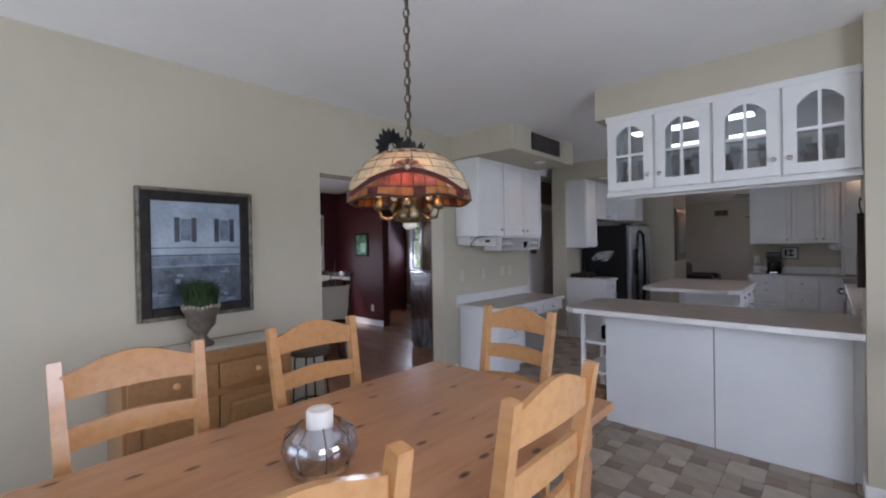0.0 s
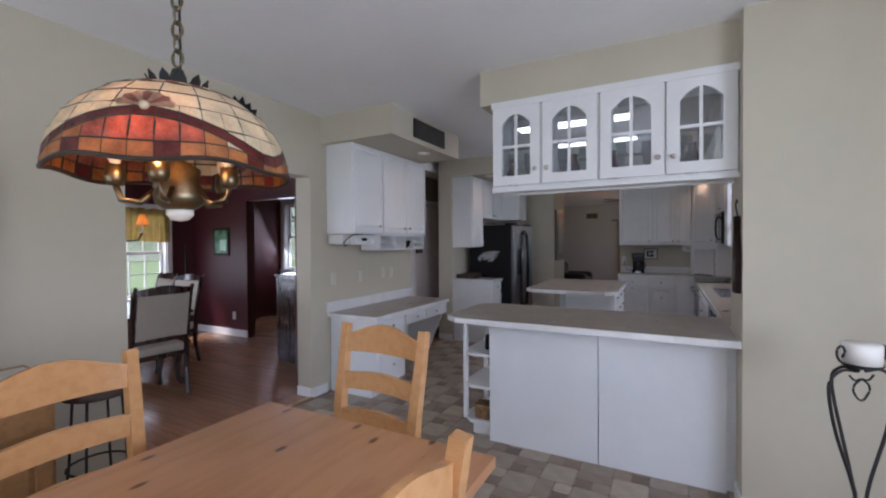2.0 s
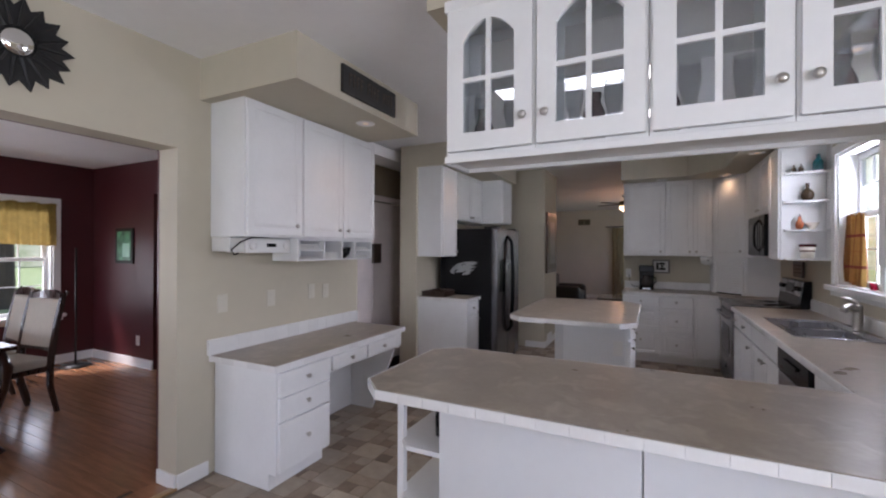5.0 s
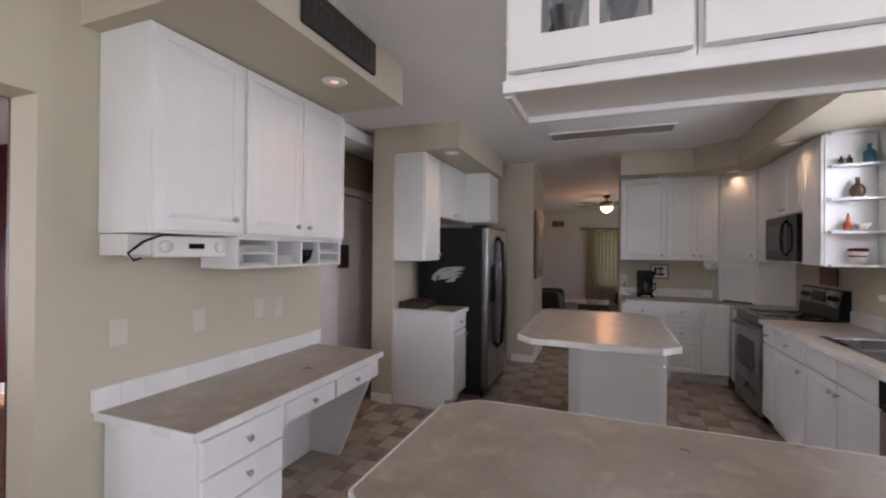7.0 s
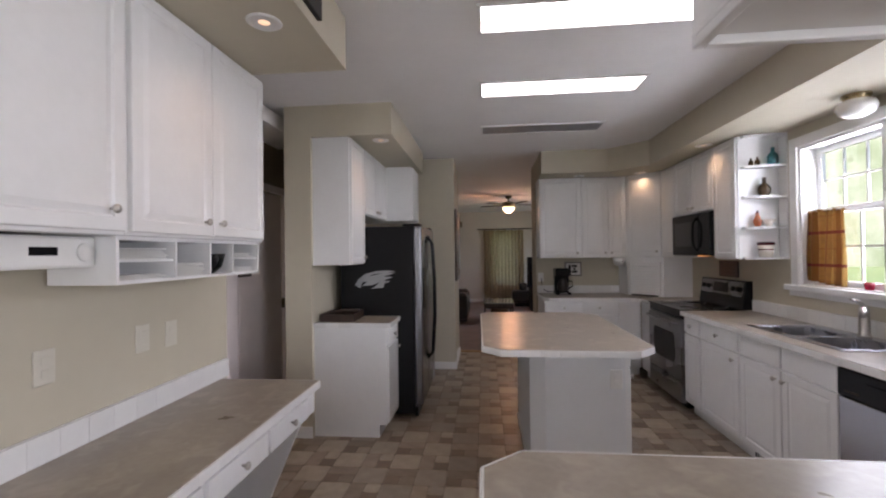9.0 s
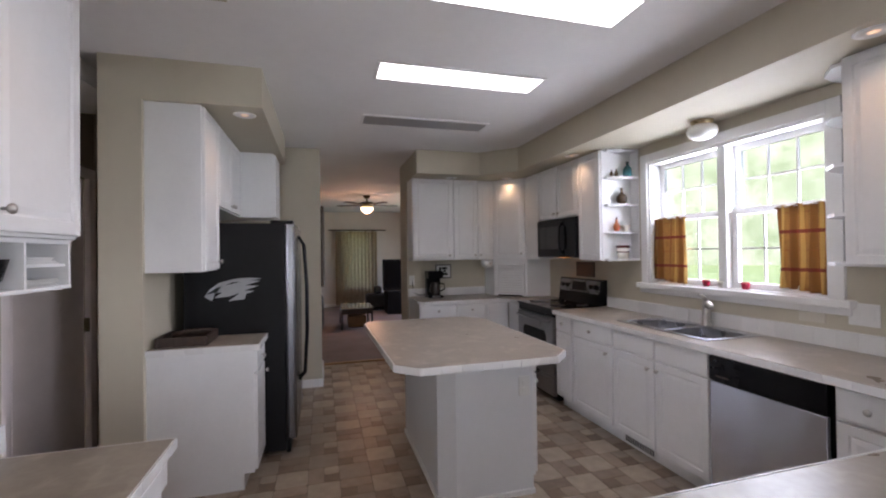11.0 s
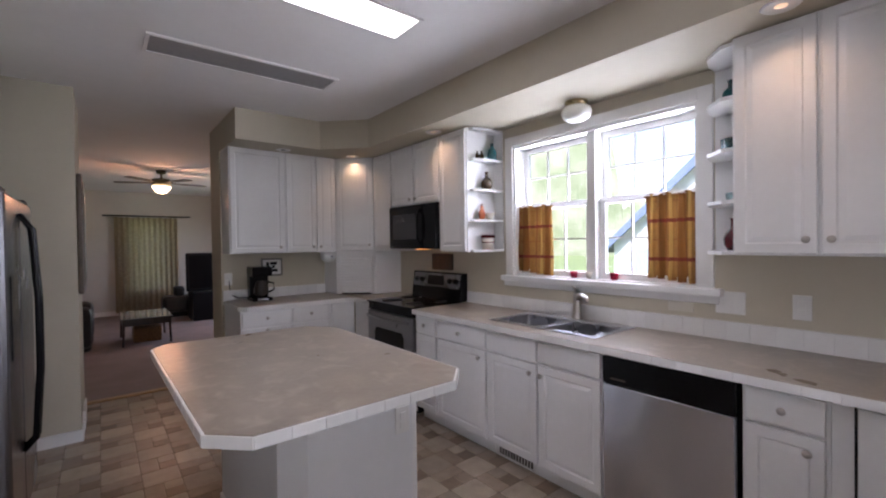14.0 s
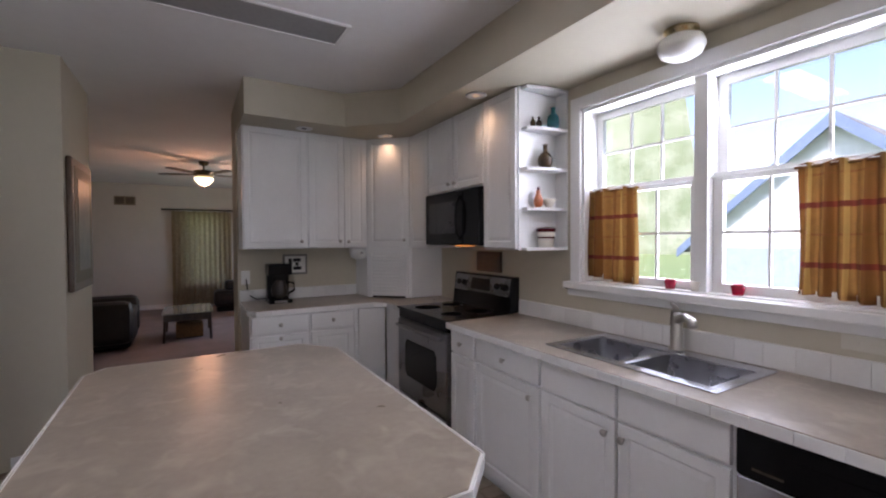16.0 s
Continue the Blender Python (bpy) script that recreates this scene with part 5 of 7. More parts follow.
vase("small_bottle", "tiny dark glass bottle", "bottle", [(r * 0.5, z * 0.5) for r, z in _BOT], M_BROWNG, (0.61, 6.385, shelf_z(3)), "tiny bottles")
vase("bottle", "round brown glass bottle with a thin neck", "bottle", [(0.03, 0), (0.044, 0.025), (0.046, 0.06), (0.03, 0.09), (0.014, 0.1), (0.013, 0.14), (0.018, 0.145), (0.0, 0.146)], M_BROWNG, (0.65, 6.372, shelf_z(2)))
_rs = thing("rooster_dish", "painted ceramic rooster beside a small dish", "figurine", (0.63, 6.38, shelf_z(1)))
part("dish", lathe(bmesh.new(), [(0.02, 0), (0.025, 0.015), (0.05, 0.055), (0.045, 0.055), (0.0, 0.02)], 18, 0.05, -0.01), M_CERAM, _rs, smooth=True)
part("rooster_body", lathe(bmesh.new(), [(0.016, 0), (0.026, 0.02), (0.03, 0.045), (0.02, 0.07), (0.012, 0.09), (0.014, 0.105), (0.0, 0.115)], 14, -0.03, 0.0), mat("rust_glaze", (0.45, 0.12, 0.04), 0.3, var=0.3, scale=40), _rs, smooth=True)
part("comb", prism(bmesh.new(), [(-0.011, 0.105), (-0.006, 0.13), (0.0, 0.118), (0.006, 0.128), (0.011, 0.105)], -0.034, -0.026, "x"), M_REDC, _rs)
_bu = thing("canister", "white canister with a red lid and red lettering band", "canister", (0.65, 6.365, shelf_z(0)))
part("pail", lathe(bmesh.new(), [(0.045, 0), (0.055, 0.1), (0.0, 0.1)], 24), M_CERAM, _bu, smooth=True)
part("lid", lathe(bmesh.new(), [(0.058, 0.095), (0.06, 0.115), (0.05, 0.12), (0.0, 0.121)], 24), M_REDC, _bu, "red plastic lid")
part("band", lathe(bmesh.new(), [(0.0525, 0.055), (0.0535, 0.066), (0.052, 0.066), (0.051, 0.055)], 24), M_REDC, _bu)
vase("vase", "dark red glazed vase with a long neck", "vase", [(0.025, 0), (0.04, 0.025), (0.044, 0.06), (0.032, 0.09), (0.013, 0.11), (0.011, 0.155), (0.016, 0.165), (0.0, 0.165)], M_REDC, (0.7, 4.645, shelf_z(0)))
vase("glass_bowl", "small pale blue glass bowl", "bowl", [(0.02, 0), (0.035, 0.02), (0.04, 0.05), (0.035, 0.05), (0.0, 0.02)], mat("pale_blue_glass", (0.35, 0.5, 0.55), 0.1, trans=0.6), (0.71, 4.645, shelf_z(1)))
vase("tumbler", "teal glass tumbler on the narrow shelf", "glass", [(0.03, 0), (0.036, 0.08), (0.032, 0.08), (0.026, 0.01), (0.0, 0.008)], M_TEAL, (0.68, 4.645, shelf_z(2)), "teal glasses")
vase("tumbler", "teal glass tumbler on the narrow shelf", "glass", [(0.03, 0), (0.036, 0.09), (0.032, 0.09), (0.026, 0.01), (0.0, 0.008)], M_TEAL, (0.745, 4.68, shelf_z(2)), "teal glasses")
vase("bottle", "teal glass bottle on the top shelf", "bottle", _BOT, M_TEAL, (0.72, 4.66, shelf_z(3)))

# stemware in the hanging cabinets
_FLUTE = [(0.032, 0), (0.03, 0.003), (0.005, 0.008), (0.004, 0.07), (0.02, 0.1), (0.034, 0.17), (0.03, 0.235), (0.028, 0.235), (0.03, 0.17), (0.014, 0.1), (0.0, 0.09)]
M_STEM = thin_glass("clear_stemware", (0.9, 0.92, 0.93))
for _x, _y in ((-1.13, 3.35), (-1.02, 3.38), (-0.78, 3.35), (-0.65, 3.38), (-0.42, 3.35), (-0.27, 3.38), (-0.06, 3.35), (0.06, 3.38)):
    solo("wine_glass", lathe(bmesh.new(), _FLUTE, 18), M_STEM, "clear stemmed wine glass in the hanging cabinet", "wine glass", (_x, _y, 1.828), group="stemware", smooth=True)
for _x, _y in ((-1.15, 3.42), (-0.72, 3.42), (-0.48, 3.42), (-0.03, 3.42)):
    vase("dark_vase", "dark red vase in the hanging cabinet", "vase", [(0.03, 0), (0.045, 0.06), (0.038, 0.13), (0.022, 0.17), (0.028, 0.2), (0.0, 0.2)], mat("dark_wine_glaze", (0.06, 0.02, 0.025), 0.25), (_x, _y, 1.828), "dark vases")

# ---- counter things ----
_cm = thing("coffee_maker", "black drip coffee maker with a glass carafe", "coffee maker", (-0.6, 8.3, 0.91))
part("base", boxes((-0.095, 0.095, -0.1, 0.12, 0, 0.035), bevel=0.01), M_BLACK, _cm)
part("tower", boxes((-0.09, 0.09, 0.02, 0.12, 0.035, 0.25), bevel=0.01), M_BLACK, _cm)
part("head", boxes((-0.095, 0.095, -0.1, 0.12, 0.24, 0.335), bevel=0.015), M_BLACK, _cm)
_ca = part("carafe", lathe(bmesh.new(), [(0.05, 0.037), (0.068, 0.07), (0.07, 0.12), (0.05, 0.18), (0.045, 0.2), (0.0, 0.2)], 20, 0, -0.035), mat("dark_carafe_glass", (0.03, 0.025, 0.022), 0.06), _cm, smooth=True)
part("carafe_handle", tube(bmesh.new(), [(0.06, -0.05, 0.18), (0.11, -0.07, 0.17), (0.115, -0.07, 0.11), (0.07, -0.05, 0.08)], 0.009, 8), M_BLACK, _ca, smooth=True)
part("switch_panel", boxes((-0.05, 0.05, -0.103, -0.099, 0.008, 0.028)), M_STEEL, _cm)
part("cord", tube(bmesh.new(), [(-0.09, 0.1, 0.03), (-0.16, 0.16, 0.02), (-0.22, 0.21, 0.06), (-0.235, 0.212, 0.2)], 0.005, 8), M_BLACKM, _cm, smooth=True)
_pf = thing("picture_frame", "small grey framed print under the cabinets", "picture", (-0.42, 8.515, 1.225))
part("frame", boxes((-0.11, 0.11, -0.016, 0, -0.095, 0.095), bevel=0.004), mat("pewter_frame", (0.2, 0.19, 0.18), 0.4, 0.4), _pf)
part("print", boxes((-0.09, 0.09, -0.019, -0.016, -0.075, 0.075)), M_PAPER, _pf)
for _x0, _x1, _z0, _z1 in ((-0.06, -0.03, -0.05, 0.055), (-0.02, 0.05, 0.025, 0.055), (-0.02, 0.055, -0.05, -0.02), (0.0, 0.03, -0.012, 0.018)):
    part("motif", boxes((_x0, _x1, -0.0205, -0.019, _z0, _z1)), M_BLACKM, _pf)
_co = thing("can_opener", "white under-cabinet can opener", "can opener", (0.12, 8.3, UB))
part("case", lathe(bmesh.new(), [(0.085, 0), (0.085, -0.05), (0.07, -0.09), (0.03, -0.11), (0.0, -0.112)], 20), M_PLASTIC, _co, smooth=True)
part("lever", boxes((-0.01, 0.01, -0.095, -0.08, -0.06, -0.04), bevel=0.003), M_STEEL, _co)
_bs = thing("wooden_plaque", "brown wooden plaque leaning above the range", "plaque", (0.782, 7.12, 1.19), -90)
part("board", boxes((-0.16, 0.16, -0.016, 0, 0, 0.16), bevel=0.006), M_WBOARD, _bs)
for _z in (0.04, 0.075, 0.11):
    part("letter_bar", boxes((-0.12, 0.12, -0.018, -0.016, _z, _z + 0.016)), M_SIGNTXT, _bs)
# bottle-shaped board on the end wall
_bb = thing("bottle_board", "dark wooden board cut like a wine bottle", "wall decoration", (0.19, 3.225, 1.16), 90)
_o = [(-0.055, 0), (0.055, 0), (0.06, 0.02), (0.06, 0.2), (0.05, 0.25), (0.032, 0.295), (0.022, 0.33), (0.022, 0.375), (0.028, 0.38), (0.028, 0.412), (-0.028, 0.412), (-0.028, 0.38), (-0.022, 0.375), (-0.022, 0.33), (-0.032, 0.295), (-0.05, 0.25), (-0.06, 0.2), (-0.06, 0.02)]
part("board", prism(bmesh.new(), _o, -0.03, -0.002, "y"), mat("matt_dark_wood", (0.022, 0.013, 0.01), 0.7, var=0.3, scale=12, spec=0.15), _bb).matrix_basis = pose(0, 0, 0, 0, 0, 180)
part("label_patch", boxes((-0.05, 0.05, 0.03, 0.033, 0.06, 0.18)), mat("faded_label", (0.1, 0.08, 0.06), 0.7), _bb)
part("hook", tube(bmesh.new(), [(0, 0.012, 0.408), (0, 0.02, 0.455), (0.012, 0.02, 0.48), (0, 0.018, 0.5), (-0.01, 0.012, 0.485)], 0.004, 8), M_IRON, _bb, smooth=True)
bpy.data.objects["bottle_board"].matrix_basis = pose(0.19, 3.225, 1.16, 0, 0, 90)

# ---- breakfast area ----
TZ = 0.75
_tb = thing("dining_table", "honey pine dining table with dark knots", "table", (-1.17, 0.67, 0))
for _i in range(7):
    _x = -0.525 + _i * 0.15
    part("board", boxes((_x, _x + 0.1498, -1.05, 1.06, TZ - 0.035, TZ), bevel=0.0008), M_PINE, _tb)
part("apron", boxes((-0.46, -0.44, -0.95, 0.96, TZ - 0.13, TZ - 0.036), (0.44, 0.46, -0.95, 0.96, TZ - 0.13, TZ - 0.036), (-0.44, 0.44, -0.95, -0.93, TZ - 0.13, TZ - 0.036), (-0.44, 0.44, 0.94, 0.96, TZ - 0.13, TZ - 0.036)), M_PINE, _tb)
for _x in (-0.43, 0.43):
    for _y in (-0.92, 0.93):
        part("leg", lathe(bmesh.new(), [(0.03, 0), (0.032, 0.05), (0.045, 0.12), (0.04, 0.4), (0.05, 0.5), (0.038, 0.55), (0.05, 0.58), (0.05, TZ - 0.04)], 16, _x, _y), M_PINE, _tb, smooth=True)


def rail(bm, w, z0, z1, arch, y, bow, n=24, t=0.02):
    """A back slat between the posts: bowed backwards, the top edge arched."""
    a = [[], [], [], []]
    for i in range(n + 1):
        u = i / n
        x, yy = -w / 2 + w * u, y + bow * (1 - (2 * u - 1) ** 2)
        top = z1 + arch * max(0.0, 0.5 - 0.5 * math.cos(2 * math.pi * u)) ** (0.7 if arch > 0.03 else 1)
        for k, (dy, z) in enumerate(((0, z0), (0, top), (t, top), (t, z0))):
            a[k].append(bm.verts.new((x, yy + dy, z + 0.007 * (1 - (2 * u - 1) ** 2) * (1 if k in (0, 3) else 0))))
    for i in range(n):
        for k in range(4):
            q = (k + 1) % 4
            bm.faces.new((a[k][i], a[k][i + 1], a[q][i + 1], a[q][i]))
    bm.faces.new([a[k][0] for k in range(4)]), bm.faces.new([a[k][n] for k in (3, 2, 1, 0)])
    bmesh.ops.recalc_face_normals(bm, faces=bm.faces[:])
    return bm


def pine_chair():
    """Faces -y; the back leans to +y. The base is the middle of the seat."""
    c = thing("dining_chair", "honey pine ladder-back dining chair", "chair", (0, 0, 0), 0, "chairs round the pine table")
    part("seat", prism(bmesh.new(), [(-0.22, -0.21), (0.22, -0.21), (0.2, 0.2), (-0.2, 0.2)], 0.435, 0.46), M_CHAIR, c)
    for x in (-0.19, 0.19):
        part("front_leg", lathe(bmesh.new(), [(0.016, 0), (0.024, 0.1), (0.024, 0.436)], 12, x, -0.18), M_CHAIR, c, smooth=True)
    for s in (-1, 1):
        part("back_post", tube(bmesh.new(), [(s * 0.2, 0.23, 0.0), (s * 0.205, 0.2, 0.25), (s * 0.207, 0.2, 0.46), (s * 0.214, 0.225, 0.7), (s * 0.222, 0.265, 0.93), (s * 0.225, 0.285, 1.052)], [0.024, 0.03, 0.032, 0.031, 0.029, 0.027], 4), M_CHAIR, c)
    part("top_rail", rail(bmesh.new(), 0.425, 0.92, 1.005, 0.055, 0.255, 0.018), M_CHAIR, c)
    part("slat", rail(bmesh.new(), 0.415, 0.75, 0.83, 0.012, 0.225, 0.018), M_CHAIR, c)
    part("slat", rail(bmesh.new(), 0.405, 0.59, 0.665, 0.012, 0.2, 0.018), M_CHAIR, c)
    for x in (-0.19, 0.19):
        part("stretcher", tube(bmesh.new(), [(x, -0.18, 0.2), (x * 1.05, 0.21, 0.2)], 0.011, 8), M_CHAIR, c, smooth=True)
    part("stretcher", tube(bmesh.new(), [(-0.19, -0.18, 0.26), (0.19, -0.18, 0.26)], 0.011, 8), M_CHAIR, c, smooth=True)
    return c
_ch = pine_chair()
_ch.matrix_basis = pose(-1.335, 1.775, 0.0, 0, 0, -2.5)
for _x, _y, _r in ((-1.64, 0.3, 90), (-1.645, 1.065, 89), (-0.808, 0.995, -90.5), (-0.85, 0.22, -92)):
    copy_thing(_ch, pose(_x, _y, 0, 0, 0, _r))

# candle jar on the table
_j = thing("candle_jar", "fluted smoked-glass jar holding a white pillar candle", "candle holder", (-1.125, 0.61, TZ))
_j.scale = (1.1, 1.1, 1.2)
M_SMOKE = thin_glass("smoked_glass", (0.74, 0.74, 0.8), 0.45)
_b = bmesh.new()
_prof = [(0.05, 0.0), (0.085, 0.025), (0.1, 0.06), (0.09, 0.095), (0.062, 0.115), (0.055, 0.12)]
_seg = 48
_rings = [[_b.verts.new((r * (1 + 0.07 * abs(math.cos(4 * a))) * math.cos(a), r * (1 + 0.07 * abs(math.cos(4 * a))) * math.sin(a), z)) for a in (2 * math.pi * i / _seg for i in range(_seg))] for r, z in _prof]
for _p, _q in zip(_rings, _rings[1:]):
    for _i in range(_seg):
        _b.faces.new((_p[_i], _p[(_i + 1) % _seg], _q[(_i + 1) % _seg], _q[_i]))
part("bowl", _b, M_SMOKE, _j, smooth=True)
for _i in range(8):
    _a = math.pi / 8 + _i * math.pi / 4
    part("wire_rib", tube(bmesh.new(), [(r * 1.03 * math.cos(_a), r * 1.03 * math.sin(_a), z) for r, z in _prof], 0.002, 6), M_STEELD, _j, smooth=True)
part("candle", lathe(bmesh.new(), [(0.036, 0.006), (0.037, 0.15), (0.033, 0.155), (0.02, 0.148), (0.0, 0.146)], 24), M_WAX, _j, smooth=True)
part("potpourri", lathe(bmesh.new(), [(0.08, 0.004), (0.085, 0.02), (0.05, 0.035), (0.04, 0.036)], 18), M_WICKER, _j)

# sideboard with the urn, the painting and the plant stand
_s = thing("sideboard", "pine sideboard with two drawers over two doors", "sideboard", (-2.66, 0.38, 0), 90)
part("body", boxes((0.02, 0.96, 0.02, 0.41, 0.06, 0.8)), M_SIDE, _s)
part("top", boxes((0, 0.98, -0.01, 0.42, 0.8, 0.83), bevel=0.006), M_SIDE, _s)
part("plinth", boxes((0.01, 0.97, 0.01, 0.41, 0, 0.06), bevel=0.004), M_SIDE, _s)
for _x in (0.04, 0.495):
    _d = part("drawer", raised(0.445, 0.15, rail=0), M_SIDE, _s)
    _d.matrix_basis = pose(_x, 0.02, 0.6)
    _k = part("knob", lathe(bmesh.new(), [(0.01, 0), (0.01, 0.012), (0.02, 0.02), (0.018, 0.03), (0.0, 0.034)], 14), M_CHAIR, _d, smooth=True)
    _k.matrix_basis = pose(0.222, -0.02, 0.075, 90)
    _d = part("door", raised(0.445, 0.46, rail=0.07, deep=0.01), M_SIDE, _s)
    _d.matrix_basis = pose(_x, 0.02, 0.1)
part("cornice", boxes((0.015, 0.965, 0.005, 0.02, 0.765, 0.8), bevel=0.004), M_SIDE, _s)
# thin pale sheet paints in the window's reflection on the glossy top
solo("sideboard_sheen", boxes((0.0, 0.3, 0.0, 0.93, 0, 0.004)), mat("pale_sheen", (0.6, 0.57, 0.5), 0.9, var=0.05, scale=20), "pale sheet for the window sheen on the sideboard", "runner", (-3.0, 0.4, 0.83))
_u = thing("plant_urn", "weathered stone urn planted with short grass", "potted plant", (-2.86, 0.845, 0.834))
_u.scale = (0.92, 0.92, 1.1)
part("urn", lathe(bmesh.new(), [(0.07, 0), (0.075, 0.015), (0.04, 0.04), (0.032, 0.06), (0.05, 0.085), (0.085, 0.12), (0.092, 0.17), (0.1, 0.19), (0.112, 0.2), (0.115, 0.222), (0.1, 0.225), (0.09, 0.2), (0.0, 0.2)], 28), M_POT, _u, smooth=True)
_b = bmesh.new()
for _i in range(26):
    _a = 2 * math.pi * _i / 26
    bmesh.ops.create_icosphere(_b, subdivisions=1, radius=0.013, matrix=pose(0.108 * math.cos(_a), 0.108 * math.sin(_a), 0.225 + 0.004 * math.sin(5 * _a)))
part("pebble_rim", _b, mat("tan_pebbles", (0.36, 0.31, 0.25), 0.7, var=0.3, scale=40), _u, "pale pebbles round the rim")
_b = bmesh.new()
for _i in range(620):
    _a, _r = random.uniform(0, 6.283), 0.09 * math.sqrt(random.random())
    _x, _y = _r * math.cos(_a), _r * math.sin(_a)
    _h = random.uniform(0.09, 0.2) * (1 - 2.5 * _r * _r * 10)
    _l = random.uniform(0.2, 0.9)
    _w = 0.0038
    _d = _a + random.uniform(-1, 1)
    _dx, _dy = math.cos(_d), math.sin(_d)
    _p = [(_x - _dy * _w, _y + _dx * _w, 0.2), (_x + _dy * _w, _y - _dx * _w, 0.2), (_x + _dx * _h * _l * 0.3 + _dy * _w, _y + _dy * _h * _l * 0.3 - _dx * _w, 0.2 + _h * 0.7), (_x + _dx * _h * _l * 0.3 - _dy * _w, _y + _dy * _h * _l * 0.3 + _dx * _w, 0.2 + _h * 0.7), (_x + _dx * _h * _l * 0.7, _y + _dy * _h * _l * 0.7, 0.2 + _h)]
    _v = [_b.verts.new(q) for q in _p]
    _b.faces.new((_v[0], _v[1], _v[2], _v[3])), _b.faces.new((_v[3], _v[2], _v[4]))
tagged(part("grass", _b, M_GRASSP, _u, "short green grass blades"), kind="stuff")

_a = thing("framed_painting", "framed bluish painting of a house front with shuttered windows", "painting", (WX, 0.56, 0.995), 90)
_W, _H = 0.69, 0.83
part("frame", boxes((0, 0.075, -0.035, 0, 0, _H), (_W - 0.075, _W, -0.035, 0, 0, _H), (0.075, _W - 0.075, -0.035, 0, 0, 0.075), (0.075, _W - 0.075, -0.035, 0, _H - 0.075, _H), bevel=0.01), M_CARVED, _a, "carved black and gold frame")
for _p in ((-0.006, 0.018, -0.042, 0, -0.006, _H + 0.006), (_W - 0.018, _W + 0.006, -0.042, 0, -0.006, _H + 0.006), (0.018, _W - 0.018, -0.042, 0, -0.006, 0.018), (0.018, _W - 0.018, -0.042, 0, _H - 0.018, _H + 0.006)):
    part("outer_lip", boxes(_p, bevel=0.006), mat("aged_grey_gilt", (0.16, 0.14, 0.11), 0.4, 0.3, var=0.4, scale=20), _a, "worn grey-brown lip")
part("canvas", boxes((0.07, _W - 0.07, -0.016, -0.004, 0.07, _H - 0.07)), mat("painted_canvas", (0.4, 0.47, 0.56), 0.35, var=0.25, scale=5, color2=(0.2, 0.26, 0.34)), _a)
M_PAINTD = mat("painted_dark", (0.05, 0.06, 0.08), 0.4, var=0.3, scale=12)
M_PAINTM = mat("painted_grey", (0.17, 0.22, 0.29), 0.35, var=0.4, scale=9)
M_PAINTS = mat("painted_street", (0.09, 0.115, 0.155), 0.35, var=0.5, scale=7)
for _x in (0.24, 0.48):
    part("painted_window", boxes((_x, _x + 0.06, -0.0175, -0.016, 0.5, 0.64)), M_PAINTM, _a)
    part("painted_shutter", boxes((_x - 0.035, _x - 0.004, -0.018, -0.016, 0.49, 0.65), (_x + 0.064, _x + 0.095, -0.018, -0.016, 0.49, 0.65)), M_PAINTD, _a)
part("painted_balcony", boxes((0.075, _W - 0.075, -0.0178, -0.016, 0.4, 0.408), (0.075, _W - 0.075, -0.0178, -0.016, 0.45, 0.455)), M_PAINTD, _a)
part("painted_street", boxes((0.07, _W - 0.07, -0.0172, -0.016, 0.07, 0.33)), M_PAINTS, _a)
part("painted_wall_band", boxes((0.07, _W - 0.07, -0.017, -0.016, 0.334, 0.398)), M_PAINTM, _a)
for _i in range(34):
    _x, _z = random.uniform(0.075, 0.55), random.uniform(0.08, 0.29)
    part("painted_stroke", boxes((_x, _x + random.uniform(0.02, 0.07), -0.018 - 0.0001 * _i, -0.0172, _z, _z + random.uniform(0.006, 0.03))), random.choice((M_PAINTD, M_PAINTM, M_PAINTS)), _a)

_st = thing("plant_stand", "black wire stool with a dark round seat", "stool", (-2.83, 1.57, 0))
part("seat", lathe(bmesh.new(), [(0.0, 0.64), (0.1, 0.64), (0.145, 0.65), (0.15, 0.672), (0.13, 0.685), (0.0, 0.688)], 28), mat("dark_brown_seat", (0.05, 0.03, 0.02), 0.5), _st, smooth=True)
for _i in range(4):
    _q = math.pi / 4 + _i * math.pi / 2
    part("leg", tube(bmesh.new(), [(0.11 * math.cos(_q), 0.11 * math.sin(_q), 0.642), (0.13 * math.cos(_q), 0.13 * math.sin(_q), 0.3), (0.16 * math.cos(_q), 0.16 * math.sin(_q), 0.0)], 0.007, 8), M_IRON, _st, smooth=True)
part("ring", tube(bmesh.new(), [(0.133 * math.cos(2 * math.pi * i / 24), 0.133 * math.sin(2 * math.pi * i / 24), 0.28) for i in range(25)], 0.006, 6), M_IRON, _st, smooth=True)

_su = thing("sunburst_mirror", "black metal sunburst with a small round mirror", "wall decoration", (WX, 2.635, 2.375), 90)
_o = []
for _i in range(36):
    _q = 2 * math.pi * _i / 36 + 0.06
    _r = (0.215 if _i % 4 == 0 else 0.205) if _i % 2 == 0 else 0.165
    _o.append((_r * math.cos(_q), _r * math.sin(_q)))
part("ray_plate", prism(bmesh.new(), _o, -0.012, -0.003, "y"), M_IRON, _su)
_b = bmesh.new()
for _i in range(18):
    _q = 2 * math.pi * _i / 18 + 0.06
    tube(_b, [(0.07 * math.cos(_q), -0.014, 0.07 * math.sin(_q)), (0.2 * math.cos(_q), -0.014, 0.2 * math.sin(_q))], [0.012, 0.003], 6)
part("ray_ribs", _b, M_IRON, _su)
_k = part("mirror_dome", lathe(bmesh.new(), [(0.062, 0.0), (0.06, 0.012), (0.045, 0.022), (0.0, 0.028)], 28), M_MIRROR, _su, smooth=True)
_k.matrix_basis = pose(0, -0.012, 0, 90)

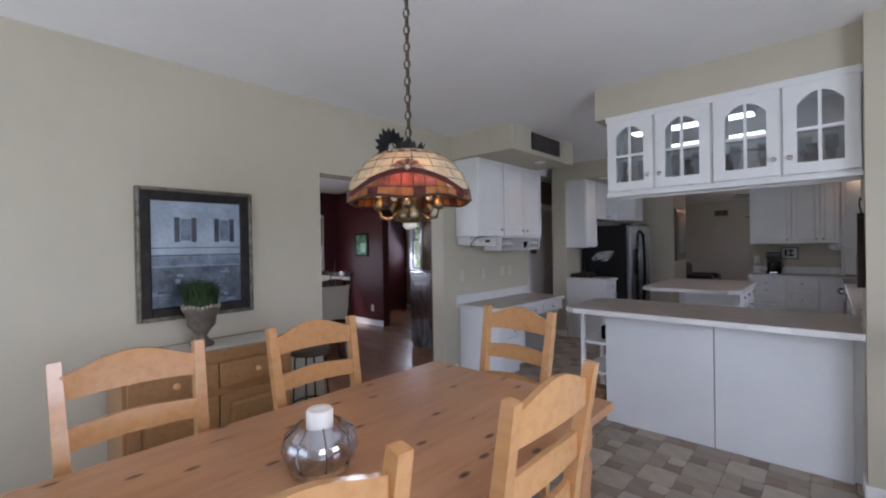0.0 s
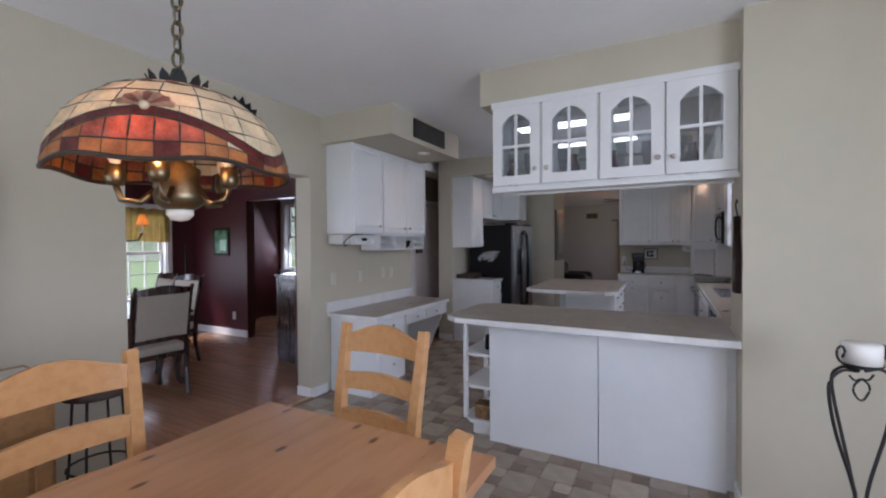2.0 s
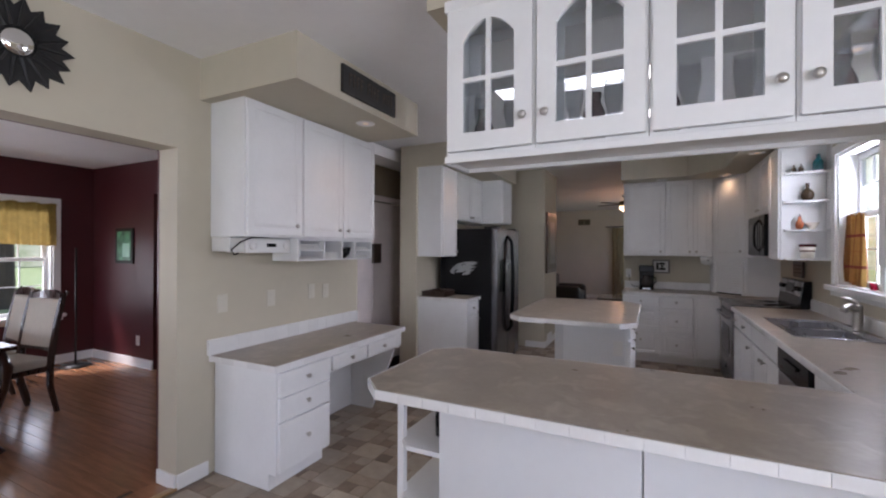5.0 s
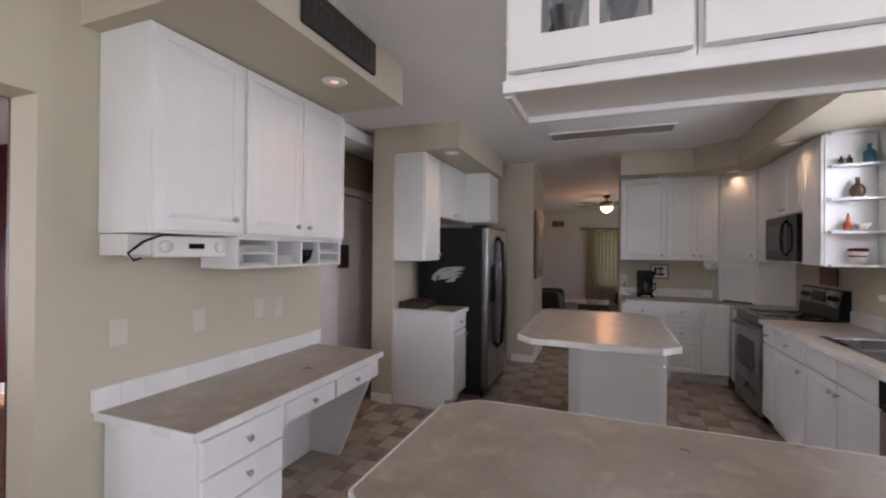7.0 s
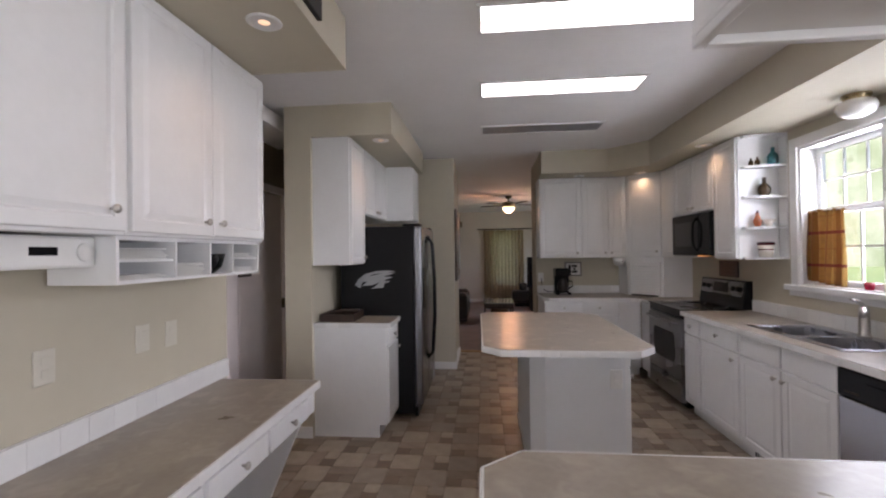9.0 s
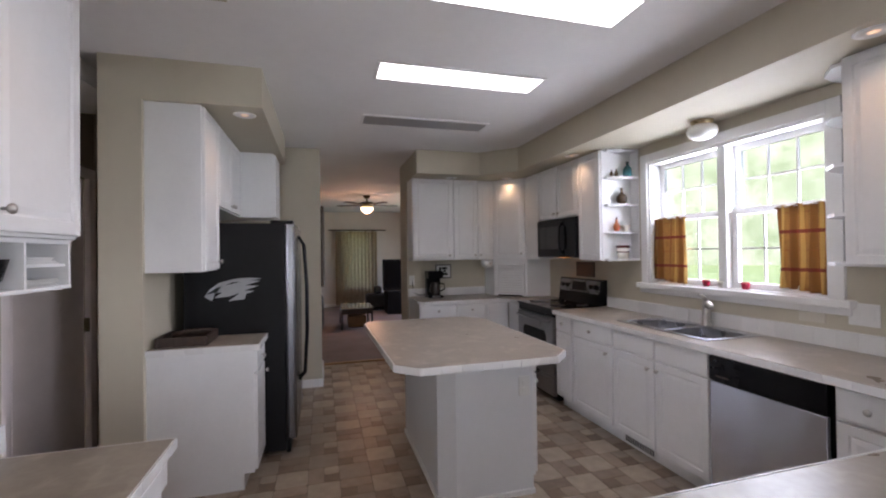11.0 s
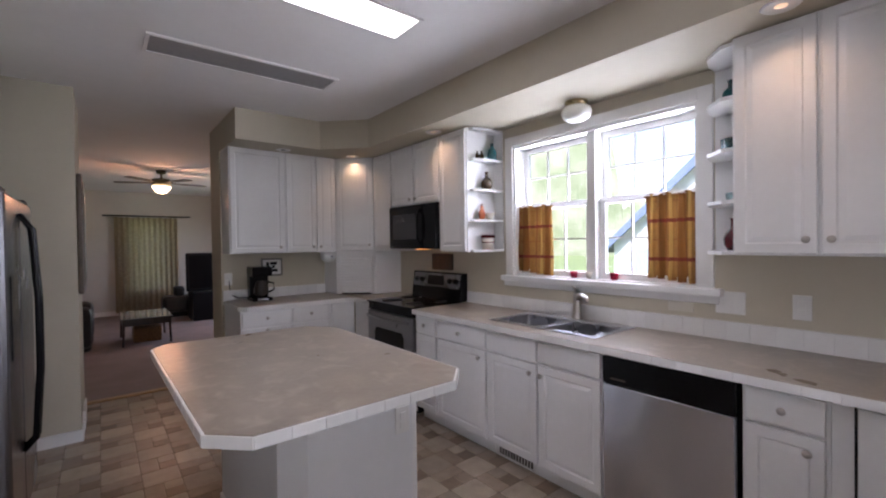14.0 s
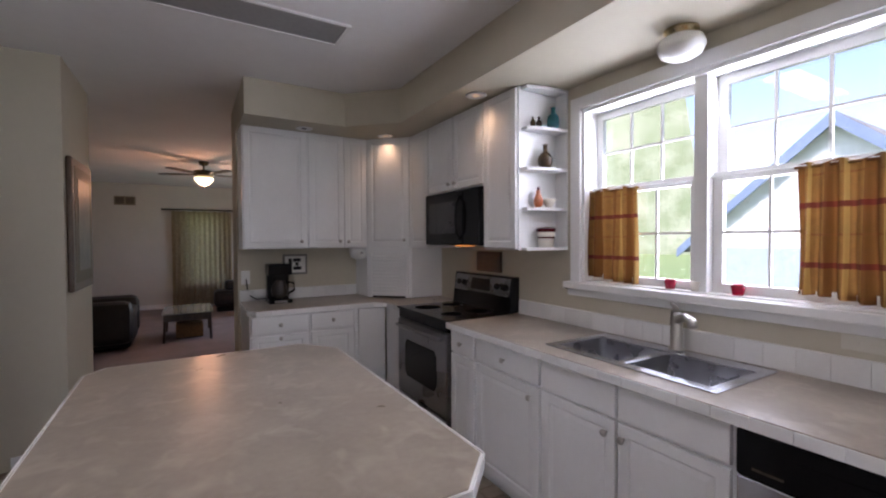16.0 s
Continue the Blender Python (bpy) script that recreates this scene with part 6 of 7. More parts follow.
# iron candle stand
_c = thing("candle_stand", "black iron candle stand with heart scrolls and a white candle", "candle stand", (0.51, 2.66, 0), 30)
_c.scale = (1.1, 1.1, 1.0)
for _s in (-1, 1):
    part("scroll_leg", tube(bmesh.new(), bend([(_s * 0.015, 0, 0.93), (_s * 0.07, 0, 0.935), (_s * 0.112, 0, 0.9), (_s * 0.118, 0, 0.83), (_s * 0.09, 0, 0.68), (_s * 0.035, 0, 0.5), (_s * 0.02, 0, 0.38), (_s * 0.06, 0.02, 0.18), (_s * 0.15, 0.06, 0.005)]), 0.0058, 8), M_IRON, _c, smooth=True)
    part("curl", tube(bmesh.new(), bend([(0, 0, 0.94), (_s * 0.05, 0, 0.95), (_s * 0.085, 0, 0.98), (_s * 0.09, 0, 1.015), (_s * 0.075, 0, 1.03), (_s * 0.062, 0, 1.01), (_s * 0.072, 0, 0.985)]), 0.0042, 8), M_IRON, _c, smooth=True)
    part("heart_scroll", tube(bmesh.new(), bend([(_s * 0.045, 0, 0.915), (_s * 0.025, 0, 0.895), (0, 0, 0.9), (_s * 0.024, 0, 0.88), (_s * 0.03, 0, 0.855), (_s * 0.014, 0, 0.825), (0, 0, 0.815)]), 0.0036, 8), M_IRON, _c, smooth=True)
part("back_leg", tube(bmesh.new(), bend([(0, 0.01, 0.93), (0, 0.08, 0.92), (0, 0.11, 0.83), (0, 0.035, 0.5), (0, 0.03, 0.38), (0, 0.17, 0.005)]), 0.0058, 8), M_IRON, _c, smooth=True)
part("pan", lathe(bmesh.new(), [(0.0, 0.945), (0.05, 0.948), (0.06, 0.962), (0.055, 0.962), (0.0, 0.955)], 24), M_IRON, _c, smooth=True)
part("candle", lathe(bmesh.new(), [(0.054, 0.956), (0.056, 1.035), (0.05, 1.042), (0.0, 1.036)], 24), M_WAX, _c, "white pillar candle", smooth=True)

# ---- stained-glass pendant ----
LX, LY = -1.16, 1.04
_l = thing("pendant_lamp", "stained-glass dome pendant on a brass chain", "pendant lamp", (LX, LY, 1.486))
M_CREAMG = cloth("cream_art_glass", (0.72, 0.62, 0.43), 0.35, var=0.16, scale=22)
M_AMBER = cloth("amber_art_glass", (0.45, 0.19, 0.07), 0.42, var=0.25, scale=25)
M_ROSE = cloth("rose_art_glass", (0.42, 0.17, 0.12), 0.6, var=0.3, scale=25)
M_PEACH = cloth("peach_art_glass", (0.62, 0.36, 0.24), 0.55, var=0.25, scale=25)
M_WINE = cloth("wine_art_glass", (0.14, 0.022, 0.018), 0.3, var=0.3, scale=25)
for _m in (M_CREAMG, M_AMBER, M_ROSE, M_PEACH, M_WINE):
    _m.node_tree.nodes["Principled BSDF"].inputs["Roughness"].default_value = 0.2
    for _k in [k for k in _m.node_tree.links if k.to_socket.name == "Roughness"]:
        _m.node_tree.links.remove(_k)
M_LEAD = mat("lead_came", (0.05, 0.035, 0.025), 0.5, 0.5, var=0.2)
NS = 36
SWAG = 0.875


def dome(u, v, lift=0.0):
    """A point of the shade: u turns round, v goes from the crown (0) to the rim (1)."""
    a = 2 * math.pi * u
    t = v * math.pi * 0.5
    r = 0.035 + 0.203 * math.sin(t * 0.96) + lift
    z = 0.31 - 0.212 * (1 - math.cos(t * 0.93)) - 0.012 * max(0, v - 0.8) / 0.2 * (0.5 + 0.5 * math.cos(12 * math.pi * (u - SWAG))) + lift * 0.5
    return Vector((r * math.cos(a), r * math.sin(a), z))


def swoop(u):
    """Height of the dark swag round the shade: three swags, high at each flower."""
    c = 0.5 + 0.5 * math.cos(6 * math.pi * (u - SWAG))
    return 0.93 - 0.21 * c ** 0.8


def pane(quad, material):
    n = (quad[1] - quad[0]).cross(quad[3] - quad[0]).normalized()
    m0 = sum(quad, Vector()) / 4
    inner = [p + (m0 - p) * 0.03 for p in quad]
    bm = bmesh.new()
    f = [bm.verts.new(p) for p in inner] + [bm.verts.new(p - n * 0.003) for p in inner]
    for ix in ((0, 1, 2, 3), (7, 6, 5, 4), (0, 4, 5, 1), (1, 5, 6, 2), (2, 6, 7, 3), (3, 7, 4, 0)):
        bm.faces.new([f[i] for i in ix])
    bmesh.ops.recalc_face_normals(bm, faces=bm.faces[:])
    part("pane", bm, material, _l)


def panes(u0, u1, lo, hi, material):
    """One pane between two heights given at each side, with its lead along the lower edge."""
    if max(hi[0] - lo[0], hi[1] - lo[1]) < 0.012:
        return
    e = [(u0, lo[0]), (u1, lo[1]), (u1, max(hi[1], lo[1] + 0.002)), (u0, max(hi[0], lo[0] + 0.002))]
    pane([dome(*q) for q in e], material)
    tube(_leads, [dome(*e[3], 0.001), dome(*e[2], 0.001)], 0.0028, 5)


_leads = bmesh.new()
LEVELS = (0.0, 0.16, 0.29, 0.36, 0.52, 0.66, 0.8, 0.92)
for _s in range(NS // 2):  # wide cream panes above the swag
    _u0, _u1 = 2 * _s / NS, 2 * (_s + 1) / NS
    _um = (_u0 + _u1) / 2
    _w0, _wm, _w1 = swoop(_u0) - 0.03, swoop(_um) - 0.03, swoop(_u1) - 0.03
    for _k, (_a0, _a1) in enumerate(zip(LEVELS, LEVELS[1:])):
        if _k == 2:  # the narrow band of small brown and cream pieces
            panes(_u0, _um, (_a0, _a0), (_a1, _a1), M_ROSE)
            panes(_um, _u1, (_a0, _a0), (_a1, _a1), M_CREAMG)
        elif _a1 < min(_w0, _w1, _wm):
            panes(_u0, _u1, (_a0, _a0), (_a1, _a1), M_CREAMG)
        else:
            panes(_u0, _um, (min(_a0, _w0), min(_a0, _wm)), (min(_a1, _w0), min(_a1, _wm)), M_CREAMG)
            panes(_um, _u1, (min(_a0, _wm), min(_a0, _w1)), (min(_a1, _wm), min(_a1, _w1)), M_CREAMG)
for _s in range(NS):  # the swag and what hangs under it
    _u0, _u1 = _s / NS, (_s + 1) / NS
    _w0, _w1 = swoop(_u0), swoop(_u1)
    panes(_u0, _u1, (_w0 - 0.03, _w1 - 0.03), (min(1, _w0 + 0.035), min(1, _w1 + 0.035)), M_WINE)
    _d = abs(((_u0 + _u1) / 2 - SWAG + 1 / 6) % (1 / 3) - 1 / 6) * NS
    _fan = M_ROSE if _d < 3.6 and _s % 2 else M_AMBER if _d < 3.6 else M_CREAMG if _s % 3 else M_AMBER
    _m0, _m1 = max(0.91, min(1, _w0 + 0.035)), max(0.91, min(1, _w1 + 0.035))
    panes(_u0, _u1, (min(1, _w0 + 0.035), min(1, _w1 + 0.035)), (_m0, _m1), M_ROSE if _d < 1.2 else _fan)
    panes(_u0, _u1, (_m0, _m1), (1.0, 1.0), M_AMBER if _s % 4 else M_WINE)
for _f3 in range(3):  # a fan-shaped flower on each peak of the swag
    _uc, _vc = SWAG + _f3 / 3, 0.69
    for _k in range(7):
        _b = bmesh.new()
        _a0, _a1 = math.pi * (0.02 + 0.96 * _k / 7), math.pi * (0.02 + 0.96 * (_k + 1) / 7)
        _q = [(_uc + 0.006 * math.cos(_a0), _vc - 0.02 * math.sin(_a0)), (_uc + 0.035 * math.cos(_a0), _vc - 0.13 * math.sin(_a0)), (_uc + 0.039 * math.cos((_a0 + _a1) / 2), _vc - 0.145 * math.sin((_a0 + _a1) / 2)), (_uc + 0.035 * math.cos(_a1), _vc - 0.13 * math.sin(_a1)), (_uc + 0.006 * math.cos(_a1), _vc - 0.02 * math.sin(_a1))]
        _hi, _lo = [_b.verts.new(dome(u, v, 0.005)) for u, v in _q], [_b.verts.new(dome(u, v, 0.001)) for u, v in _q]
        _b.faces.new(_hi), _b.faces.new(_lo[::-1])
        for _i in range(5):
            _b.faces.new((_hi[_i], _lo[_i], _lo[(_i + 1) % 5], _hi[(_i + 1) % 5]))
        bmesh.ops.recalc_face_normals(_b, faces=_b.faces[:])
        part("petal", _b, M_ROSE if _k % 2 else M_PEACH, _l)
    _b = bmesh.new()
    bmesh.ops.create_icosphere(_b, subdivisions=2, radius=0.009, matrix=Matrix.Translation(dome(_uc, _vc, 0.004)))
    part("glass_bead", _b, M_CREAMG, _l, smooth=True)
tagged(part("lead_came", _leads, M_LEAD, _l), kind="stuff")
_b = bmesh.new()
for _s in range(NS):
    _v0 = 0.0 if _s % 2 == 0 else 0.29
    if _s % 2:
        tube(_b, [dome(_s / NS, 0.29), dome(_s / NS, 0.36)], 0.0018, 5)
        _v0 = swoop(_s / NS) - 0.03
    tube(_b, [dome(_s / NS, _v0 + (1 - _v0) * k / 10) for k in range(11)], 0.0028, 5)
tagged(part("lead_meridians", _b, M_LEAD, _l), kind="stuff")
part("rim_band", tube(bmesh.new(), [dome(k / 96, 1.0) for k in range(97)], 0.005, 6), M_LEAD, _l)
part("crown_cap", lathe(bmesh.new(), [(0.05, 0.305), (0.045, 0.32), (0.02, 0.33), (0.012, 0.36), (0.0, 0.365)], 20), M_IRON, _l, smooth=True)
for _i in range(11):
    _k = part("crown_petal", prism(bmesh.new(), [(-0.014, 0), (0.014, 0), (0.01, 0.022), (0.0, 0.036), (-0.01, 0.022)], -0.003, 0.0, "y"), M_IRON, _l)
    _k.matrix_basis = pose(0, 0, 0.31, 0, 0, _i * 360 / 11) @ pose(0, -0.046, 0, 28)
part("stem_column", lathe(bmesh.new(), [(0.03, 0.035), (0.05, 0.05), (0.055, 0.07), (0.04, 0.1), (0.045, 0.13), (0.012, 0.15), (0.01, 0.315)], 20), M_ABRASS, _l, smooth=True)
part("finial", lathe(bmesh.new(), [(0.0, 0.008), (0.018, 0.012), (0.029, 0.024), (0.028, 0.036), (0.0, 0.04)], 20), M_CERAM, _l, smooth=True)
for _i in range(5):
    _q = 2 * math.pi * _i / 5 + 0.42
    _c2, _s2 = math.cos(_q), math.sin(_q)
    part("arm", tube(bmesh.new(), [(0.045 * _c2, 0.045 * _s2, 0.08), (0.075 * _c2, 0.075 * _s2, 0.05), (0.11 * _c2, 0.11 * _s2, 0.055), (0.12 * _c2, 0.12 * _s2, 0.09)], 0.007, 8), M_ABRASS, _l, smooth=True)
    part("socket", lathe(bmesh.new(), [(0.015, 0.085), (0.02, 0.1), (0.018, 0.13), (0.0, 0.132)], 14, 0.12 * _c2, 0.12 * _s2), M_ABRASS, _l, smooth=True)
    part("bulb", lathe(bmesh.new(), [(0.008, 0.13), (0.016, 0.15), (0.014, 0.175), (0.0, 0.19)], 14, 0.12 * _c2, 0.12 * _s2), M_BULB if _i == 4 else M_FROST, _l, "lit candle bulb" if _i == 4 else "unlit candle bulb", smooth=True)
lamp("pendant_light", "POINT", 1.3, pose(LX + 0.108, LY - 0.12, 1.66), (1.0, 0.5, 0.2), radius=0.02)
_ch2 = thing("lamp_chain", "dark brass chain hanging from the ceiling", "chain", (LX, LY, 1.85))
_link = mesh_of(tube(bmesh.new(), [(0.011 * math.cos(2 * math.pi * i / 14), 0, 0.022 + 0.02 * math.sin(2 * math.pi * i / 14)) for i in range(15)], 0.0034, 6), "link", M_ABRASS, True)
_n = int((CEIL - 1.85) / 0.033)
for _i in range(_n):
    shared("link", _link, _ch2, pose(0, 0, _i * 0.033, 0, 0, 90 * (_i % 2) + 30))
part("canopy", lathe(bmesh.new(), [(0.0, CEIL - 1.85 - 0.03), (0.03, CEIL - 1.85 - 0.025), (0.055, CEIL - 1.85)], 24), M_ABRASS, _ch2, smooth=True)
part("cord", tube(bmesh.new(), [(0.004, 0.004, 0), (0.004, 0.004, CEIL - 1.87)], 0.0025, 6), M_BLACKM, _ch2)

# ---- dining room ----
_t = thing("formal_table", "dark mahogany dining table with cabriole legs", "table", (-5.45, 2.6, 0))
part("tabletop", boxes((-0.9, 0.9, -0.55, 0.55, 0.73, 0.76), bevel=0.008), M_DARKW, _t)
part("apron", boxes((-0.8, 0.8, -0.46, -0.44, 0.63, 0.73), (-0.8, 0.8, 0.44, 0.46, 0.63, 0.73), (-0.8, -0.78, -0.44, 0.44, 0.63, 0.73), (0.78, 0.8, -0.44, 0.44, 0.63, 0.73)), M_DARKW, _t)
for _x in (-1, 1):
    for _y in (-1, 1):
        part("leg", tube(bmesh.new(), [(_x * 0.8, _y * 0.46, 0.72), (_x * 0.83, _y * 0.49, 0.6), (_x * 0.82, _y * 0.48, 0.45), (_x * 0.77, _y * 0.44, 0.2), (_x * 0.78, _y * 0.45, 0.06), (_x * 0.82, _y * 0.48, 0.0)], [0.05, 0.055, 0.04, 0.026, 0.024, 0.035], 10), M_DARKW, _t, smooth=True)


def formal_chair():
    c = thing("formal_chair", "dark wooden dining chair with a cream upholstered back", "chair", (0, 0, 0), 0, "formal dining chairs")
    part("seat", boxes((-0.26, 0.26, -0.25, 0.25, 0.42, 0.5), bevel=0.025), M_CREAMF, c)
    part("seat_rail", boxes((-0.265, 0.265, -0.255, 0.255, 0.38, 0.425), bevel=0.008), M_DARKW, c)
    for s in (-1, 1):
        part("back_post", tube(bmesh.new(), [(s * 0.24, 0.3, 0.0), (s * 0.25, 0.24, 0.25), (s * 0.255, 0.24, 0.45), (s * 0.255, 0.28, 0.75), (s * 0.255, 0.33, 1.0), (s * 0.26, 0.37, 1.06)], [0.022, 0.026, 0.03, 0.026, 0.026, 0.018], 8), M_DARKW, c)
        part("front_leg", tube(bmesh.new(), [(s * 0.23, -0.22, 0.4), (s * 0.25, -0.245, 0.3), (s * 0.22, -0.215, 0.1), (s * 0.23, -0.23, 0.0)], [0.035, 0.034, 0.018, 0.024], 8), M_DARKW, c)
    part("top_rail", rail(bmesh.new(), 0.5, 0.98, 1.04, 0.03, 0.31, 0.04, t=0.035), M_DARKW, c)
    part("bottom_rail", rail(bmesh.new(), 0.5, 0.54, 0.585, 0.0, 0.235, 0.03, t=0.035), M_DARKW, c)
    part("back_pad", prism(bmesh.new(), [(0.24, 0.58), (0.31, 0.99), (0.36, 0.99), (0.29, 0.58)], -0.235, 0.235, "x"), M_CREAMF, c, "cream upholstered back")
    return c
_fc0 = formal_chair()
_slim = Matrix.Diagonal((0.92, 1, 1, 1))
_fc0.matrix_basis = pose(-4.56, 2.7, 0, 0, 0, -94) @ _slim
for _x, _y, _r in ((-5.42, 3.32, 8), (-6.0, 3.35, -4), (-5.2, 1.85, 180)):
    copy_thing(_fc0, pose(_x, _y, 0, 0, 0, _r) @ _slim)

_cl = thing("chandelier", "dark iron chandelier with small amber shades", "chandelier", (-5.33, 2.62, 1.45))
part("column", lathe(bmesh.new(), [(0.0, 0), (0.03, 0.02), (0.05, 0.1), (0.02, 0.2), (0.03, 0.3), (0.012, 0.34), (0.01, 1.05)], 16), M_IRON, _cl, smooth=True)
M_BULB2 = mat("lit_candle_bulb", (1, 0.9, 0.7), 0.5, var=0, emit=(1.0, 0.6, 0.26, 9.0))
M_SHADE2 = cloth("amber_shade", (0.75, 0.4, 0.12), 0.5, var=0.1)
for _i in range(6):
    _q = 2 * math.pi * _i / 6 + 0.09
    _c2, _s2 = math.cos(_q), math.sin(_q)
    part("arm", tube(bmesh.new(), [(0.03 * _c2, 0.03 * _s2, 0.12), (0.18 * _c2, 0.18 * _s2, 0.02), (0.36 * _c2, 0.36 * _s2, 0.04), (0.4 * _c2, 0.4 * _s2, 0.13)], 0.009, 8), M_IRON, _cl, smooth=True)
    part("shade", lathe(bmesh.new(), [(0.065, 0.2), (0.06, 0.21), (0.03, 0.32)], 18, 0.4 * _c2, 0.4 * _s2), M_SHADE2, _cl, smooth=True)
    part("candle_tube", lathe(bmesh.new(), [(0.025, 0.12), (0.012, 0.14), (0.011, 0.22), (0.0, 0.22)], 12, 0.4 * _c2, 0.4 * _s2), M_CERAM, _cl)
    part("bulb", lathe(bmesh.new(), [(0.006, 0.22), (0.013, 0.24), (0.0, 0.28)], 12, 0.4 * _c2, 0.4 * _s2), M_BULB2, _cl, smooth=True)
part("canopy", lathe(bmesh.new(), [(0.01, 1.0), (0.06, 1.05)], 18), M_IRON, _cl)
lamp("chandelier_light", "POINT", 0.9, pose(-5.33, 2.62, 1.85), (1.0, 0.65, 0.35), radius=0.2)
curtain("valance", "gathered gold valance over the dining window", 0.8, 0.5, M_VALANCE, (DX + 0.06, 3.57, 1.99), 90, 9, 0.018)
_g = thing("framed_print", "small framed green landscape print on the red wall", "picture", (-6.45, DY, 1.48))
part("frame", boxes((-0.19, 0.19, -0.02, 0, -0.22, 0.22), bevel=0.004), M_CARVED, _g)
part("print", boxes((-0.15, 0.15, -0.023, -0.02, -0.18, 0.18)), mat("green_print", (0.1, 0.3, 0.16), 0.3, var=0.5, scale=9), _g)
part("print_sky", boxes((-0.02, 0.13, -0.0245, -0.023, -0.14, 0.03)), mat("pale_green_print", (0.35, 0.6, 0.45), 0.3, var=0.1), _g)
_h = thing("hall_cabinet", "tall dark wooden cabinet in the foyer opening", "cabinet", (-4.4, 4.09, 0))
part("body", boxes((0, 0.95, 0, 0.42, 0.06, 1.04)), M_DARKW, _h)
part("top", boxes((-0.02, 0.97, -0.02, 0.44, 1.04, 1.07), bevel=0.006), M_DARKW, _h)
part("plinth", boxes((0.01, 0.94, 0.01, 0.41, 0, 0.06)), M_DARKW, _h)
for _x in (0.02, 0.48):
    _d = part("door", raised(0.45, 0.92), M_DARKW, _h)
    _d.matrix_basis = pose(_x, 0, 0.1)
_fl = thing("floor_lamp", "thin dark floor lamp in the dining room corner", "floor lamp", (-6.85, 4.45, 0))
part("base", lathe(bmesh.new(), [(0.15, 0), (0.15, 0.02), (0.03, 0.035), (0.0, 0.036)], 24), M_IRON, _fl, smooth=True)
part("pole", tube(bmesh.new(), [(0, 0, 0.03), (0, 0, 1.45)], 0.011, 10), M_IRON, _fl, smooth=True)
_vn = thing("wall_vine", "brown dried vine hanging on the foyer wall", "wall decoration", (-5.5, 6.58, 1.6))
for _i in range(5):
    _x = random.uniform(-0.12, 0.12)
    part("tendril", tube(bmesh.new(), [(_x, 0, 0.3), (_x + 0.1, -0.03, 0.15), (_x - 0.04, -0.03, -0.05), (_x - 0.15, -0.02, -0.25)], [0.02, 0.03, 0.025, 0.008], 7), M_WICKER, _vn)

# ---- living room ----
_f = thing("ceiling_fan", "dark five-blade ceiling fan with a lit bowl", "ceiling fan", (-1.06, 11.85, CEIL))
part("canopy", lathe(bmesh.new(), [(0.07, 0), (0.06, -0.05), (0.015, -0.06), (0.014, -0.12)], 20), M_ABRASS, _f, smooth=True)
part("motor", lathe(bmesh.new(), [(0.02, -0.12), (0.13, -0.14), (0.15, -0.19), (0.12, -0.23), (0.05, -0.24), (0.0, -0.24)], 24), M_ABRASS, _f, smooth=True)
for _i in range(5):
    _b = prism(bmesh.new(), [(0.14, -0.04), (0.3, -0.065), (0.62, -0.07), (0.66, 0.0), (0.62, 0.07), (0.3, 0.065), (0.14, 0.04)], -0.195, -0.187)
    _k = part("blade", _b, M_DARKW, _f)
    _k.matrix_basis = pose(0, 0, 0, 0, 0, 72 * _i + 10)
part("light_bowl", lathe(bmesh.new(), [(0.13, -0.25), (0.12, -0.29), (0.06, -0.35), (0.0, -0.365)], 24), M_SHADEGLOW, _f, "lit frosted glass bowl", smooth=True)
lamp("fan_light", "POINT", 6.5, pose(-1.06, 11.85, 2.2), (1.0, 0.5, 0.26), radius=0.1)
curtain("drape", "olive-beige sheer drape over the living room window", 1.15, 2.05, M_DRAPE, (-1.6, 15.2, 2.1), 0, 12, 0.03)
solo("drape_rod", tube(bmesh.new(), [(-1.78, 15.2, 2.13), (-0.2, 15.2, 2.13)], 0.014, 8), M_IRON, "dark metal curtain rod with drapes", "curtain rod")
_ac = thing("armchair", "black leather armchair with rounded arms", "armchair", (-2.36, 11.75, 0), 90)
part("base", boxes((-0.45, 0.45, -0.42, 0.45, 0.05, 0.42), bevel=0.05), M_LEATHER, _ac)
part("seat_cushion", boxes((-0.3, 0.3, -0.44, 0.25, 0.38, 0.54), bevel=0.06), M_LEATHER, _ac)
part("back_cushion", boxes((-0.38, 0.38, 0.15, 0.48, 0.4, 0.92), bevel=0.09), M_LEATHER, _ac)
for _s in (-1, 1):
    part("arm", boxes((_s * 0.4 - 0.13, _s * 0.4 + 0.13, -0.44, 0.4, 0.1, 0.66), bevel=0.09), M_LEATHER, _ac)
_ct = thing("coffee_table", "glass-topped coffee table on thin dark legs", "coffee table", (-1.3, 12.0, 0))
part("glass_top", boxes((-0.32, 0.32, -0.45, 0.45, 0.4, 0.415), bevel=0.004), mat("table_glass", (0.25, 0.27, 0.26), 0.05, var=0.02), _ct)
part("frame", boxes((-0.3, 0.3, -0.43, -0.4, 0.3, 0.4), (-0.3, 0.3, 0.4, 0.43, 0.3, 0.4), (-0.3, -0.27, -0.4, 0.4, 0.3, 0.4), (0.27, 0.3, -0.4, 0.4, 0.3, 0.4)), M_WBOARD, _ct)
for _x in (-0.28, 0.28):
    for _y in (-0.41, 0.41):
        part("leg", tube(bmesh.new(), [(_x, _y, 0.4), (_x * 1.05, _y * 1.05, 0)], 0.016, 8), M_WBOARD, _ct)
solo("storage_box", boxes((-0.18, 0.18, -0.2, 0.2, 0, 0.22), bevel=0.02), M_WICKER, "dark woven box under the coffee table", "basket", (-1.28, 12.0, 0.006))
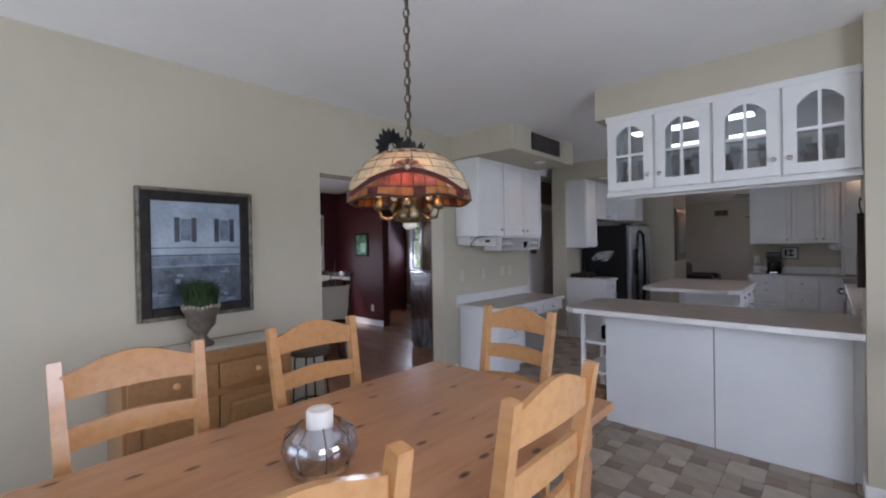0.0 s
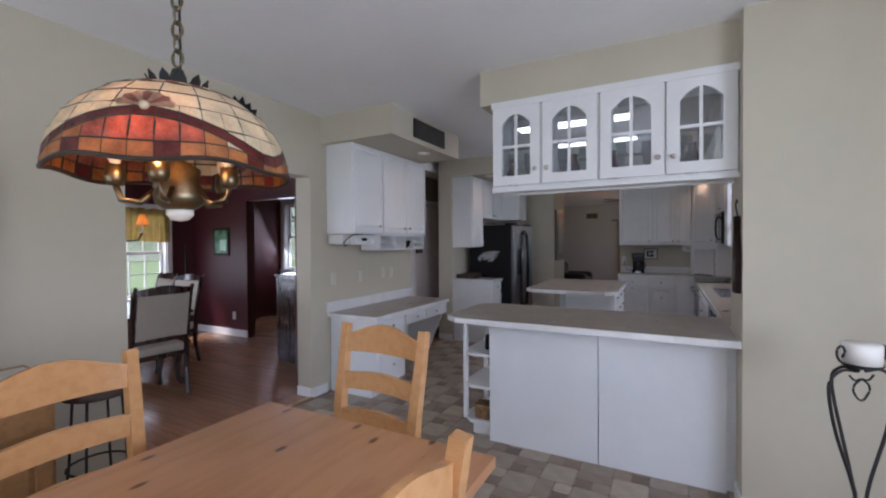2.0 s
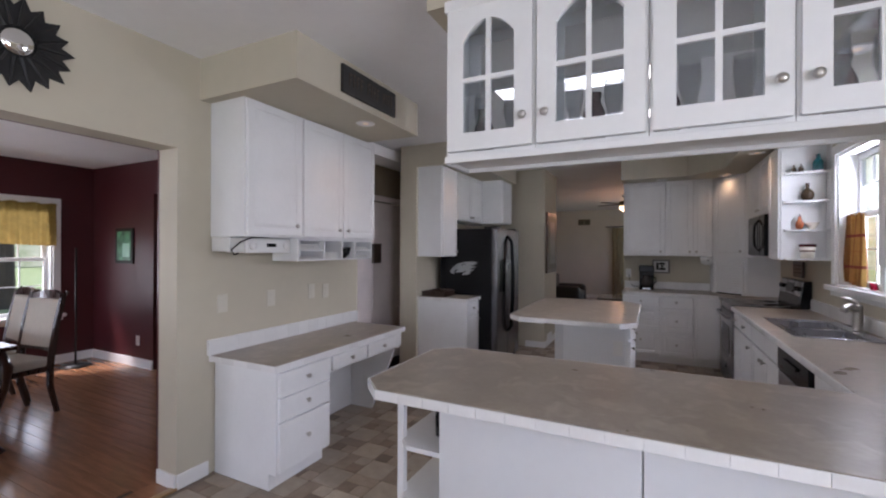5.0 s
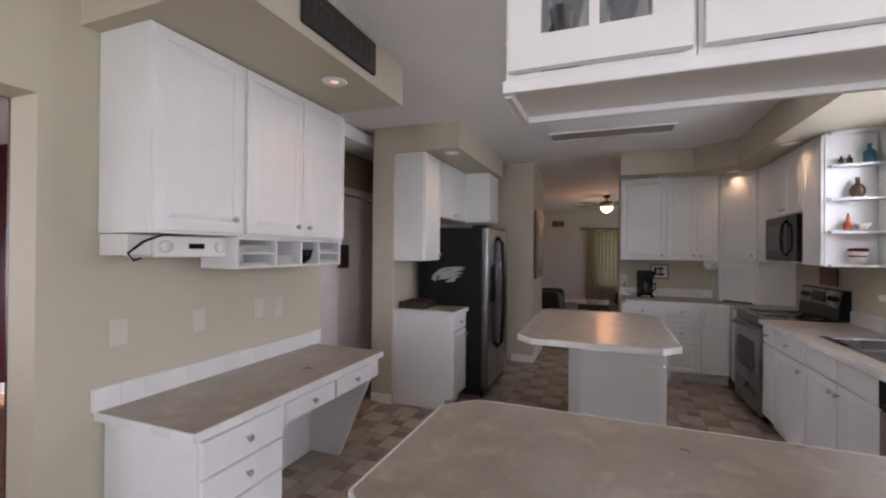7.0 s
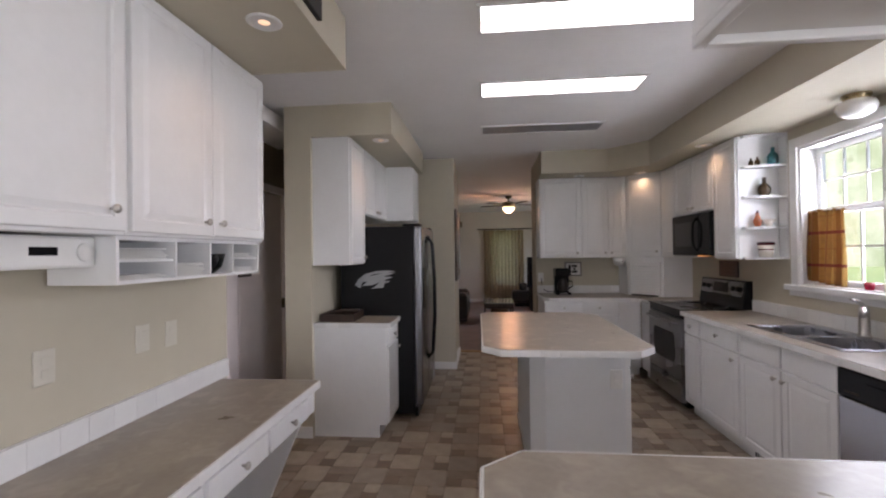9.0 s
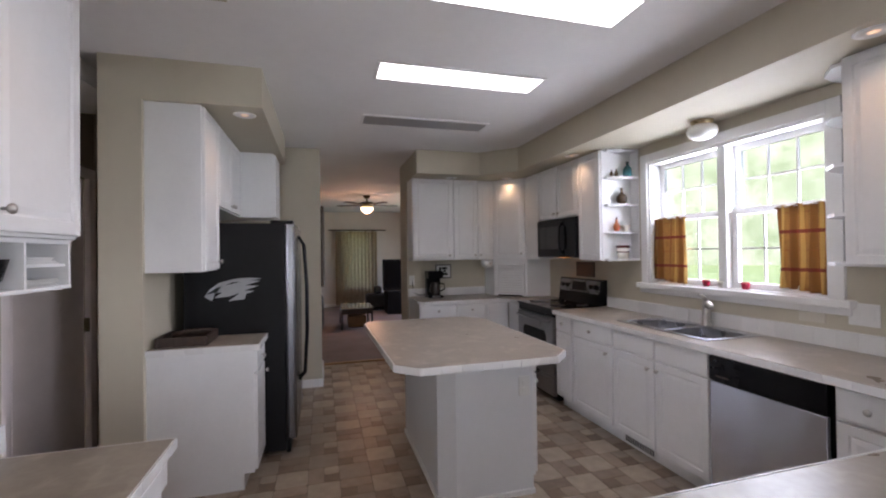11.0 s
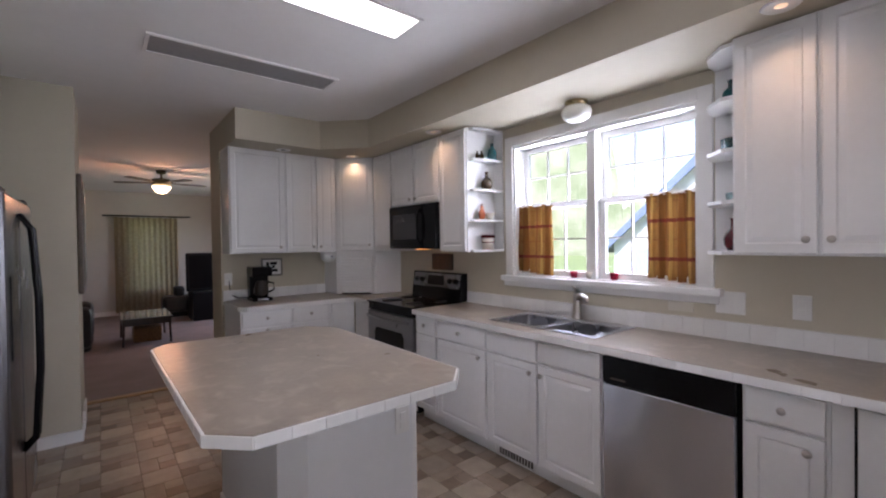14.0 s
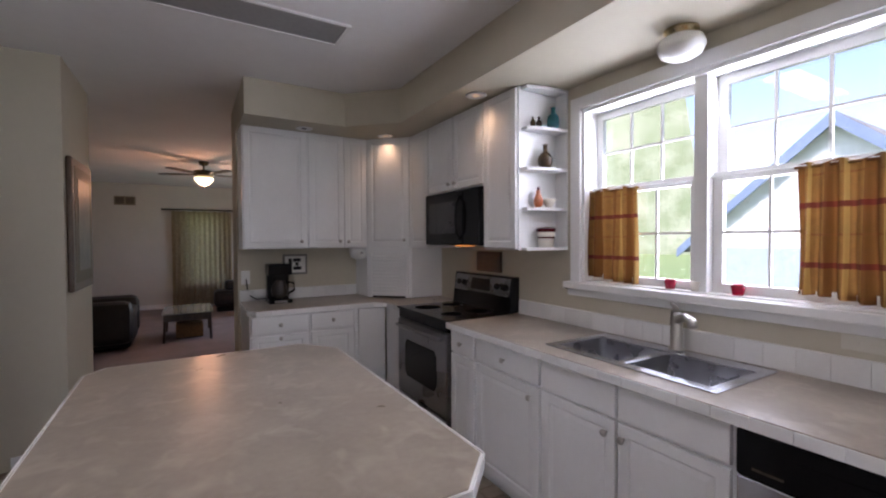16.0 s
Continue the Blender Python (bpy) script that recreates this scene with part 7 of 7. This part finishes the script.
_tv = thing("tv_cabinet", "black television cabinet with a dark screen", "television", (-0.1, 13.6, 0.006))
part("stand", boxes((-0.35, 0.35, -0.3, 0.3, 0, 0.55), bevel=0.01), M_BLACKM, _tv)
part("screen_case", boxes((-0.42, 0.4, -0.06, 0.05, 0.56, 1.32), bevel=0.02), M_BLACKM, _tv)
part("screen", boxes((-0.37, 0.35, -0.066, -0.06, 0.62, 1.27)), M_BLACK, _tv)
_bx = thing("black_stool", "low black footstool near the window", "stool", (-0.55, 14.4, 0.006))
part("cushion", boxes((-0.3, 0.3, -0.25, 0.25, 0.1, 0.42), bevel=0.06), M_LEATHER, _bx)
part("base", boxes((-0.25, 0.25, -0.2, 0.2, 0, 0.1)), M_BLACKM, _bx)
part("lumbar_roll", boxes((-0.1, 0.1, -0.12, 0.12, 0.42, 0.62), bevel=0.05), M_LEATHER, _bx)
_wv = thing("return_vent", "brass-coloured wall vent high on the wall", "vent", (-2.4, 15.3, 2.29))
part("frame", boxes((-0.18, 0.18, -0.015, 0, -0.09, 0.09), bevel=0.004), mat("tan_metal", (0.28, 0.24, 0.17), 0.5, 0.3), _wv)
for _x in (-0.085, 0.085):
    part("grille", boxes((_x - 0.07, _x + 0.07, -0.018, -0.015, -0.065, 0.065)), mat("tan_metal_dark", (0.12, 0.1, 0.07), 0.5), _wv)
_hp = thing("framed_picture", "tall gilt-framed picture in the passage", "picture", (-1.96, 8.13, 1.1), 90)
part("frame", boxes((0, 0.66, -0.035, 0, 0, 0.92), bevel=0.012), mat("gilt_brown", (0.08, 0.05, 0.028), 0.4, var=0.3), _hp)
part("mat_board", boxes((0.06, 0.6, -0.039, -0.035, 0.06, 0.86)), mat("brown_mat", (0.12, 0.095, 0.065), 0.6), _hp)
part("picture_print", boxes((0.14, 0.52, -0.042, -0.039, 0.14, 0.78)), mat("dim_print", (0.12, 0.11, 0.08), 0.4, var=0.4, scale=6), _hp)

# ---- outside ----
solo("ground", boxes((-200, -7.4, -200, 200, -0.7, -0.6), (1.95, 200, -200, 200, -0.7, -0.6), (-7.4, 1.95, -200, -2.45, -0.7, -0.6), (-7.4, 1.95, 15.55, 200, -0.7, -0.6)), M_LAWN, "mown green lawn round the house", "ground", kind="structure")
_h = thing("neighbour_house", "white sided house with a blue-trimmed gable", "house", (14.5, 9.1, -0.6))
_apex, _half, _eave = 5.55, 3.9, 2.0
part("wall", prism(bmesh.new(), [(-_half, 0), (_half, 0), (_half, _eave), (0, _apex - 0.2), (-_half, _eave)], 0, 0.3, "x"), M_SIDING, _h)
part("wall", boxes((0.3, 8, -_half, -_half + 0.2, 0, _eave), (0.3, 8, _half - 0.2, _half, 0, _eave), (7.8, 8, -_half + 0.2, _half - 0.2, 0, _eave)), M_SIDING, _h)
for _s in (-1, 1):
    part("roof", prism(bmesh.new(), [(0, _apex - 0.1), (_s * (_half + 0.45), _eave - 0.45), (_s * (_half + 0.45), _eave - 0.3), (0, _apex + 0.08)], -0.3, 8.3, "x"), M_SHINGLE, _h)
    part("barge_board", prism(bmesh.new(), [(0, _apex - 0.32), (_s * (_half + 0.47), _eave - 0.62), (_s * (_half + 0.47), _eave - 0.32), (0, _apex + 0.06)], -0.38, -0.3, "x"), M_ROOFT, _h)
for _i in range(16):
    _z = 0.3 + _i * 0.3
    _hw = _half if _z < _eave else _half * max(0.02, (_apex - 0.35 - _z) / (_apex - 0.35 - _eave))
    if _hw > 0.2:
        part("siding_board", boxes((-0.012, 0, -_hw, _hw, _z, _z + 0.03)), M_SIDING, _h)
part("gable_window", boxes((-0.04, 0.02, -0.75, 0.75, 2.9, 3.5), bevel=0.02), M_SIDING, _h)
part("garage_door", boxes((-0.03, 0.02, -1.2, 3.2, 0.0, 1.75)), mat("grey_blue_door", (0.35, 0.42, 0.5), 0.5), _h)


def tree(x, y, h, spread, seed):
    rnd = random.Random(seed)
    t = thing("tree", "leafy green broadleaf tree", "tree", (x, y, -0.6), rnd.uniform(0, 360), "trees in the yard")
    bm = tube(bmesh.new(), [(0, 0, 0), (0.05, 0.02, h * 0.25), (-0.05, 0.05, h * 0.5), (0.02, 0, h * 0.85)], [h * 0.03, h * 0.024, h * 0.016, h * 0.004], 9)
    for _ in range(9):
        z, a, l = rnd.uniform(0.25, 0.7) * h, rnd.uniform(0, 6.28), rnd.uniform(0.4, 0.8) * spread
        tube(bm, [(0, 0, z), (0.5 * l * math.cos(a), 0.5 * l * math.sin(a), z + 0.25 * l), (l * math.cos(a), l * math.sin(a), z + 0.6 * l)], [h * 0.01, h * 0.006, 0.01], 6)
    part("trunk", bm, M_BARK, t)
    v, f = [], []
    clumps = [(rnd.gauss(0, 0.42) * spread, rnd.gauss(0, 0.42) * spread, rnd.uniform(0.3, 1.0) * h, rnd.uniform(0.14, 0.3) * spread) for _ in range(34)]
    for cx, cy, cz, cr in clumps:
        for _ in range(110):
            p = Vector((rnd.gauss(0, 1), rnd.gauss(0, 1), rnd.gauss(0, 0.8))).normalized() * cr * rnd.uniform(0.5, 1.0) + Vector((cx, cy, cz))
            a, b = Vector((rnd.gauss(0, 1), rnd.gauss(0, 1), rnd.gauss(0, 1))).normalized(), Vector((rnd.gauss(0, 1), rnd.gauss(0, 1), rnd.gauss(0, 1))).normalized()
            s = h * rnd.uniform(0.014, 0.028)
            n = len(v)
            v += [p - a * s, p + b * s * 0.5, p + a * s, p - b * s * 0.5]
            f.append((n, n + 1, n + 2, n + 3))
    me = bpy.data.meshes.new("crown")
    me.from_pydata(v, [], f)
    me.materials.append(M_LEAF)
    ob = new("crown", me)
    ob.parent = t
    tagged(ob, kind="stuff")
for _i, (_x, _y, _h2, _sp) in enumerate(( (-20, 8, 11, 4), (-24, 3, 12, 4.5), (-19, 13, 10, 4), (-26, -3, 12, 4.5), (-4, 28, 10, 4), (1, 30, 11, 4))):
    tree(_x, _y, _h2, _sp, _i)

# backdrop for the trees outside; emission gives it the washed-out daylight glare
M_WOOD_GLOW = mat("glowing_wood", (0.29, 0.315, 0.26), 0.9, scale=0.3, color2=(0.13, 0.17, 0.105), ramp=(0.5, 0.85), detail=8)
_nt = M_WOOD_GLOW.node_tree
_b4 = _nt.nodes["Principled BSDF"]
# leaf tones feed the emission, so the wood glows without being lit
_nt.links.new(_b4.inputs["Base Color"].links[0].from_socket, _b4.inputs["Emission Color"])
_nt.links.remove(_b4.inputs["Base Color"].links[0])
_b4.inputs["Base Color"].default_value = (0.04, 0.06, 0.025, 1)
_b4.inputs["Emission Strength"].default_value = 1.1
_v, _fc, _n = [], [], 180
_rnd = random.Random(7)
for _i in range(_n):
    _q = 2 * math.pi * _i / _n
    _deg = 360 * _i / _n
    _top = (23 if 29 < _deg < 75 else 12 if 130 < _deg < 250 else 6) + 1.5 * math.sin(5 * _q + 1) + 1.2 * math.sin(17 * _q) + _rnd.uniform(-0.9, 0.9)
    for _rr, _z in ((62, -0.6), (62.5, 0.55 * _top), (64, _top), (66, _top - 0.4), (66, -0.6)):
        _v.append((_rr * math.cos(_q), 5 + _rr * math.sin(_q), _z))
for _i in range(_n):
    for _k in range(4):
        _a0, _b0 = _i * 5 + _k, ((_i + 1) % _n) * 5 + _k
        _fc.append((_a0, _b0, _b0 + 1, _a0 + 1))
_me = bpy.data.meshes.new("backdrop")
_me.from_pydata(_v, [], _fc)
_me.materials.append(M_WOOD_GLOW)
tagged(new("backdrop", _me), "self-lit pale green backdrop of far trees", "backdrop", kind="structure")

# ---- tiles of the vinyl floor, last in the file ----
U = 0.1
CELL = ((0, 0, 2, 2, "pale"), (2, 0, 1, 1, "dark"), (3, 0, 1, 1, "mid"), (2, 1, 2, 1, "mid"), (0, 2, 1, 2, "mid"), (1, 2, 1, 1, "dark"), (1, 3, 1, 1, "pale"), (2, 2, 2, 2, "pale"))


def tile_plan():
    """Random-stone print: pale slabs with mid blocks and small dark squares, alike in each cell."""
    g = 0.003
    for ix in range(13):
        for iy in range(29):
            for ax, ay, w, h, tone in CELL:
                x0, y0 = -3.25 + (4 * ix + ax) * U, -2.2 + (4 * iy + ay) * U
                x1, y1 = min(x0 + w * U, 1.74), min(y0 + h * U, 9.0)
                if x1 - x0 > 0.02 and y1 - y0 > 0.02 and not (x0 < -3.09 and not 5.1 < y0 < 6.0) and not (x0 > 0.8 and y0 > 3.3):
                    yield x0 + g / 2, y0 + g / 2, x1 - g / 2, y1 - g / 2, (w, h), tone


def tile_shape(w, h, e=0.003, c=0.012):
    """A stone with clipped corners and a sunk rim: vertices and faces."""
    ring = [(c, 0), (w - c, 0), (w, c), (w, h - c), (w - c, h), (c, h), (0, h - c), (0, c)]
    v = [(x, y, -0.003) for x, y in ring] + [(min(max(x, e), w - e), min(max(y, e), h - e), 0) for x, y in ring]
    return v, [tuple(range(8, 16))] + [(i, (i + 1) % 8, 8 + (i + 1) % 8, 8 + i) for i in range(8)]


_floor = setting("floor", boxes((-3.09, 0.8, -2.2, 9.0, -0.006, -0.0025)), M_GROUT, "grey-brown stone-look vinyl tile floor", "floor")
_meshes, _rest, _near = {}, {k: ([], []) for k in STONES}, 0
for _x0, _y0, _x1, _y1, _k, _tone in tile_plan():
    w, h = _x1 - _x0, _y1 - _y0
    full = abs(w - (_k[0] * U - 0.003)) < 1e-4 and abs(h - (_k[1] * U - 0.003)) < 1e-4
    walked = (2.0 < _y0 < 3.3 and -1.9 < _x0 < 0.2) or (3.9 < _y0 < 5.9 and -2.3 < _x0 < 0.2)
    if full and walked and _near < 300:
        _near += 1
        if (_k, _tone) not in _meshes:
            _meshes[_k, _tone] = bpy.data.meshes.new("tile")
            _meshes[_k, _tone].from_pydata(*[(a, [], b) for a, b in (tile_shape(w, h),)][0])
            _meshes[_k, _tone].materials.append(M_TILE[_tone])
        shared("tile", _meshes[_k, _tone], _floor, pose(_x0, _y0, 0))
    else:
        _v, _fc = _rest[_tone]
        n = len(_v)
        pv, pf = tile_shape(w, h)
        _v += [(_x0 + a, _y0 + b, c) for a, b, c in pv]
        _fc += [tuple(n + q for q in f) for f in pf]
for _tone, (_v, _fc) in _rest.items():
    _me = bpy.data.meshes.new("tile_field")
    _me.from_pydata(_v, [], _fc)
    _me.materials.append(M_TILE2[_tone])
    _ob = new("tile_field", _me)
    _ob.parent = _floor
    tagged(_ob, {"pale": "pale", "mid": "mid-brown", "dark": "dark brown"}[_tone] + " stone-look vinyl tiles further off", kind="stuff")
# planks of the dining room
_fl = setting("floor_dining", boxes((DX, -3.27, -1.0, 6.6, -0.1, -0.003)), mat("plank_joint", (0.16, 0.07, 0.035), 0.4, var=0.1), "glossy reddish hardwood floor", "floor")
M_PLANK_ONE = mat("hardwood_board", (0.33, 0.155, 0.08), 0.24, var=0.16, scale=2, stretch=(1, 9, 1), random=0.1, coat=0.2)


def plank(w, h):
    e, z0, z1 = 0.001, 0.001, 0.004
    v = [(0, 0, z0), (w, 0, z0), (w, h, z0), (0, h, z0), (e, e, z1), (w - e, e, z1), (w - e, h - e, z1), (e, h - e, z1)]
    return v, [(4, 5, 6, 7)] + [(i, (i + 1) % 4, 4 + (i + 1) % 4, 4 + i) for i in range(4)]


_v, _fc, _y, _row, _meshes = [], [], -1.0, 0, {}
while _y < 6.6:
    _x = DX - (_row * 0.37) % 1.1
    while _x < -3.27:
        x0, x1, y1 = max(_x, DX) + 0.001, min(_x + 1.1, -3.28 if _y < 5 else -3.6) - 0.001, min(_y + 0.09, 6.6) - 0.0015
        if x1 - x0 > 0.05:
            pv, pf = plank(x1 - x0, y1 - _y)
            if 0.4 < _y < 5.0:
                key = (round(x1 - x0, 3), round(y1 - _y, 3))
                if key not in _meshes:
                    _meshes[key] = bpy.data.meshes.new("plank")
                    _meshes[key].from_pydata(pv, [], pf)
                    _meshes[key].materials.append(M_PLANK_ONE)
                shared("plank", _meshes[key], _fl, pose(x0, _y, 0))
            else:
                n = len(_v)
                _v += [(x0 + a, _y + b, c) for a, b, c in pv]
                _fc += [tuple(n + k for k in f) for f in pf]
        _x += 1.1
    _y += 0.09
    _row += 1
_me = bpy.data.meshes.new("plank_field")
_me.from_pydata(_v, [], _fc)
_me.materials.append(M_PLANK)
_ob = new("plank_field", _me)
_ob.parent = _fl
tagged(_ob, "glossy reddish hardwood planks", kind="stuff")
